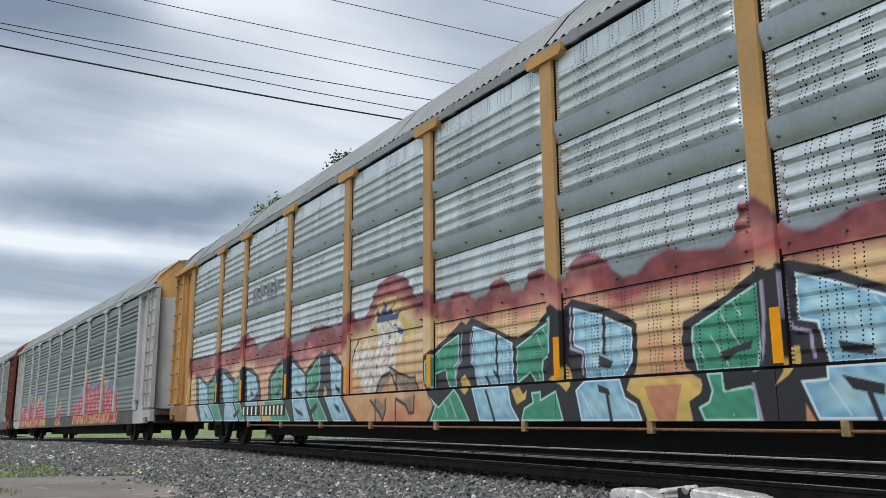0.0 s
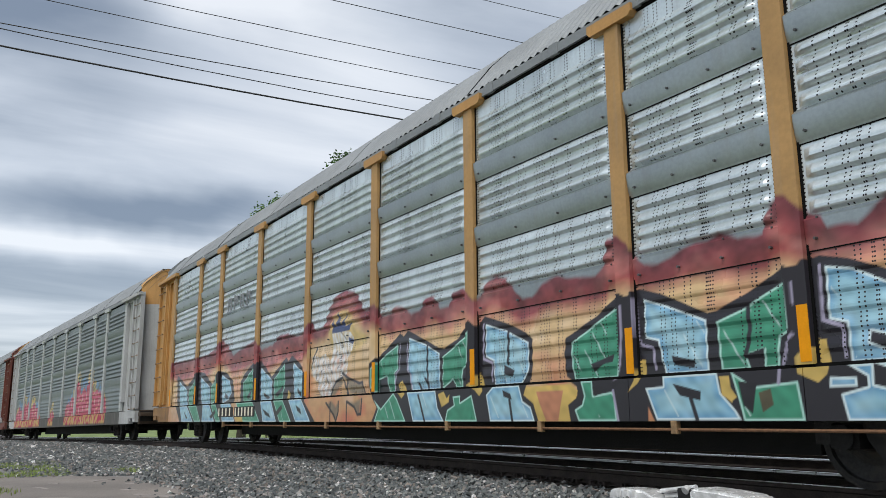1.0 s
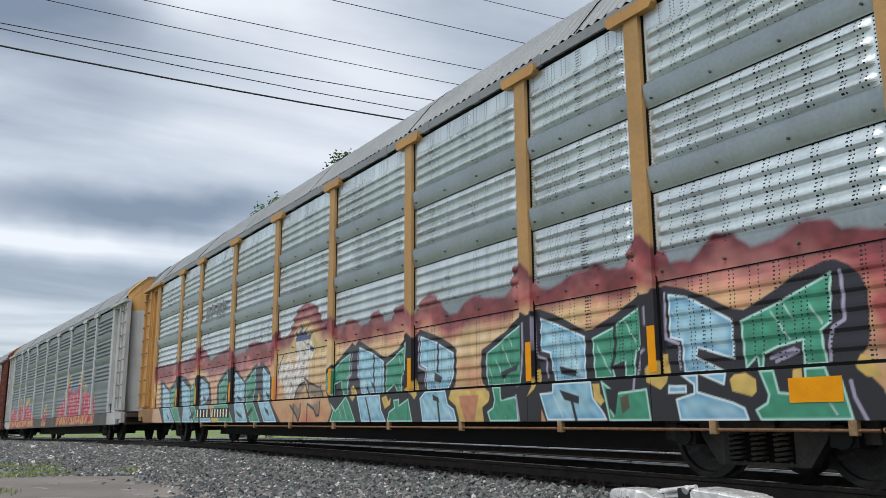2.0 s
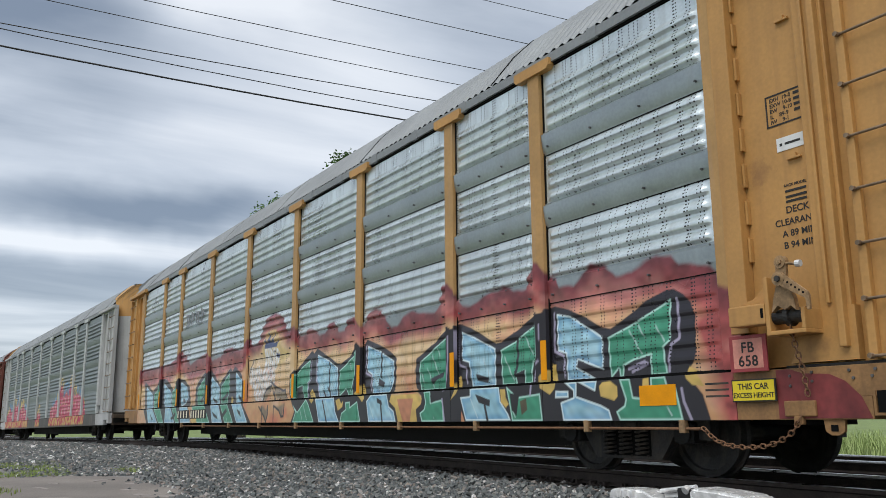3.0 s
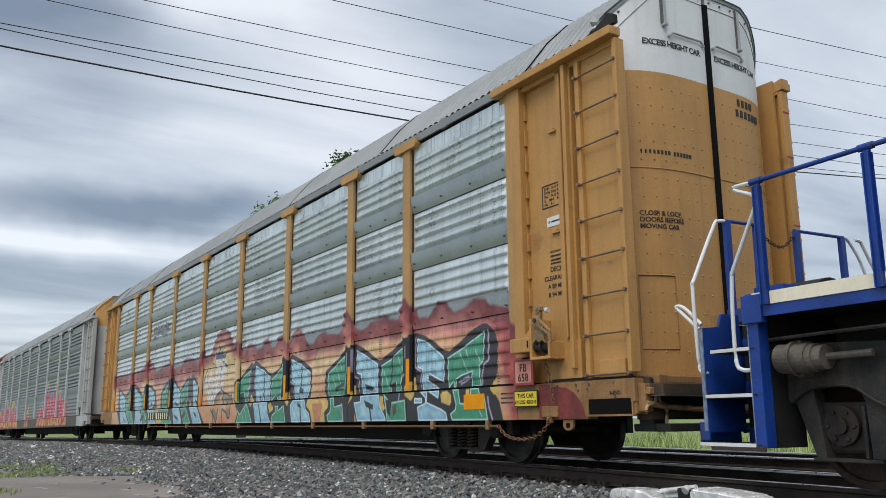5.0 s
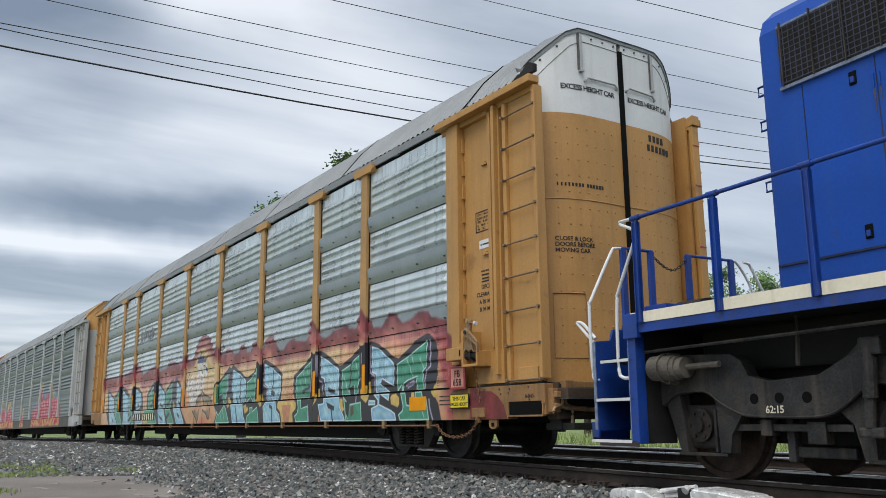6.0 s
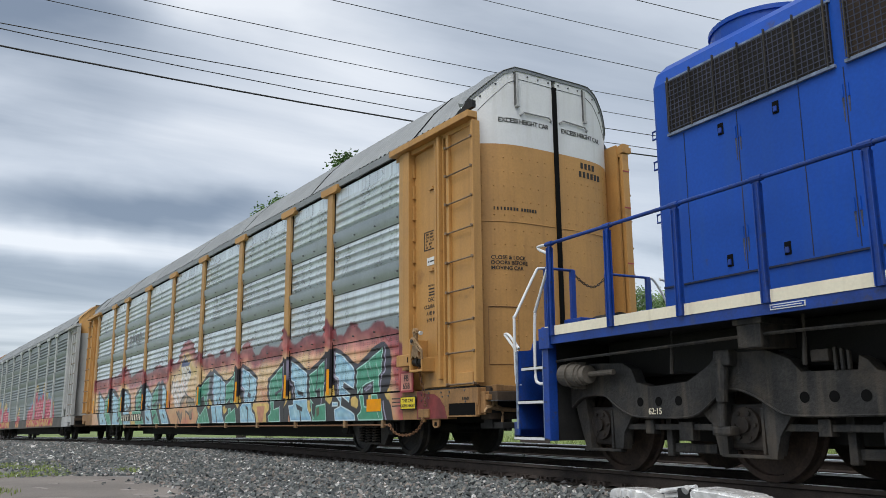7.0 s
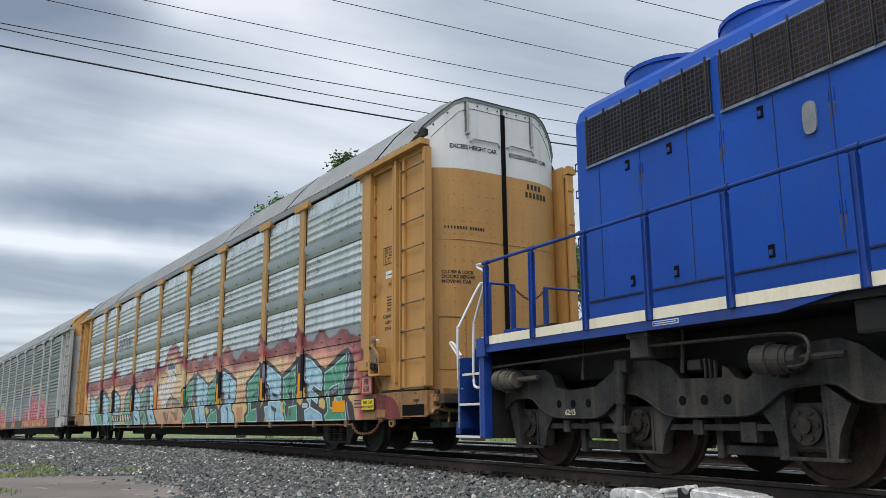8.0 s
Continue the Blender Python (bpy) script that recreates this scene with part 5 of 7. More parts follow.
    bm = rod(bmesh.new(), (12.79, y0 - 0.01, 1.785), (12.90, y0 - 0.01, 1.765), 0.012, 8)
    part("pawl_rod", bm, TAN, r)
    part("pawl_knob", rod(bmesh.new(), (12.895, y0 - 0.015, 1.766), (12.935, y0 - 0.015, 1.762), 0.028, 10), WHITE, r, "white painted knob")
    ly = y0 - 0.05
    bm = rod(bmesh.new(), (12.75, ly - 0.012, 1.66), (12.75, ly + 0.012, 1.66), 0.058, 20)
    prism(bm, [(12.735, 1.715), (12.79, 1.70), (13.005, 1.525), (13.015, 1.495), (13.015, 1.385), (12.985, 1.385), (12.98, 1.475), (12.76, 1.605), (12.71, 1.625)], ly - 0.010, ly + 0.010)
    lev = part("lever", bm, TAN, r, "worn tan perforated lever")
    part("lever_bolt", rod(bmesh.new(), (12.75, ly - 0.03, 1.66), (12.75, ly - 0.01, 1.66), 0.026, 6), GRIME, lev)
    for i in range(6):
        x, z = 12.80 + 0.033 * i, 1.645 - 0.0245 * i
        # Black disc on the lever, coloured as a shaded hole.
        part("lever_hole_shade", rod(bmesh.new(), (x, ly - 0.0115, z), (x, ly - 0.009, z), 0.0095, 8), BLACK, lev)
    link = bmesh.new()
    tube(link, [(0.020 * math.cos(a), 0, 0.031 * math.sin(a)) for a in [k * math.pi / 5 for k in range(11)]], 0.0068, 5)
    first = None

    def chain(pts, name):
        nonlocal first
        P = smooth_line(pts, 26)
        acc, k = 0.0, 0
        for a, b in zip(P, P[1:]):
            acc += (b - a).length
            if acc >= 0.045:
                acc = 0
                m = Matrix.Translation(b) @ (b - a).to_track_quat("Z", "Y").to_matrix().to_4x4() @ pose(0, 0, 0, 0, 0, 90 * (k % 2) + 20)
                if first is None:
                    first = part(name, link, RUSTCHAIN, car, "rusty chain link")
                    first.matrix_basis = m
                else:
                    ob = new(name, first.data)
                    ob.parent, ob.matrix_basis = car, m
                k += 1
    chain([(11.66, s - 0.02, 0.50), (11.85, s - 0.03, 0.37), (12.10, s - 0.03, 0.325), (12.38, s - 0.03, 0.35), (12.58, s - 0.03, 0.44), (12.68, s - 0.03, 0.56)], "chain_link")
    chain([(12.74, s - 0.14, 1.33), (12.755, s - 0.12, 1.15), (12.775, s - 0.08, 0.95), (12.785, s - 0.05, 0.72)], "chain_link")
    # tow loop, grab iron and brake pipe along the sill
    for x, z in ((12.60, 0.90), (12.60, 0.82), (12.80, 0.92), (12.80, 0.85), (13.12, 0.92), (13.15, 0.86), (13.33, 0.92), (13.30, 0.87), (13.70, 0.93), (13.72, 0.78)):
        part("bolt", rod(bmesh.new(), (x, s - 0.012, z), (x, s + 0.01, z), 0.012, 8), DULL, car)
    # Dark strip filled in as the shade above the end sill.
    part("sill_gap_shade", boxes((12.55, 13.95, SIDE - 0.02, SIDE + 0.03, 0.958, 0.985)), DARK, car)
    part("foot_plate", boxes((13.50, 13.88, SIDE - 0.045, SIDE + 0.01, 0.985, 1.17), bev=0.006), YELLOW, car)
    part("door_track", boxes((14.0, 14.14, -1.30, 1.30, 0.905, 0.985), (14.0, 14.18, -1.34, -1.20, 0.90, 0.99), (14.0, 14.18, -0.62, -0.48, 0.90, 0.99), bev=0.012), GRIMSHADE_YEL, car, "dirty mustard rail under the end doors")
    part("platform_lip", boxes((13.98, 14.31, -1.42, 1.40, 0.772, 0.784)), DULL, car, "worn edge of the end platform")
    part("hinge_bracket", boxes((14.0, 14.10, -1.47, -1.36, 0.62, 0.90), (14.0, 14.16, -1.46, -1.15, 0.79, 0.86), bev=0.01), GRIMSHADE_YEL, car)
    part("uncoupling_rod", tube(bmesh.new(), [(14.10, -1.46, 0.70), (14.12, -1.2, 0.67), (14.30, -0.5, 0.62), (14.42, 0.0, 0.62)], 0.030, 10), TAN, car, "rusty uncoupling rod")
    part("draft_beam", boxes((13.75, 14.25, -1.30, 0.6, 0.42, 0.50), (13.85, 14.05, -1.32, -1.10, 0.42, 0.58), bev=0.012), DARK, car)
    part("tow_bracket", boxes((12.54, 12.82, s - 0.03, s + 0.04, 0.575, 0.70), (12.62, 12.70, s - 0.03, s + 0.02, 0.51, 0.58), bev=0.012), GRIMSHADE_YEL, car, "sill casting that holds the chain")
    part("tow_eye", prism(bmesh.new(), [(12.85, 0.55), (13.03, 0.55), (13.02, 0.46), (12.97, 0.43), (12.91, 0.43), (12.86, 0.46)], s + 0.02, s + 0.05), GRIMSHADE_YEL, car)
    # Black patch gives the eye's hole its shade.
    part("tow_eye_hole_shade", boxes((12.91, 12.97, s + 0.016, s + 0.021, 0.46, 0.51), bev=0.0), BLACK, car)
    part("pocket_frame", boxes((13.29, 13.97, s - 0.008, s + 0.05, 0.578, 0.598), (13.955, 13.975, s - 0.008, s + 0.05, 0.59, 0.76), (13.29, 13.31, s - 0.008, s + 0.05, 0.59, 0.76)), GRIMSHADE_YEL, car, "worn rim of the sill pocket")
    # Pocket depth is only a black plate coloured like shade.
    part("pocket", boxes((13.32, 13.94, s - 0.003, s + 0.06, 0.60, 0.76)), BLACK, car, "black plate for the shade inside the sill pocket")
    part("sill_paint_splash", prism(bmesh.new(), [(12.47, 0.56), (12.47, 0.955), (12.60, 0.955), (12.72, 0.915), (12.95, 0.90), (13.08, 0.84), (13.20, 0.72), (13.27, 0.56)], s - 0.004, s - 0.001), MAROON, car, "maroon overspray on the end sill")
    part("brake_pipe", rod(bmesh.new(), (11.62, s + 0.02, 0.475), (-6.0, s + 0.02, 0.475), 0.014, 8), RUSTCHAIN, car, "thin rusty pipe under the sill")
    for x in [11.42, 10.1] + [8.0 - 2.0 * i for i in range(8)]:
        part("pipe_clamp", boxes((x - 0.035, x + 0.035, s - 0.01, s + 0.05, 0.435, 0.555), bev=0.008), TAN, car)
    bm = tube(bmesh.new(), smooth_line([(14.12, -1.49, 0.60), (14.12, -1.47, 0.67), (14.12, -1.36, 0.71), (14.12, -1.34, 0.78), (14.12, -1.30, 0.80), (14.12, -1.29, 0.72), (14.12, -1.20, 0.66), (14.12, -1.21, 0.50)], 4), 0.018, 8)
    part("uncoupling_handle", bm, TAN, car, "pale tan bent uncoupling lever")
    # door rivets and hardware; the roof-end gap filler comes last
    bm = bmesh.new()
    for row in range(15):
        z = 1.25 + row * 0.215
        for col in range(20):
            y = -1.36 + col * 0.143
            if abs(y) < 0.10 or (z > 4.34):
                continue
            bmesh.ops.create_cone(bm, cap_ends=True, segments=6, radius1=0.014, radius2=0.007, depth=0.012, matrix=Matrix.Translation((X_B - door_x(y, 1) + 0.004, y, z)) @ pose(0, 0, 0, 0, 90, 0))
    tagged(part("door_rivets", bm, YELLOW, car), "rows of rivet heads on the end doors", "", "", "stuff")
    for y0, y1 in ((-1.40, -0.05), (0.05, 1.40)):
        bm = bmesh.new()
        tube(bm, [(X_B - door_x(y, 1) + 0.004, y, 3.30) for y in steps(y0, y1, 0.12)], 0.006, 5)
        part("door_seam", bm, YELLOW, car)
        bm = bmesh.new()
        bars = ((-0.64, 4.94), (-0.60, 4.985), (-0.13, 4.985), (-0.08, 4.94)) if y0 < 0 else ((0.10, 4.95), (0.15, 4.995), (0.60, 4.98), (0.66, 4.93))
        tube(bm, [(X_B + 0.025 - door_x(y, 1), y, z) for y, z in bars], 0.013, 6)
        for y, z in (bars[0], bars[-1]):
            rod(bm, (X_B - 0.01 - door_x(y, 1), y, z), (X_B + 0.03 - door_x(y, 1), y, z), 0.020, 6)
        part("grab_handle", bm, PALE, car)
        c = (y0 + y1) / 2 + (0.02 if y0 < 0 else -0.1)
        part("door_guide", boxes((X_B - 0.06, X_B + 0.016, c - 0.022, c + 0.022, 5.08, 5.58), bev=0.005), PALE, car)
        part("guide_edge", boxes((X_B - 0.03, X_B + 0.010, c - 0.036, c - 0.024, 5.08, 5.60)), DULL, car)
        part("guide_foot", boxes((X_B - 0.03, X_B + 0.03, c - 0.03, c + 0.03, 5.05, 5.085), bev=0.006), PALE, car)
    for y in (-1.0, 0.12):
        door_writing("EXCESS HEIGHT CAR", 0.102, y, 4.80, 0.89, car)
    for t, z in (("CLOSE & LOCK", 2.755), ("DOORS BEFORE", 2.68), ("MOVING CAR", 2.605)):
        door_writing(t, 0.074, -1.13, z, 1.0, car)
    for i in range(14):
        y = -1.08 + 0.047 * i + (0.03 if i > 7 else 0)
        part("stencil_bar", boxes((X_B - door_x(y, 1) - 0.02, X_B - door_x(y, 1) + 0.008, y, y + 0.028, 3.47, 3.515)), INK, car)
    for a, z in ((0.50, 4.305), (0.46, 4.165)):
        for i in range(4 if a == 0.5 else 6):
            part("stencil_bar", boxes((X_B - 0.03 - door_x(a + i * 0.085 + 0.045, 1), X_B + 0.006 - door_x(a + i * 0.085, 1), a + i * 0.085, a + i * 0.085 + 0.045, z, z + 0.09)), INK, car)
    # Darker mustard rim puts the recess's edge shading into colour.
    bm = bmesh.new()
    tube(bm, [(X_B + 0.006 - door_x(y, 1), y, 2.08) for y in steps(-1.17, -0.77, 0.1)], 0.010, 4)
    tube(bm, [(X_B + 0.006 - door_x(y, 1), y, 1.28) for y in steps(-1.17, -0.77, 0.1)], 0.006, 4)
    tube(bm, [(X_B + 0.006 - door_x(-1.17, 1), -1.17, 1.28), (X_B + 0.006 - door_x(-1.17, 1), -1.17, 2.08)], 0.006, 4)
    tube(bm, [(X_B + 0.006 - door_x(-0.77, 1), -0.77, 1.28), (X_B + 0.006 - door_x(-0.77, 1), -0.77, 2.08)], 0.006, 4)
    part("door_recess_shade_rim", bm, GRIMSHADE_YEL, car)
    part("post_cap", prism(bmesh.new(), [(13.78, 4.68), (14.02, 4.72), (14.02, 4.86), (13.78, 4.80)], -SIDE - 0.065, -SIDE + 0.08), YELLOW, car)
    for z in (2.0, 2.9, 3.8, 4.4):
        part("red_mark", boxes((X_B - 0.03, X_B + 0.004, -SIDE - 0.058, -SIDE + 0.073, z, z + 0.02)), REDP, car)
    # faded black lettering near the far end of the side
    faded = mat("faded_stencil", (0.17, 0.18, 0.19), 0.6, 0, 0.4, 9, 40, 0.05)
    for i, x in enumerate((-5.95, -5.50, -5.05, -4.60)):
        part("faded_mark", boxes((x, x + 0.07, SIDE - 0.064, SIDE - 0.058, 3.12, 3.42 + 0.04 * (i % 2)), (x + 0.07, x + 0.26, SIDE - 0.064, SIDE - 0.058, 3.34, 3.42), (x + 0.18, x + 0.26, SIDE - 0.064, SIDE - 0.058, 3.12 + 0.1 * (i % 2), 3.34)), faded, car, "faded dark lettering")
    for x0, x1, n in ((-6.42, -5.25, 4), (-5.15, -3.75, 6)):
        plate = part("number_plate_field", boxes((x0, x1, s - 0.003, s, 0.66, 0.88)), INK, car, "black field with pale stencilled bars")
        for i in range(n):
            x = x0 + 0.05 + i * (x1 - x0 - 0.05) / n
            part("number_bar", boxes((x, x + 0.085, s - 0.006, s - 0.002, 0.68, 0.86)), CREAM, plate)
    # Solid dark piece puts the roof-end gap's shade into the shape.
    part("end_gap_shade", prism(bmesh.new(), [(13.52, 4.90), (13.97, 4.90), (13.97, 5.0), (13.86, 5.06), (13.74, 4.98)], -1.50, -1.44), DARK, car, "dark filler for the shade of a torn gap under the roof end")


fittings(graffiti_car)


# ---- locomotive ----
RUN = mat("rust_run_on_blue", (0.055, 0.062, 0.10), 0.8, 0, 0.5, 20, 60, 0.1)
SEAM = mat("grimy_door_seam", (0.012, 0.020, 0.055), 0.8, 0, 0.4, 6, 40, 0.1, 0.5, (0.09, 0.05, 0.03))
MESHWIRE = mat("mesh_wire", (0.05, 0.055, 0.085), 0.6, 0.2, 0.3, 4, 30, 0)


def build_locomotive():
    loco = thing("locomotive", "royal blue six-axle diesel locomotive with a cream stripe", "locomotive")
    # hood with chamfered roof edges
    prof = [(-0.93, 1.60), (-0.93, 4.17), (-0.87, 4.33), (-0.74, 4.45), (-0.50, 4.52), (0.50, 4.52), (0.74, 4.45), (0.87, 4.33), (0.93, 4.17), (0.93, 1.60)]
    bm = prism(bmesh.new(), prof, -7.51, 8.6, "x")
    ed = [e for e in bm.edges if all(v.co.x < -7.50 for v in e.verts) and max(v.co.z for v in e.verts) > 1.7]
    bmesh.ops.bevel(bm, geom=ed, offset=0.07, segments=3, affect="EDGES", profile=0.5)
    hood = part("hood", bm, BLUE, loco, "royal blue engine hood")
    # radiator grilles
    x, first = -7.31, True
    for x0, x1 in ((-7.24, -5.24), (-5.10, -2.6), (-2.5, 0.2)):
        g = part("grille", boxes((x0, x1, -0.945, -0.915, 3.57, 4.15)), mat("grille_dark", (0.02, 0.017, 0.015) if x0 < -6 else (0.050, 0.034, 0.024), 0.8, 0.2, 0.3, 4, 30, 0.1), loco, "dark radiator grille behind wire mesh")
        bm = bmesh.new()
        n = int((x1 - x0) / 0.058)
        for i in range(n + 1):
            xx = x0 + (x1 - x0) * i / n
            box(bm, xx - 0.004, xx + 0.004, -0.966, -0.958, 3.58, 4.14)
        for i in range(11):
            z = 3.59 + i * 0.054
            box(bm, x0, x1, -0.970, -0.964, z - 0.004, z + 0.004)
        tagged(part("wire_mesh", bm, MESHWIRE, g, "blue-black wire mesh"), "", "", "", "stuff")
        for i in range(7):
            xx = x0 + 0.03 + (x1 - x0 - 0.06) * i / 6
            part("mesh_bar", boxes((xx - 0.006, xx + 0.006, -0.978, -0.955, 3.56, 4.19)), GRIME, g)
        part("mesh_frame", boxes((x0 - 0.02, x1 + 0.02, -0.962, -0.92, 3.535, 3.565), (x0 - 0.02, x1 + 0.02, -0.955, -0.92, 4.15, 4.17)), WORNBLUE, g)
    # roof fans
    for x in (-6.62, -5.08, -3.5):
        bm = rod(bmesh.new(), (x, 0, 4.5), (x, 0, 4.68), 0.62, 32)
        rod(bm, (x, 0, 4.66), (x, 0, 4.71), 0.64, 32)
        f = part("roof_fan", bm, BLUE, loco, "round blue fan housing on the roof")
        part("fan_grille", rod(bmesh.new(), (x, 0, 4.70), (x, 0, 4.715), 0.55, 24), DARK, f)
    # hood doors: seams, hinges, latches
    for x in (-7.05, -6.34, -5.62, -5.16, -4.52, -3.92, -3.3, -2.7, -2.1):
        part("door_seam", boxes((x - 0.004, x + 0.004, -0.934, -0.926, 1.95, 3.52)), SEAM, loco)
        for z in (2.25, 3.25):
            if x in (-6.34, -5.16, -3.92, -2.7):
                part("hinge", boxes((x - 0.035, x - 0.02, -0.94, -0.925, z, z + 0.12), bev=0.003), BLUE, loco)
                part("hinge", boxes((x + 0.02, x + 0.035, -0.94, -0.925, z, z + 0.12), bev=0.003), BLUE, loco)
                for dx, drop in ((-0.028, 0.22), (0.028, 0.14)):
                    part("rust_run", prism(bmesh.new(), [(x + dx - 0.011, z), (x + dx + 0.011, z), (x + dx + 0.004, z - drop), (x + dx - 0.004, z - drop)], -0.9325, -0.929), RUN, loco, "rust run below a hinge")
    part("hood_ledge", boxes((-7.46, 8.5, -0.945, -0.925, 1.912, 1.930)), SEAM, loco)
    for x in (-6.55, -5.88, -4.67, -3.1):
        for z in (3.40, 2.065):
            l = part("latch", boxes((x - 0.035, x + 0.035, -0.938, -0.926, z - 0.06, z + 0.06), bev=0.004), BLACK, loco)
            part("latch_handle", boxes((x - 0.015, x + 0.02, -0.955, -0.935, z - 0.045, z + 0.01), bev=0.006), BLUE_TRIM, l)
    bm = bmesh.new()
    prism(bm, [(-4.14 + 0.07 * math.copysign(abs(math.cos(a)) ** 0.6, math.cos(a)), 3.17 + 0.15 * math.copysign(abs(math.sin(a)) ** 0.6, math.sin(a))) for a in [k * math.pi / 12 for k in range(24)]], -0.95, -0.92)
    part("porthole", bm, mat("porthole_plate", (0.20, 0.21, 0.23), 0.5, 0.1, 0.2, 6, 40, 0.05), loco, "oval grey porthole plate")
    for z in (3.70, 3.35, 2.75):
        bm = tube(bmesh.new(), [(-7.50, -0.86, z), (-7.59, -0.86, z), (-7.59, -0.86, z - 0.09), (-7.50, -0.86, z - 0.09)], 0.012, 6)
        part("grab_iron", bm, BLUE_TRIM, loco)
    # walkway, sill with cream stripe
    part("walkway", boxes((-8.95, 9.4, -1.49, 1.49, 1.44, 1.595)), DARK, loco)
    part("sill_flange", prism(bmesh.new(), [(-8.9, 1.41), (-4.15, 1.41), (-3.55, 1.505), (9.3, 1.505), (9.3, 1.60), (-8.9, 1.60)], -1.528, -1.49), BLUE_TRIM, loco)
    part("side_sill", boxes((-8.9, 9.3, -1.53, -1.49, 1.50, 1.615), (-8.93, -8.72, -1.55, -1.49, 1.36, 1.60), bev=0.006), BLUE_TRIM, loco, "blue walkway edge beam")
    part("cream_stripe", boxes((-8.82, 9.3, -1.536, -1.528, 1.505, 1.612)), CREAM, loco, "cream stripe along the walkway edge")
    sg = part("nameplate", boxes((-5.62, -5.28, -1.538, -1.528, 1.44, 1.485)), WHITE, loco, "small white-edged blue plate")
    part("plate_field", boxes((-5.612, -5.288, -1.5395, -1.537, 1.448, 1.477)), BLUE_TRIM, sg)
    part("plate_text", boxes((-5.59, -5.31, -1.541, -1.539, 1.458, 1.466)), WHITE, sg)
    part("underframe", boxes((-8.6, 9.0, -0.8, 0.8, 1.02, 1.44), (-3.55, 3.4, -1.45, 1.45, 1.18, 1.44), (-3.0, 3.0, -1.35, 1.35, 0.42, 1.2), bev=0.03), DARK, loco, "black underframe and fuel tank")
    for x in (-5.95,):
        part("frame_bracket", boxes((x - 0.13, x + 0.13, -1.44, -1.0, 1.16, 1.41), (x - 0.16, x + 0.16, -1.46, -1.0, 1.36, 1.42), bev=0.015), GRIME, loco)
    # end platform and steps
    part("end_beam", boxes((-9.62, -9.52, -0.98, 0.98, 0.70, 1.44), bev=0.01), BLUE_TRIM, loco)
    part("draft_gear", boxes((-9.66, -8.80, -0.45, 0.45, 0.66, 1.3), (-8.98, -8.86, -1.0, 1.0, 0.70, 1.44), bev=0.01), DARK, loco, "black draft gear housing")
    part("end_deck", boxes((-9.62, -8.90, -0.98, 0.98, 1.46, 1.595), bev=0.006), BLUE_TRIM, loco)
    part("coupler", boxes((-9.98, -9.6, -0.12, 0.12, 0.74, 0.96), bev=0.03), RUST, loco)
    for y in (-0.55, 0.4):
        part("air_hose", tube(bmesh.new(), smooth_line([(-9.60, y, 0.80), (-9.72, y, 0.72), (-9.8, y + 0.05, 0.5), (-10.0, y + 0.1, 0.45)], 5), 0.028, 8), BLACK, loco)
    for sy in (-1, 1):
        yo, yi = sy * 1.52, sy * 1.02
        a, b = min(yo, yi), max(yo, yi)
        d0, d1 = min(yo, yo - sy * 0.12), max(yo, yo - sy * 0.12)
        st = part("step_well", boxes((-8.90, -8.79, d0, d1, 0.33, 1.45), bev=0.006), BLUE_TRIM, loco, "blue side steps with worn edges")
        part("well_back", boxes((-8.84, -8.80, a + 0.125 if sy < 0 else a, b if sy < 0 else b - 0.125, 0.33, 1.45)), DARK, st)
        part("side_plate", prism(bmesh.new(), [(sy * 1.52, 0.45), (sy * 1.50, 1.38), (sy * 1.30, 1.40), (sy * 1.26, 1.52), (sy * 1.04, 1.52), (sy * 1.04, 0.45)], -9.46, -9.43, "x"), BLUE_TRIM, st)
        part("plate_edge", boxes((-9.465, -9.425, yo - 0.005, yo + 0.005, 0.46, 1.37), (-8.905, -8.895, yo - 0.004, yo + 0.004, 0.34, 1.42)), WORNBLUE, st, "paint-worn plate edge")
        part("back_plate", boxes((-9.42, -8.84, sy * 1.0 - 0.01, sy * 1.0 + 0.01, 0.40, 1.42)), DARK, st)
        for z, xa in ((0.36, -9.53), (0.775, -9.43), (1.165, -9.34)):
            t = part("tread", boxes((xa, -8.84, a, b, z - 0.03, z), bev=0.004), GRIME, st)
            part("tread_edge", boxes((xa, -8.90, yo - 0.006, yo + 0.006, z - 0.026, z + 0.004)), WHITE, t, "white-painted tread edge")
            bm = bmesh.new()
            for k in range(12):
                xk = xa + 0.03 + k * (-8.93 - xa) / 12
                box(bm, xk, xk + 0.022, yo - 0.004, yo + 0.006, z + 0.004, z + 0.014)
            part("tread_teeth", bm, BLACK, t)
            part("riser", boxes((-9.38, -8.86, sy * 1.06 - 0.008, sy * 1.06 + 0.008, z, z + 0.13)), BLUE_TRIM, t)
        part("step_guard", boxes((-9.53, -9.42, min(yo, yo - sy * 0.025), max(yo, yo - sy * 0.025), 0.38, 0.54), (-9.53, -9.515, a, b, 0.36, 0.52), bev=0.004), BLUE_TRIM, st)
        part("toe_board", boxes((-9.4, -8.8, yo - 0.005, yo + 0.005, 0.30, 0.345)), RUST, st)
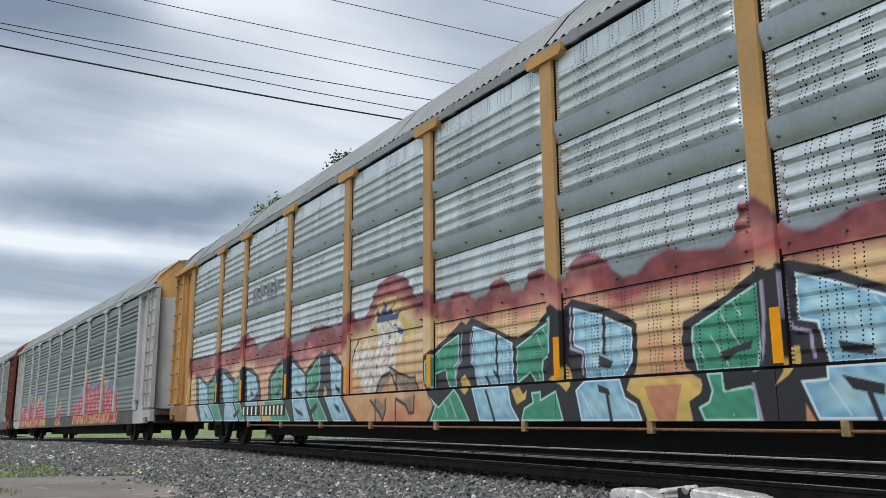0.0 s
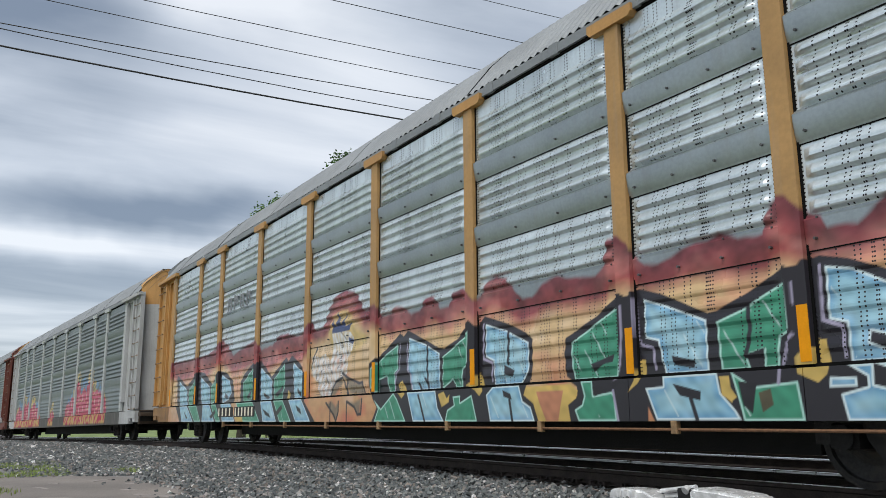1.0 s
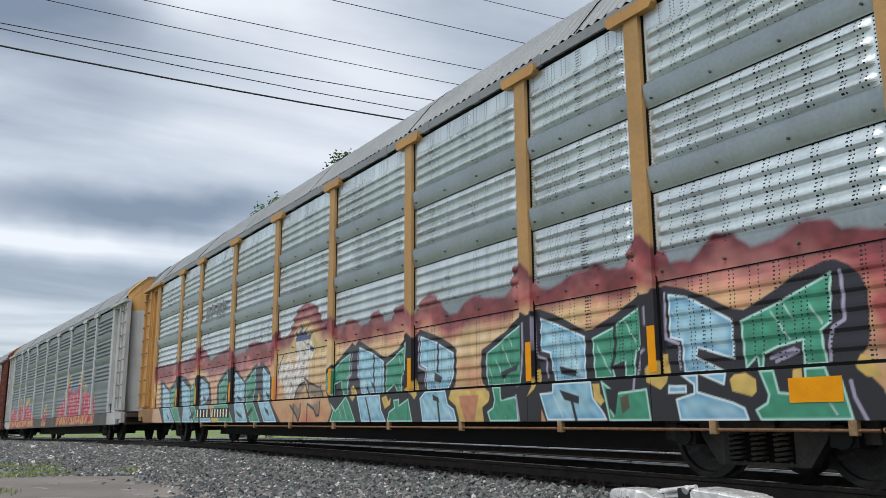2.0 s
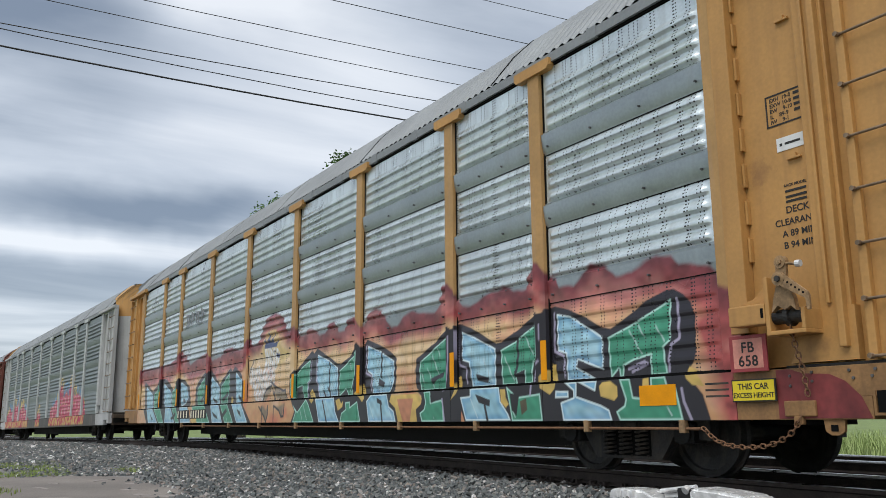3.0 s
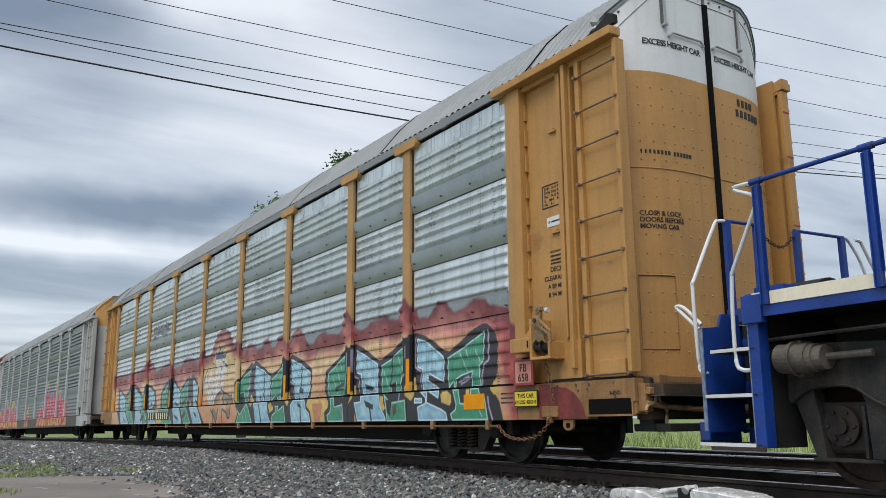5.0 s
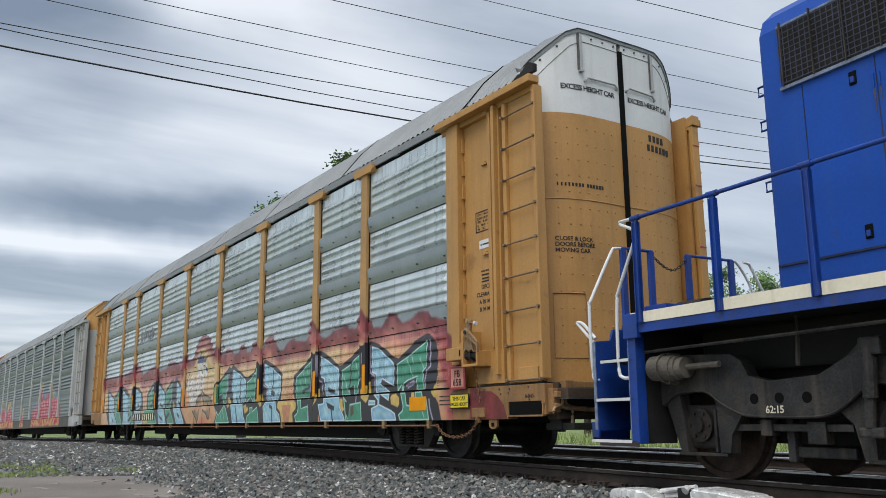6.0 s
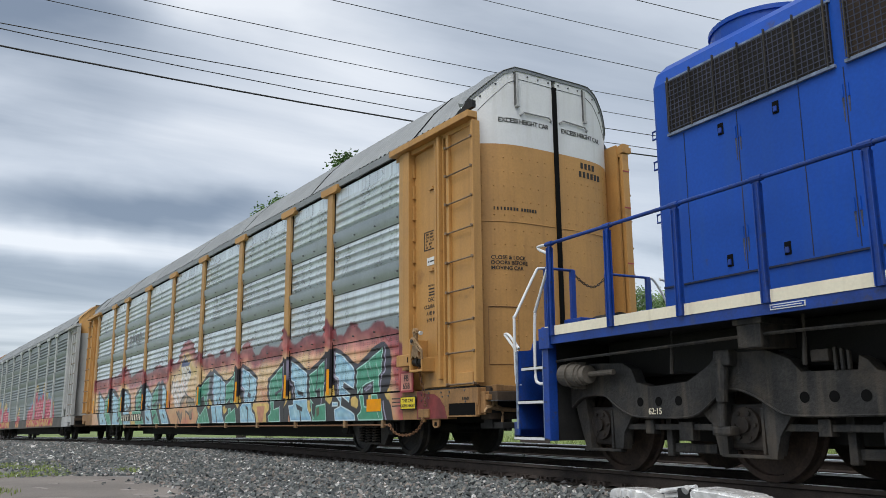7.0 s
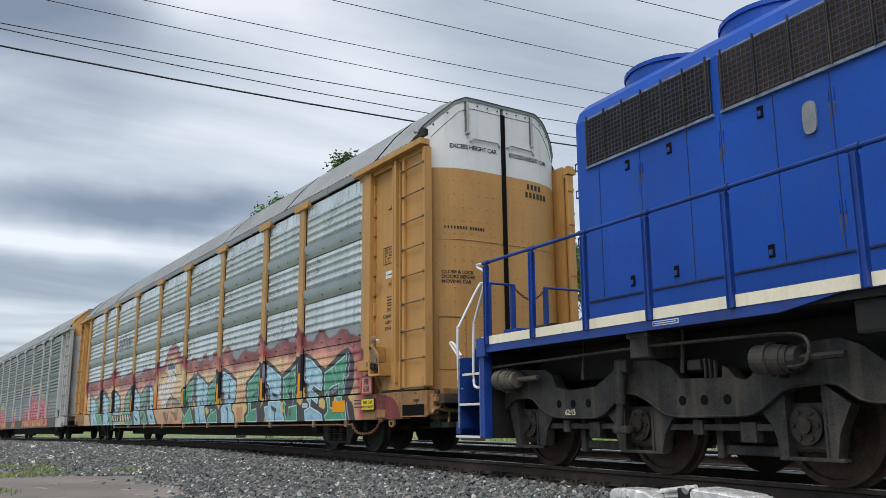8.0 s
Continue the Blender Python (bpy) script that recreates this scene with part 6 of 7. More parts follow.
        for pts in ([(-8.70, yo, 2.57), (-8.82, yo, 2.58), (-8.93, yo, 2.58), (-8.90, yo, 2.54), (-8.75, yo, 2.47), (-8.70, yo, 2.41), (-8.72, yo, 2.35), (-9.01, yo, 1.85), (-9.03, yo, 1.79), (-9.05, yo, 1.49), (-9.05, yo, 1.06), (-8.99, yo, 0.98), (-8.90, yo, 0.97)], [(-9.575, sy * 0.97, 2.47), (-9.58, sy * 1.06, 2.46), (-9.585, sy * 1.12, 2.40), (-9.57, sy * 1.43, 1.86), (-9.56, sy * 1.47, 1.76), (-9.53, sy * 1.48, 1.10), (-9.50, sy * 1.48, 0.99), (-9.43, sy * 1.48, 0.97)], [(-9.53, sy * 1.45, 1.38), (-9.64, sy * 1.45, 1.47), (-9.78, sy * 1.45, 1.59), (-9.81, sy * 1.45, 1.62), (-9.76, sy * 1.45, 1.62), (-9.68, sy * 1.45, 1.58), (-9.50, sy * 1.45, 1.42)]):
            part("step_handrail", tube(bmesh.new(), smooth_line(pts, 4), 0.018, 8), WHITE, loco, "white bent grab rail")
        # long handrail
        hy = sy * 1.55
        part("handrail", tube(bmesh.new(), [(-8.70, hy, 2.565), (9.0, hy, 2.565)], 0.020, 10), BLUE_TRIM, loco, "blue tubular handrail")
        for x in (-8.66, -7.62, -6.62, -5.64, -4.62, -3.35, -2.1, -0.8, 0.5, 1.8, 3.1, 4.4, 5.7, 7.0, 8.3):
            st = part("stanchion", boxes((x - 0.032, x + 0.032, hy - 0.012, hy + 0.012, 1.50, 2.545), (x - 0.032, x - 0.022, hy - 0.03, hy + 0.03, 1.50, 2.52), (x + 0.022, x + 0.032, hy - 0.03, hy + 0.03, 1.50, 2.52), bev=0.003), BLUE_TRIM, loco, "blue channel stanchion")
            part("clamp", rod(bmesh.new(), (x - 0.06, hy, 2.565), (x + 0.06, hy, 2.565), 0.030, 10), BLUE_TRIM, st)
    for y in (-0.95, -0.54, 0.04, 0.75):
        part("end_stanchion", boxes((-9.60, -9.55, y - 0.035, y + 0.035, 1.58, 2.47), bev=0.004), BLUE_TRIM, loco)
    for y0, y1 in ((-0.95, -0.54), (0.04, 0.75)):
        part("end_rail", tube(bmesh.new(), [(-9.575, y0 - 0.03, 2.475), (-9.575, y1 + 0.03, 2.475)], 0.018, 8), BLUE_TRIM, loco)
    part("end_grab_rail", tube(bmesh.new(), smooth_line([(-9.575, 0.75, 2.47), (-9.575, 0.87, 2.44), (-9.575, 1.09, 2.1), (-9.575, 1.19, 1.5)], 4), 0.016, 8), WHITE, loco, "white bent grab rail")
    bm = bmesh.new()
    chain = smooth_line([(-9.575, -0.54, 2.45), (-9.575, -0.34, 2.31), (-9.575, -0.16, 2.29), (-9.575, 0.04, 2.45)], 6)
    for k, (a, b) in enumerate(zip(chain, chain[1:])):
        d = (b - a) * 0.62
        m = Matrix.Translation((a + b) / 2) @ (b - a).to_track_quat("Z", "Y").to_matrix().to_4x4() @ pose(0, 0, 0, 0, 0, 90 * (k % 2))
        tube(bm, [m @ Vector((0.014 * math.cos(q), 0, d.length * math.sin(q))) for q in [j * math.pi / 4 for j in range(9)]], 0.006, 5)
    part("safety_chain", bm, GRIME, loco, "sagging safety chain")
    part("deck_box", boxes((-9.45, -9.10, -0.79, -0.54, 1.59, 1.80), bev=0.01), BLUE_TRIM, loco)
    part("deck_drum", rod(bmesh.new(), (-9.45, -0.19, 1.60), (-9.05, -0.19, 1.60), 0.29, 28), DARK, loco, "dark half-round housing on the end deck")
    # trucks
    for xc in (-6.48, 6.48):
        axles = (-1.90, 0.13, 2.16)
        up = [(-2.36, 0.76), (-2.27, 1.13), (-2.18, 1.19), (-1.4, 1.15), (-1.27, 1.08), (-1.2, 0.94), (-0.97, 0.89), (-0.47, 0.92), (-0.2, 1.05), (-0.07, 1.16), (0.5, 1.15), (0.73, 1.06), (0.83, 0.95), (1.36, 0.94), (1.38, 1.05), (1.45, 1.01), (1.52, 0.93), (1.62, 0.90), (1.70, 0.94), (1.78, 1.04), (1.95, 1.15), (2.40, 1.19), (2.60, 1.20), (2.80, 1.12), (3.00, 0.97), (3.22, 0.82)]
        low = [(-2.30, 0.69), (-2.10, 0.80), (-1.74, 0.81), (-1.53, 0.69), (-1.28, 0.59), (-0.94, 0.57), (-0.54, 0.57), (-0.34, 0.61), (-0.16, 0.72), (-0.02, 0.81), (0.15, 0.81), (0.35, 0.74), (0.53, 0.64), (0.72, 0.58), (1.39, 0.58), (1.64, 0.59), (1.80, 0.65), (1.94, 0.74), (2.08, 0.81), (2.35, 0.83), (2.55, 0.82), (2.74, 0.70), (2.95, 0.67), (3.22, 0.69)]
        low = [(p.x, p.z) for p in smooth_line([(x, 0, z) for x, z in low], 3)]
        legs = ([(-2.34, 0.80), (-2.27, 0.66), (-2.12, 0.25), (-2.03, 0.25), (-2.06, 0.55), (-2.12, 0.86)], [(-1.70, 0.86), (-1.64, 0.70), (-1.62, 0.26), (-1.50, 0.26), (-1.47, 0.43), (-1.36, 0.57), (-1.28, 0.68)],
                [(-0.38, 0.66), (-0.22, 0.52), (-0.15, 0.24), (-0.05, 0.24), (-0.05, 0.86), (-0.2, 0.8)], [(0.36, 0.84), (0.38, 0.63), (0.40, 0.24), (0.49, 0.25), (0.54, 0.42), (0.64, 0.55), (0.72, 0.66)],
                [(1.70, 0.68), (1.86, 0.50), (1.92, 0.25), (2.0, 0.25), (2.0, 0.86), (1.9, 0.8)], [(2.36, 0.86), (2.36, 0.25), (2.46, 0.25), (2.5, 0.45), (2.62, 0.68)])
        for sy in (-1, 1):
            bm = prism(bmesh.new(), up + low[::-1], sy * 1.13 - 0.07, sy * 1.13 + 0.07)
            bmesh.ops.triangulate(bm, faces=[f for f in bm.faces if len(f.verts) > 6])
            tf = part("truck_frame", bm, GRIME, loco, "grimy cast steel truck frame")
            tf.matrix_basis = pose(xc, 0, 0)
            for leg in legs:
                part("pedestal", prism(bmesh.new(), leg, sy * 1.10 - 0.06, sy * 1.10 + 0.06), GRIME, tf, "cast pedestal leg")
            lip = [(x, sy * 1.20, z + 0.012) for x, z in low]
            part("frame_lip", tube(bmesh.new(), lip, 0.012, 6), GRIME, tf, "rounded lower lip of the frame")
            for x in (-1.15, -0.88, -0.60, 0.85, 1.13, 1.41):
                # Holes are black discs on the frame, shade put in as colour.
                part("frame_hole_shade", rod(bmesh.new(), (x, sy * 1.195, 0.74), (x, sy * 1.204, 0.74), 0.047, 14), BLACK, tf)
            for ax in axles:
                bm = boxes((ax - 0.24, ax + 0.24, 0.85, 1.09, 0.29, 0.70) if sy > 0 else (ax - 0.24, ax + 0.24, -1.09, -0.85, 0.29, 0.70), bev=0.03)
                rod(bm, (ax, sy * 1.0, 0.51), (ax, sy * 1.13, 0.51), 0.16, 20)
                rod(bm, (ax, sy * 1.1, 0.51), (ax, sy * 1.16, 0.51), 0.07, 12)
                for k in range(6):
                    a = k * math.pi / 3
                    rod(bm, (ax + 0.12 * math.cos(a), sy * 1.12, 0.51 + 0.12 * math.sin(a)), (ax + 0.12 * math.cos(a), sy * 1.145, 0.51 + 0.12 * math.sin(a)), 0.02, 6)
                # Set back behind the frame; that shade is in the darker colour.
                part("journal_box", bm, RECESSED, tf, "dark brown journal box with bolted cap")
                part("pedestal_tie", boxes((ax - 0.26, ax + 0.36, sy * 1.12 - 0.04, sy * 1.12 + 0.04, 0.225, 0.255), bev=0.006), GRIME, tf)
                part("wear_liner", boxes((ax + 0.215, ax + 0.245, sy * 1.12 - 0.04, sy * 1.12 + 0.055, 0.26, 0.66), bev=0.006), GRIME, tf)
            for x0, x1 in ((-1.50, -0.25), (0.56, 1.90)):
                bm = boxes((x0, x1, sy * 1.10 - 0.03, sy * 1.10 + 0.03, 0.46, 0.52), (x0 + 0.35, x0 + 0.47, sy * 1.10 - 0.05, sy * 1.10 + 0.05, 0.42, 0.56), (x1 - 0.42, x1 - 0.24, sy * 1.10 - 0.05, sy * 1.10 + 0.05, 0.36, 0.54), bev=0.008)
                part("brake_rod", bm, GRIME, tf)
                part("brake_hanger", boxes((x0 + 0.52, x0 + 0.60, sy * 0.98 - 0.05, sy * 0.98 + 0.05, 0.20, 0.62), (x0 + 0.5, x1 - 0.1, sy * 0.95 - 0.04, sy * 0.95 + 0.04, 0.24, 0.33), bev=0.015), GRIME, tf)
            for x, big in ((-2.05, False), (2.10, True)):
                bm = rod(bmesh.new(), (x - 0.20, sy * 1.33, 1.06), (x + 0.10, sy * 1.33, 1.05), 0.125, 24)
                rod(bm, (x - 0.06, sy * 1.33, 1.055), (x - 0.03, sy * 1.33, 1.055), 0.145, 24)
                rod(bm, (x + 0.08, sy * 1.33, 1.05), (x + 0.16, sy * 1.33, 1.05), 0.115, 20)
                rod(bm, (x + 0.14, sy * 1.33, 1.05), (x + 0.24, sy * 1.33, 1.05), 0.10, 14)
                rod(bm, (x + 0.2, sy * 1.33, 1.05), (x + 0.62, sy * 1.30, 1.06), 0.03, 8)
                box(bm, x - 0.06, x, min(sy * 1.18, sy * 1.33), max(sy * 1.18, sy * 1.33), 0.9, 1.2)
                part("brake_cylinder", bm, DUST if not big else GRIME, tf, "dusty brake cylinder")
            bm = rod(bmesh.new(), (0.05, sy * 1.27, 1.10), (0.0, sy * 1.27, 0.50), 0.04, 12)
            rod(bm, (0.022, sy * 1.27, 0.72), (0.045, sy * 1.27, 1.02), 0.055, 12)
            box(bm, -0.03, 0.16, min(sy * 1.18, sy * 1.30), max(sy * 1.18, sy * 1.30), 1.04, 1.18, 0.02)
            box(bm, -0.10, 0.12, min(sy * 1.18, sy * 1.30), max(sy * 1.18, sy * 1.30), 0.42, 0.50, 0.02)
            part("shock_absorber", bm, GRIME, tf)
            part("brake_pipe", tube(bmesh.new(), smooth_line([(-2.45, sy * 1.40, 1.0), (-2.47, sy * 1.40, 1.18), (-2.35, sy * 1.40, 1.22), (-0.6, sy * 1.40, 1.25), (0.6, sy * 1.40, 1.27), (1.9, sy * 1.40, 1.26), (2.35, sy * 1.40, 1.24), (2.47, sy * 1.40, 1.15), (2.42, sy * 1.40, 1.0), (2.25, sy * 1.40, 0.98)], 5), 0.016, 6), GRIME, tf)
            part("bearing_block", boxes((0.95, 1.12, sy * 1.1 - 0.12, sy * 1.1 + 0.12, 1.02, 1.12), (1.16, 1.19, sy * 1.2 - 0.02, sy * 1.2 + 0.02, 0.94, 1.13), (1.22, 1.25, sy * 1.2 - 0.02, sy * 1.2 + 0.02, 0.94, 1.12), (1.28, 1.31, sy * 1.2 - 0.02, sy * 1.2 + 0.02, 0.94, 1.10), bev=0.015), GRIME, tf)
            for x in (-0.62, 0.92):
                part("hanger_chain", tube(bmesh.new(), [(x, sy * 1.22, 1.42), (x + 0.01, sy * 1.24, 1.2), (x, sy * 1.25, 1.0)], 0.02, 6), GRIME, tf)
            # Added dark plate between the wheels; stands in for the shade there.
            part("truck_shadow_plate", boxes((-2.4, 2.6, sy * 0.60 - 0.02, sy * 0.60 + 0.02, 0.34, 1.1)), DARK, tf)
            if sy < 0:
                writing("stencil", "62:15", 0.088, front(-1.03, -1.206, 0.615), CREAM, tf)
        for ax in axles:
            w = part("wheelset", wheel_mesh(0.51), WHEELRUST, loco, "worn steel wheels on an axle")
            w.matrix_basis = pose(xc + ax, 0, 0.51)
            ROLLING.append((w, xc + ax, 0.51, 0.51))
    return loco


loco = build_locomotive()


# ---- overhead wires ----
def build_wires():
    """Each wire hangs as a shallow parabola across the line: curve, slope and height, thickness."""
    for c, b, a, r in ((0.00197, -0.0235, 8.398, 0.02), (0.00100, 0.0021, 8.932, 0.011), (0.00199, -0.0325, 8.780, 0.011), (0.00134, -0.0163, 9.672, 0.009), (0.00134, -0.0097, 10.174, 0.009), (0.00064, 0.0009, 11.251, 0.01), (0.00128, -0.0103, 12.361, 0.009), (0.00100, 0.0023, 13.481, 0.012)):
        pts = [(-19.0, y, a + b * y + c * y * y) for y in range(-24, 54, 3)]
        ob = part("overhead_wire", tube(bmesh.new(), pts, r, 6), WIRE)
        tagged(ob, "thin black overhead wire spanning the track", "wire", "overhead wires")


build_wires()


# ---- road patch, silver track gear, weeds ----
def build_road():
    bm = bmesh.new()
    rng = random.Random(3)
    outline = [(-16.2, -6.0), (-15.6, 0.3), (-15.3, 1.1), (-14.4, 1.95), (-13.2, 2.25), (-11.6, 2.2), (-10.6, 2.1), (-9.6, 2.25), (-8.0, 1.9), (-6.0, 1.6), (-3.0, 1.5), (4.0, 1.4), (5.0, -6.0)]
    ring = []
    for (x0, y0), (x1, y1) in zip(outline, outline[1:] + outline[:1]):
        for k in range(6):
            t = k / 6
            ring.append((x0 + (x1 - x0) * t + rng.uniform(-0.08, 0.08), y0 + (y1 - y0) * t + rng.uniform(-0.08, 0.08)))
    top = [bm.verts.new((x, y, -0.305)) for x, y in ring]
    low = [bm.verts.new((x, y, -0.36)) for x, y in ring]
    bm.faces.new(top)
    for i in range(len(ring)):
        j = (i + 1) % len(ring)
        bm.faces.new((top[i], low[i], low[j], top[j]))
    bmesh.ops.recalc_face_normals(bm, faces=bm.faces)
    bmesh.ops.triangulate(bm, faces=[f for f in bm.faces if len(f.verts) > 4])
    ob = part("road", bm, ASPHALT)
    tagged(ob, "cracked pinkish-grey asphalt apron beside the ballast", "road", "", "structure")
    bm = bmesh.new()
    for k in range(9):
        x, y = rng.uniform(-15, -10), rng.uniform(0.2, 1.9)
        bmesh.ops.create_icosphere(bm, subdivisions=1, radius=1, matrix=Matrix.LocRotScale((x, y, -0.304), Euler((0, 0, rng.uniform(0, 3))), (rng.uniform(0.1, 0.45), rng.uniform(0.03, 0.09), 0.012)))
    tagged(part("road_patches", bm, mat("pale_worn_patch", (0.23, 0.205, 0.19), 0.9, 0, 0.3, 2, 40, 0.3)), "pale worn patches on the asphalt", "patch", "", "stuff")


def build_stones():
    """Crushed stone as angular chips, thick near the rail and thinner towards the road."""
    rng = np.random.RandomState(5)
    n = 135000
    x = 2.0 - 62 * rng.rand(n) ** 1.5
    ty = np.array([track_y(v) for v in x])
    y = ty - 0.95 - (5.3 * rng.rand(n))
    ok = (y > 2.15 + 0.25 * np.sin(x * 2) + 0.3 * rng.randn(n) * (rng.rand(n) > 0.6)) | ((x < -15.2) & (y > -0.6))
    ok &= ~((x < -15.3) & (y < 1.0) & (x > -20.5) & (rng.rand(n) < 0.75))
    x, y = x[ok], y[ok]
    n = len(x)
    z = np.array([ground_z(a, b) for a, b in zip(x, y)]) + 0.012 * rng.randn(n) + 0.008
    onties = (y > np.array([track_y(v) for v in x]) - 1.35)
    z[onties] -= 0.02
    size = 0.0115 + 0.016 * rng.rand(n) ** 1.8
    size *= np.where(x < -20, 1.5, 1.0) * np.where(x < -36, 1.7, 1.0)
    cube = np.array([(i, j, k) for i in (-1, 1) for j in (-1, 1) for k in (-1, 1)], float)
    faces = np.array([(0, 1, 3, 2), (4, 6, 7, 5), (0, 4, 5, 1), (2, 3, 7, 6), (0, 2, 6, 4), (1, 5, 7, 3)])
    V = cube[None] * (1 + 0.55 * (rng.rand(n, 8, 3) - 0.5)) * (size[:, None, None] * (0.65 + 0.7 * rng.rand(n, 1, 3)))
    q = rng.randn(n, 4)
    q /= np.linalg.norm(q, axis=1)[:, None]
    w, a, b, c = q.T
    R = np.stack([np.stack([1 - 2 * (b * b + c * c), 2 * (a * b - w * c), 2 * (a * c + w * b)], 1), np.stack([2 * (a * b + w * c), 1 - 2 * (a * a + c * c), 2 * (b * c - w * a)], 1), np.stack([2 * (a * c - w * b), 2 * (b * c + w * a), 1 - 2 * (a * a + b * b)], 1)], 1)
    V = np.einsum("nij,nkj->nki", R, V) + np.stack([x, y, z], 1)[:, None]
    F = (faces[None] + 8 * np.arange(n)[:, None, None]).reshape(-1, 4)
    me = bpy.data.meshes.new("ballast_stones")
    me.from_pydata(V.reshape(-1, 3).tolist(), [], F.tolist())
    mt = bpy.data.materials.new("crushed_stone")
    mt.use_nodes = True
    nt = mt.node_tree
    N, L = nt.nodes.new, nt.links.new
    geo, ramp = N("ShaderNodeNewGeometry"), N("ShaderNodeValToRGB")
    L(geo.outputs["Random Per Island"], ramp.inputs[0])
    cr = ramp.color_ramp
    cr.elements[0].position, cr.elements[0].color = 0.0, (0.068, 0.076, 0.078, 1)
    cr.elements[1].position, cr.elements[1].color = 1.0, (0.75, 0.74, 0.71, 1)
    for p, col in ((0.45, (0.135, 0.147, 0.147, 1)), (0.75, (0.20, 0.208, 0.20, 1)), (0.88, (0.25, 0.21, 0.18, 1)), (0.95, (0.38, 0.37, 0.36, 1))):
        e = cr.elements.new(p)
        e.color = col
    tc, nz = N("ShaderNodeTexCoord"), N("ShaderNodeTexNoise")
    nz.inputs["Scale"].default_value, nz.inputs["Detail"].default_value = 60, 3
    L(tc.outputs["Object"], nz.inputs["Vector"])
    mx = N("ShaderNodeMix")
    mx.data_type, mx.blend_type = "RGBA", "MULTIPLY"
    mx.inputs[0].default_value = 0.35
    L(ramp.outputs[0], mx.inputs[6]), L(nz.outputs["Color"], mx.inputs[7])
    b = nt.nodes["Principled BSDF"]
    L(mx.outputs[2], b.inputs["Base Color"])
    b.inputs["Roughness"].default_value = 0.85
    me.materials.append(mt)
    tagged(new("ballast_stones", me), "grey and white crushed ballast stones beside the rail", "ballast", "", "stuff")


def blades(name, spots, height, width, material, label, rng):
    """Grass as many thin bent blades."""
    V, F = [], []
    for x, y, z in spots:
        h = height * rng.uniform(0.45, 1.2)
        a, lean = rng.uniform(0, 6.28), rng.uniform(0.1, 0.6) * h
        dx, dy = math.cos(a), math.sin(a)
        w = width * rng.uniform(0.6, 1.3)
        i = len(V)
        V += [(x - dy * w, y + dx * w, z), (x + dy * w, y - dx * w, z), (x + dx * lean * 0.4 + dy * w * 0.7, y + dy * lean * 0.4 - dx * w * 0.7, z + h * 0.6), (x + dx * lean * 0.4 - dy * w * 0.7, y + dy * lean * 0.4 + dx * w * 0.7, z + h * 0.6), (x + dx * lean, y + dy * lean, z + h)]
        F += [(i, i + 1, i + 2, i + 3), (i + 3, i + 2, i + 4)]
    me = bpy.data.meshes.new(name)
    me.from_pydata(V, [], F)
    me.materials.append(material)
    return tagged(new(name, me), label, "grass", "", "stuff")


GRASS = mat("grass_blades", (0.19, 0.25, 0.06), 0.7, 0, 0.4, 1.5, 12, 0)
MEADOW = mat("tall_meadow_grass", (0.27, 0.34, 0.12), 0.75, 0, 0.4, 0.8, 6, 0)


def build_grass():
    rng = random.Random(8)
    spots = []
    while len(spots) < 9000:
        x, y = rng.uniform(-21, -15.2), rng.uniform(-1.5, 1.2)
        if noise.noise((x * 0.9, y * 1.5, 3)) > -0.15:
            spots.append((x, y, -0.34))
    while len(spots) < 9600:
        x, y = rng.gauss(-16.2, 0.35), rng.gauss(2.15, 0.12)
        spots.append((x, y, -0.33))
    while len(spots) < 10200:
        spots.append((rng.gauss(-12.3, 0.3), rng.gauss(-0.1, 0.15), -0.32))
    blades("verge_grass", spots, 0.07, 0.006, GRASS, "short green grass at the edge of the asphalt", rng)
    spots = []
    while len(spots) < 26000:
        x = -45 + 50 * rng.random()
        d = 8.2 + 30 * rng.random() ** 2
        spots.append((x, track_y(x) + d, -0.72 + track_z(x)))
    blades("meadow_grass", spots, 0.75, 0.016, MEADOW, "tall light-green meadow grass beyond the tracks", rng)


def build_gear():
    """Silver-painted track gear beside the rail, only its top seen."""
    silver = mat("silver_paint", (0.86, 0.86, 0.85), 0.25, 0.45, 0.2, 9, 40, 0.35, 0.35, (0.12, 0.11, 0.10))
    g = thing("track_switch_gear", "battered silver-painted switch gear beside the rail", "switch gear")
    y = 5.5
    bm = prism(bmesh.new(), [(-6.74, -0.33), (-6.74, -0.12), (-6.66, -0.085), (-6.45, -0.08), (-6.22, -0.085), (-6.12, -0.12), (-6.10, -0.33)], y - 0.15, y + 0.15)
    bmesh.ops.bevel(bm, geom=list(bm.edges), offset=0.02, segments=2, affect="EDGES")
    part("housing", bm, silver, g, "dented silver housing")
    bm = prism(bmesh.new(), [(-5.64, -0.33), (-5.64, -0.04), (-5.60, -0.012), (-5.30, -0.02), (-5.02, -0.04), (-4.92, -0.09), (-4.86, -0.33)], y - 0.16, y + 0.16)
    bmesh.ops.bevel(bm, geom=list(bm.edges), offset=0.025, segments=2, affect="EDGES")
    part("cover", bm, silver, g, "rounded silver cover")
    bm = rod(bmesh.new(), (-6.15, y, -0.085), (-5.70, y, -0.02), 0.022, 10)
    rod(bm, (-6.12, y + 0.04, -0.13), (-5.66, y + 0.04, -0.08), 0.03, 10)
    part("linkage", bm, silver, g)
    part("bracket", boxes((-5.84, -5.66, y - 0.1, y + 0.1, -0.33, -0.03), bev=0.02), DARK, g)
    part("knob", rod(bmesh.new(), (-5.72, y - 0.12, -0.05), (-5.72, y - 0.08, -0.03), 0.035, 12), silver, g)
    for x in (-6.6, -6.5, -6.38):
        part("lug", boxes((x, x + 0.05, y - 0.19, y - 0.1, -0.24, -0.09), bev=0.012), silver, g)


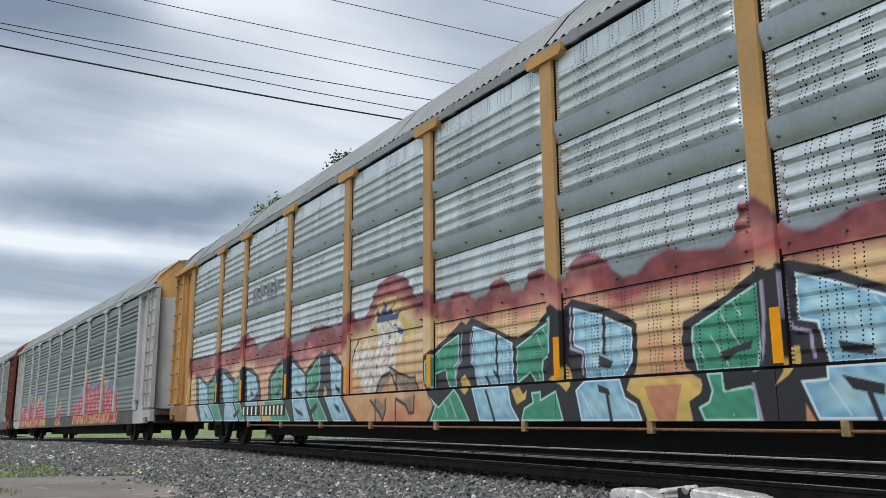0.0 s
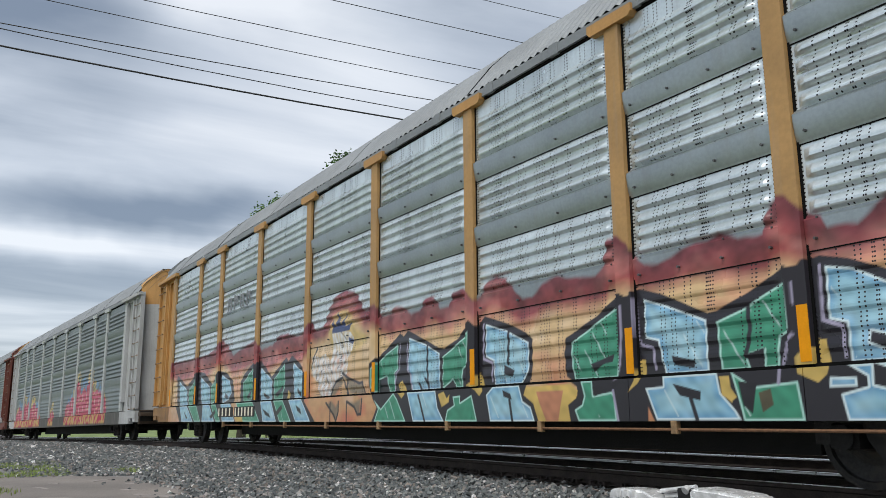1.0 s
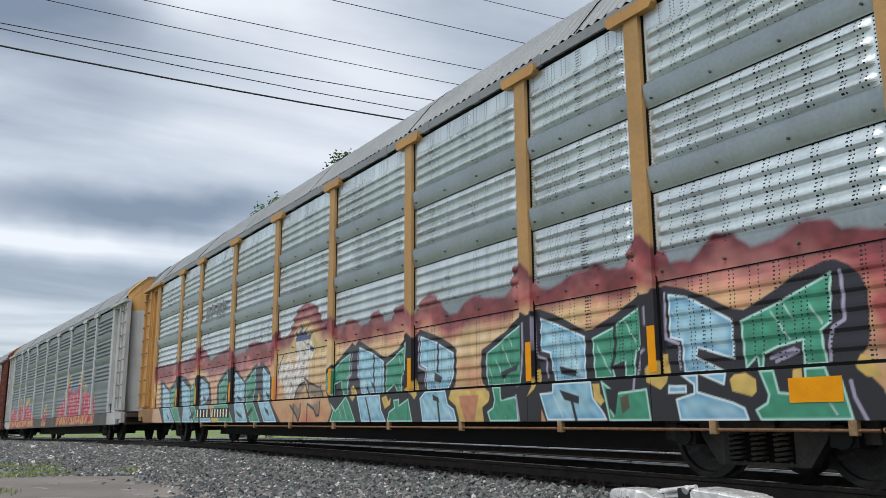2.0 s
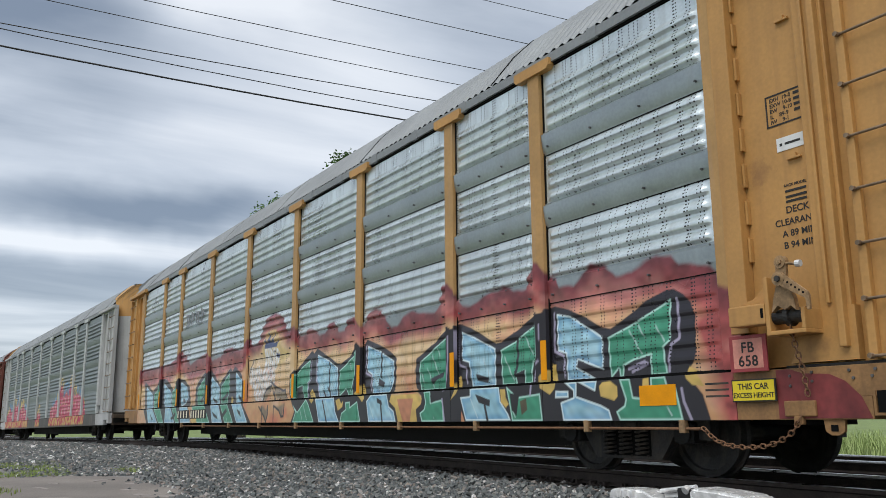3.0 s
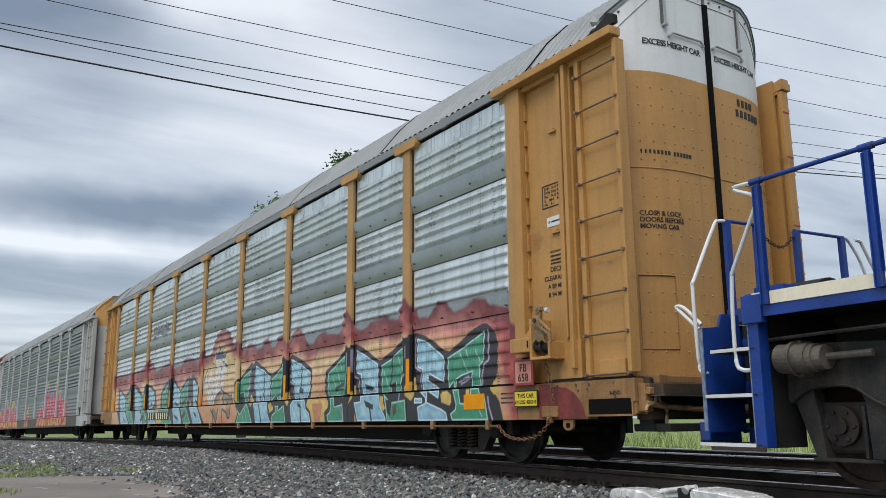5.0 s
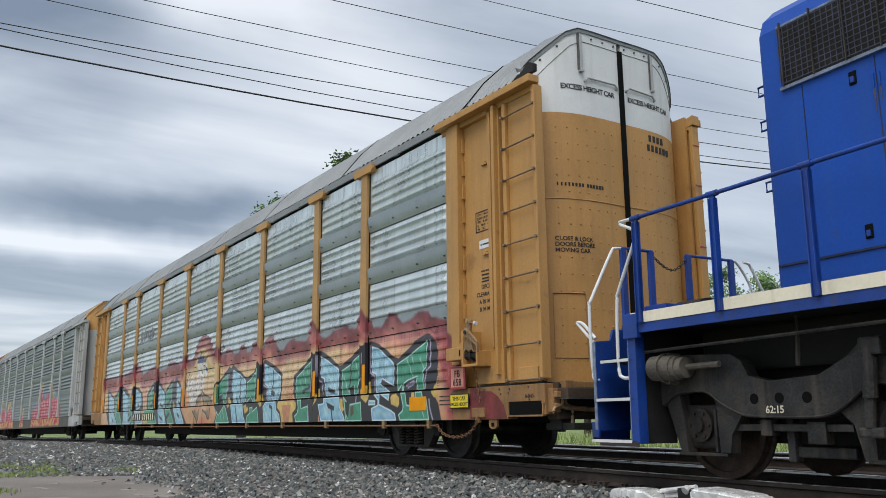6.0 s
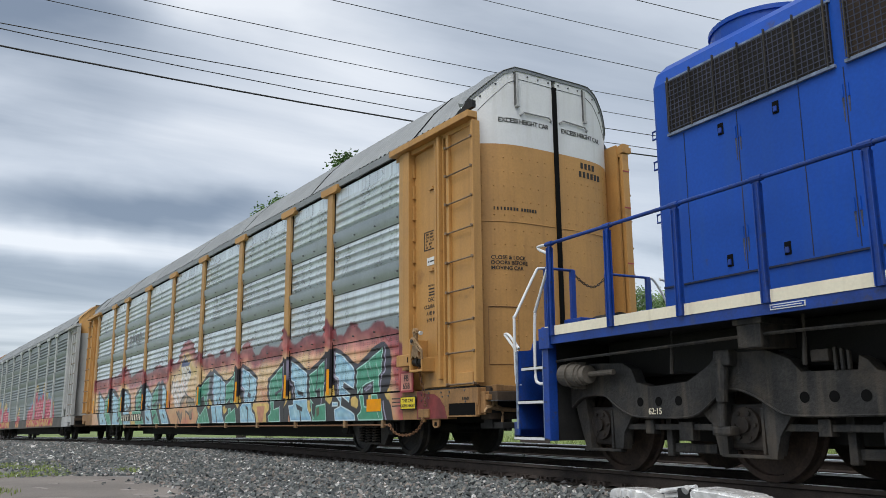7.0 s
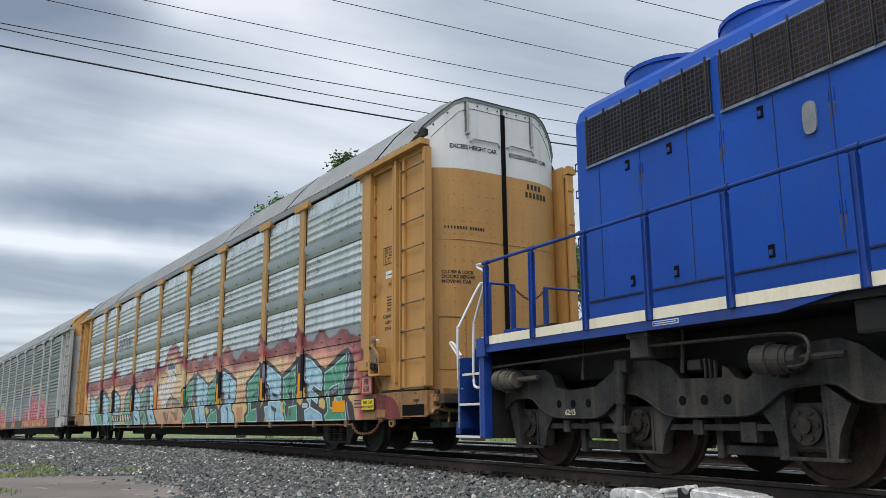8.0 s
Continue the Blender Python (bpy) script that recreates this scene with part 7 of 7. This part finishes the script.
def build_tree(x, y, height, spread, seed, low, leaves):
    rng = random.Random(seed)
    z0 = -0.75 + track_z(x)
    tr = thing("tree", "leafy deciduous tree with a ragged green crown", "tree", "trees behind the train")
    bm = bmesh.new()
    tips = []

    def limb(p, d, length, r, depth):
        pts = [p]
        for k in range(4):
            d = (d + Vector((rng.uniform(-0.25, 0.25), rng.uniform(-0.25, 0.25), rng.uniform(0, 0.2)))).normalized()
            pts.append(pts[-1] + d * length / 4)
        rr = [r * (1 - 0.17 * k) for k in range(5)]
        for a, b, r0, r1 in zip(pts, pts[1:], rr, rr[1:]):
            m = Matrix.Translation((a + b) / 2) @ (b - a).to_track_quat("Z", "Y").to_matrix().to_4x4()
            bmesh.ops.create_cone(bm, cap_ends=False, segments=7, radius1=r0, radius2=r1, depth=(b - a).length * 1.04, matrix=m)
        tips.extend(pts[2:])
        if depth:
            for k in range(4 if depth == 2 else 3):
                q = pts[rng.randint(1, 4)]
                e = Vector((rng.uniform(-1, 1), rng.uniform(-1, 1), rng.uniform(0.15, 0.9))).normalized()
                limb(q, e, length * rng.uniform(0.45, 0.7), r * 0.45, depth - 1)
    limb(Vector((0, 0, 0)), Vector((0, 0, 1)), height * 0.62, height * 0.022, 3)
    top = max(t.z for t in tips)
    high = [t for t in tips if t.z > 0.86 * top]
    mid = Vector((sum(t.x for t in high), sum(t.y for t in high), 0)) / len(high)

    def settle(t):
        return Vector(((t.x - mid.x * t.z / top) * spread, (t.y - mid.y * t.z / top) * spread, t.z * height * 0.95 / top))
    for v in bm.verts:
        v.co = settle(v.co)
    part("trunk", bm, TIE, tr, "brown tapered trunk with limbs")
    V, F = [], []
    for t in tips:
        t = settle(t)
        if t.z < low * height:
            continue
        for k in range(leaves * (3 if t.z > 0.90 * height else 1)):
            c = t + Vector((rng.gauss(0, 0.34), rng.gauss(0, 0.34), rng.gauss(0, 0.24)))
            c.z = min(c.z, height)
            u = Vector((rng.gauss(0, 1), rng.gauss(0, 1), rng.gauss(0, 0.6))).normalized()
            v = u.orthogonal().normalized()
            s = rng.uniform(0.07, 0.13)
            i = len(V)
            V += [tuple(c - u * s), tuple(c + v * s * 0.5), tuple(c + u * s), tuple(c - v * s * 0.5)]
            F.append((i, i + 1, i + 2, i + 3))
    me = bpy.data.meshes.new("crown")
    me.from_pydata(V, [], F)
    me.materials.append(LEAF)
    ob = new("crown", me)
    ob.parent = tr
    tagged(ob, "many small green leaves", "", "", "stuff")
    tr.matrix_basis = pose(x, y, z0, 0, 0, rng.uniform(0, 360))


LEAF = mat("tree_leaves", (0.105, 0.185, 0.055), 0.6, 0, 0.45, 0.7, 5, 0)
build_road()
build_stones()
build_grass()
build_gear()
for k, (x, y, h, sp, low, leaves) in enumerate(((-38.3, 16.0, 15.2, 0.8, 0.70, 130), (-56.2, 16.2, 17.9, 0.65, 0.70, 130), (-63.0, 16.0, 16.7, 1.0, 0.75, 130), (-39.0, 40.0, 11.2, 1.2, 0.3, 140), (-45.5, 41.0, 10.7, 1.2, 0.3, 140), (-52.6, 40.0, 15.8, 0.9, 0.3, 140))):
    build_tree(x, y, h - track_z(x), sp, 20 + k, low, leaves)


# ---- the rolling train ----
def motions():
    for vehicle, c, b in MOVERS:
        walk(vehicle, [(t, vehicle_pose(c + s, b)) for t, s in ROLLED])
    for w, x, z, r in ROLLING:
        walk(w, [(0.2 * i, pose(x, 0, z, 0, math.degrees(rolled(0.2 * i) / r), 0)) for i in range(41)])


MOVERS = [(graffiti_car, -12.242, 10.0), (loco, 12.318, 6.6), (grey_car, -41.1, 10.0), (brown_car, -69.9, 10.0)]
motions()
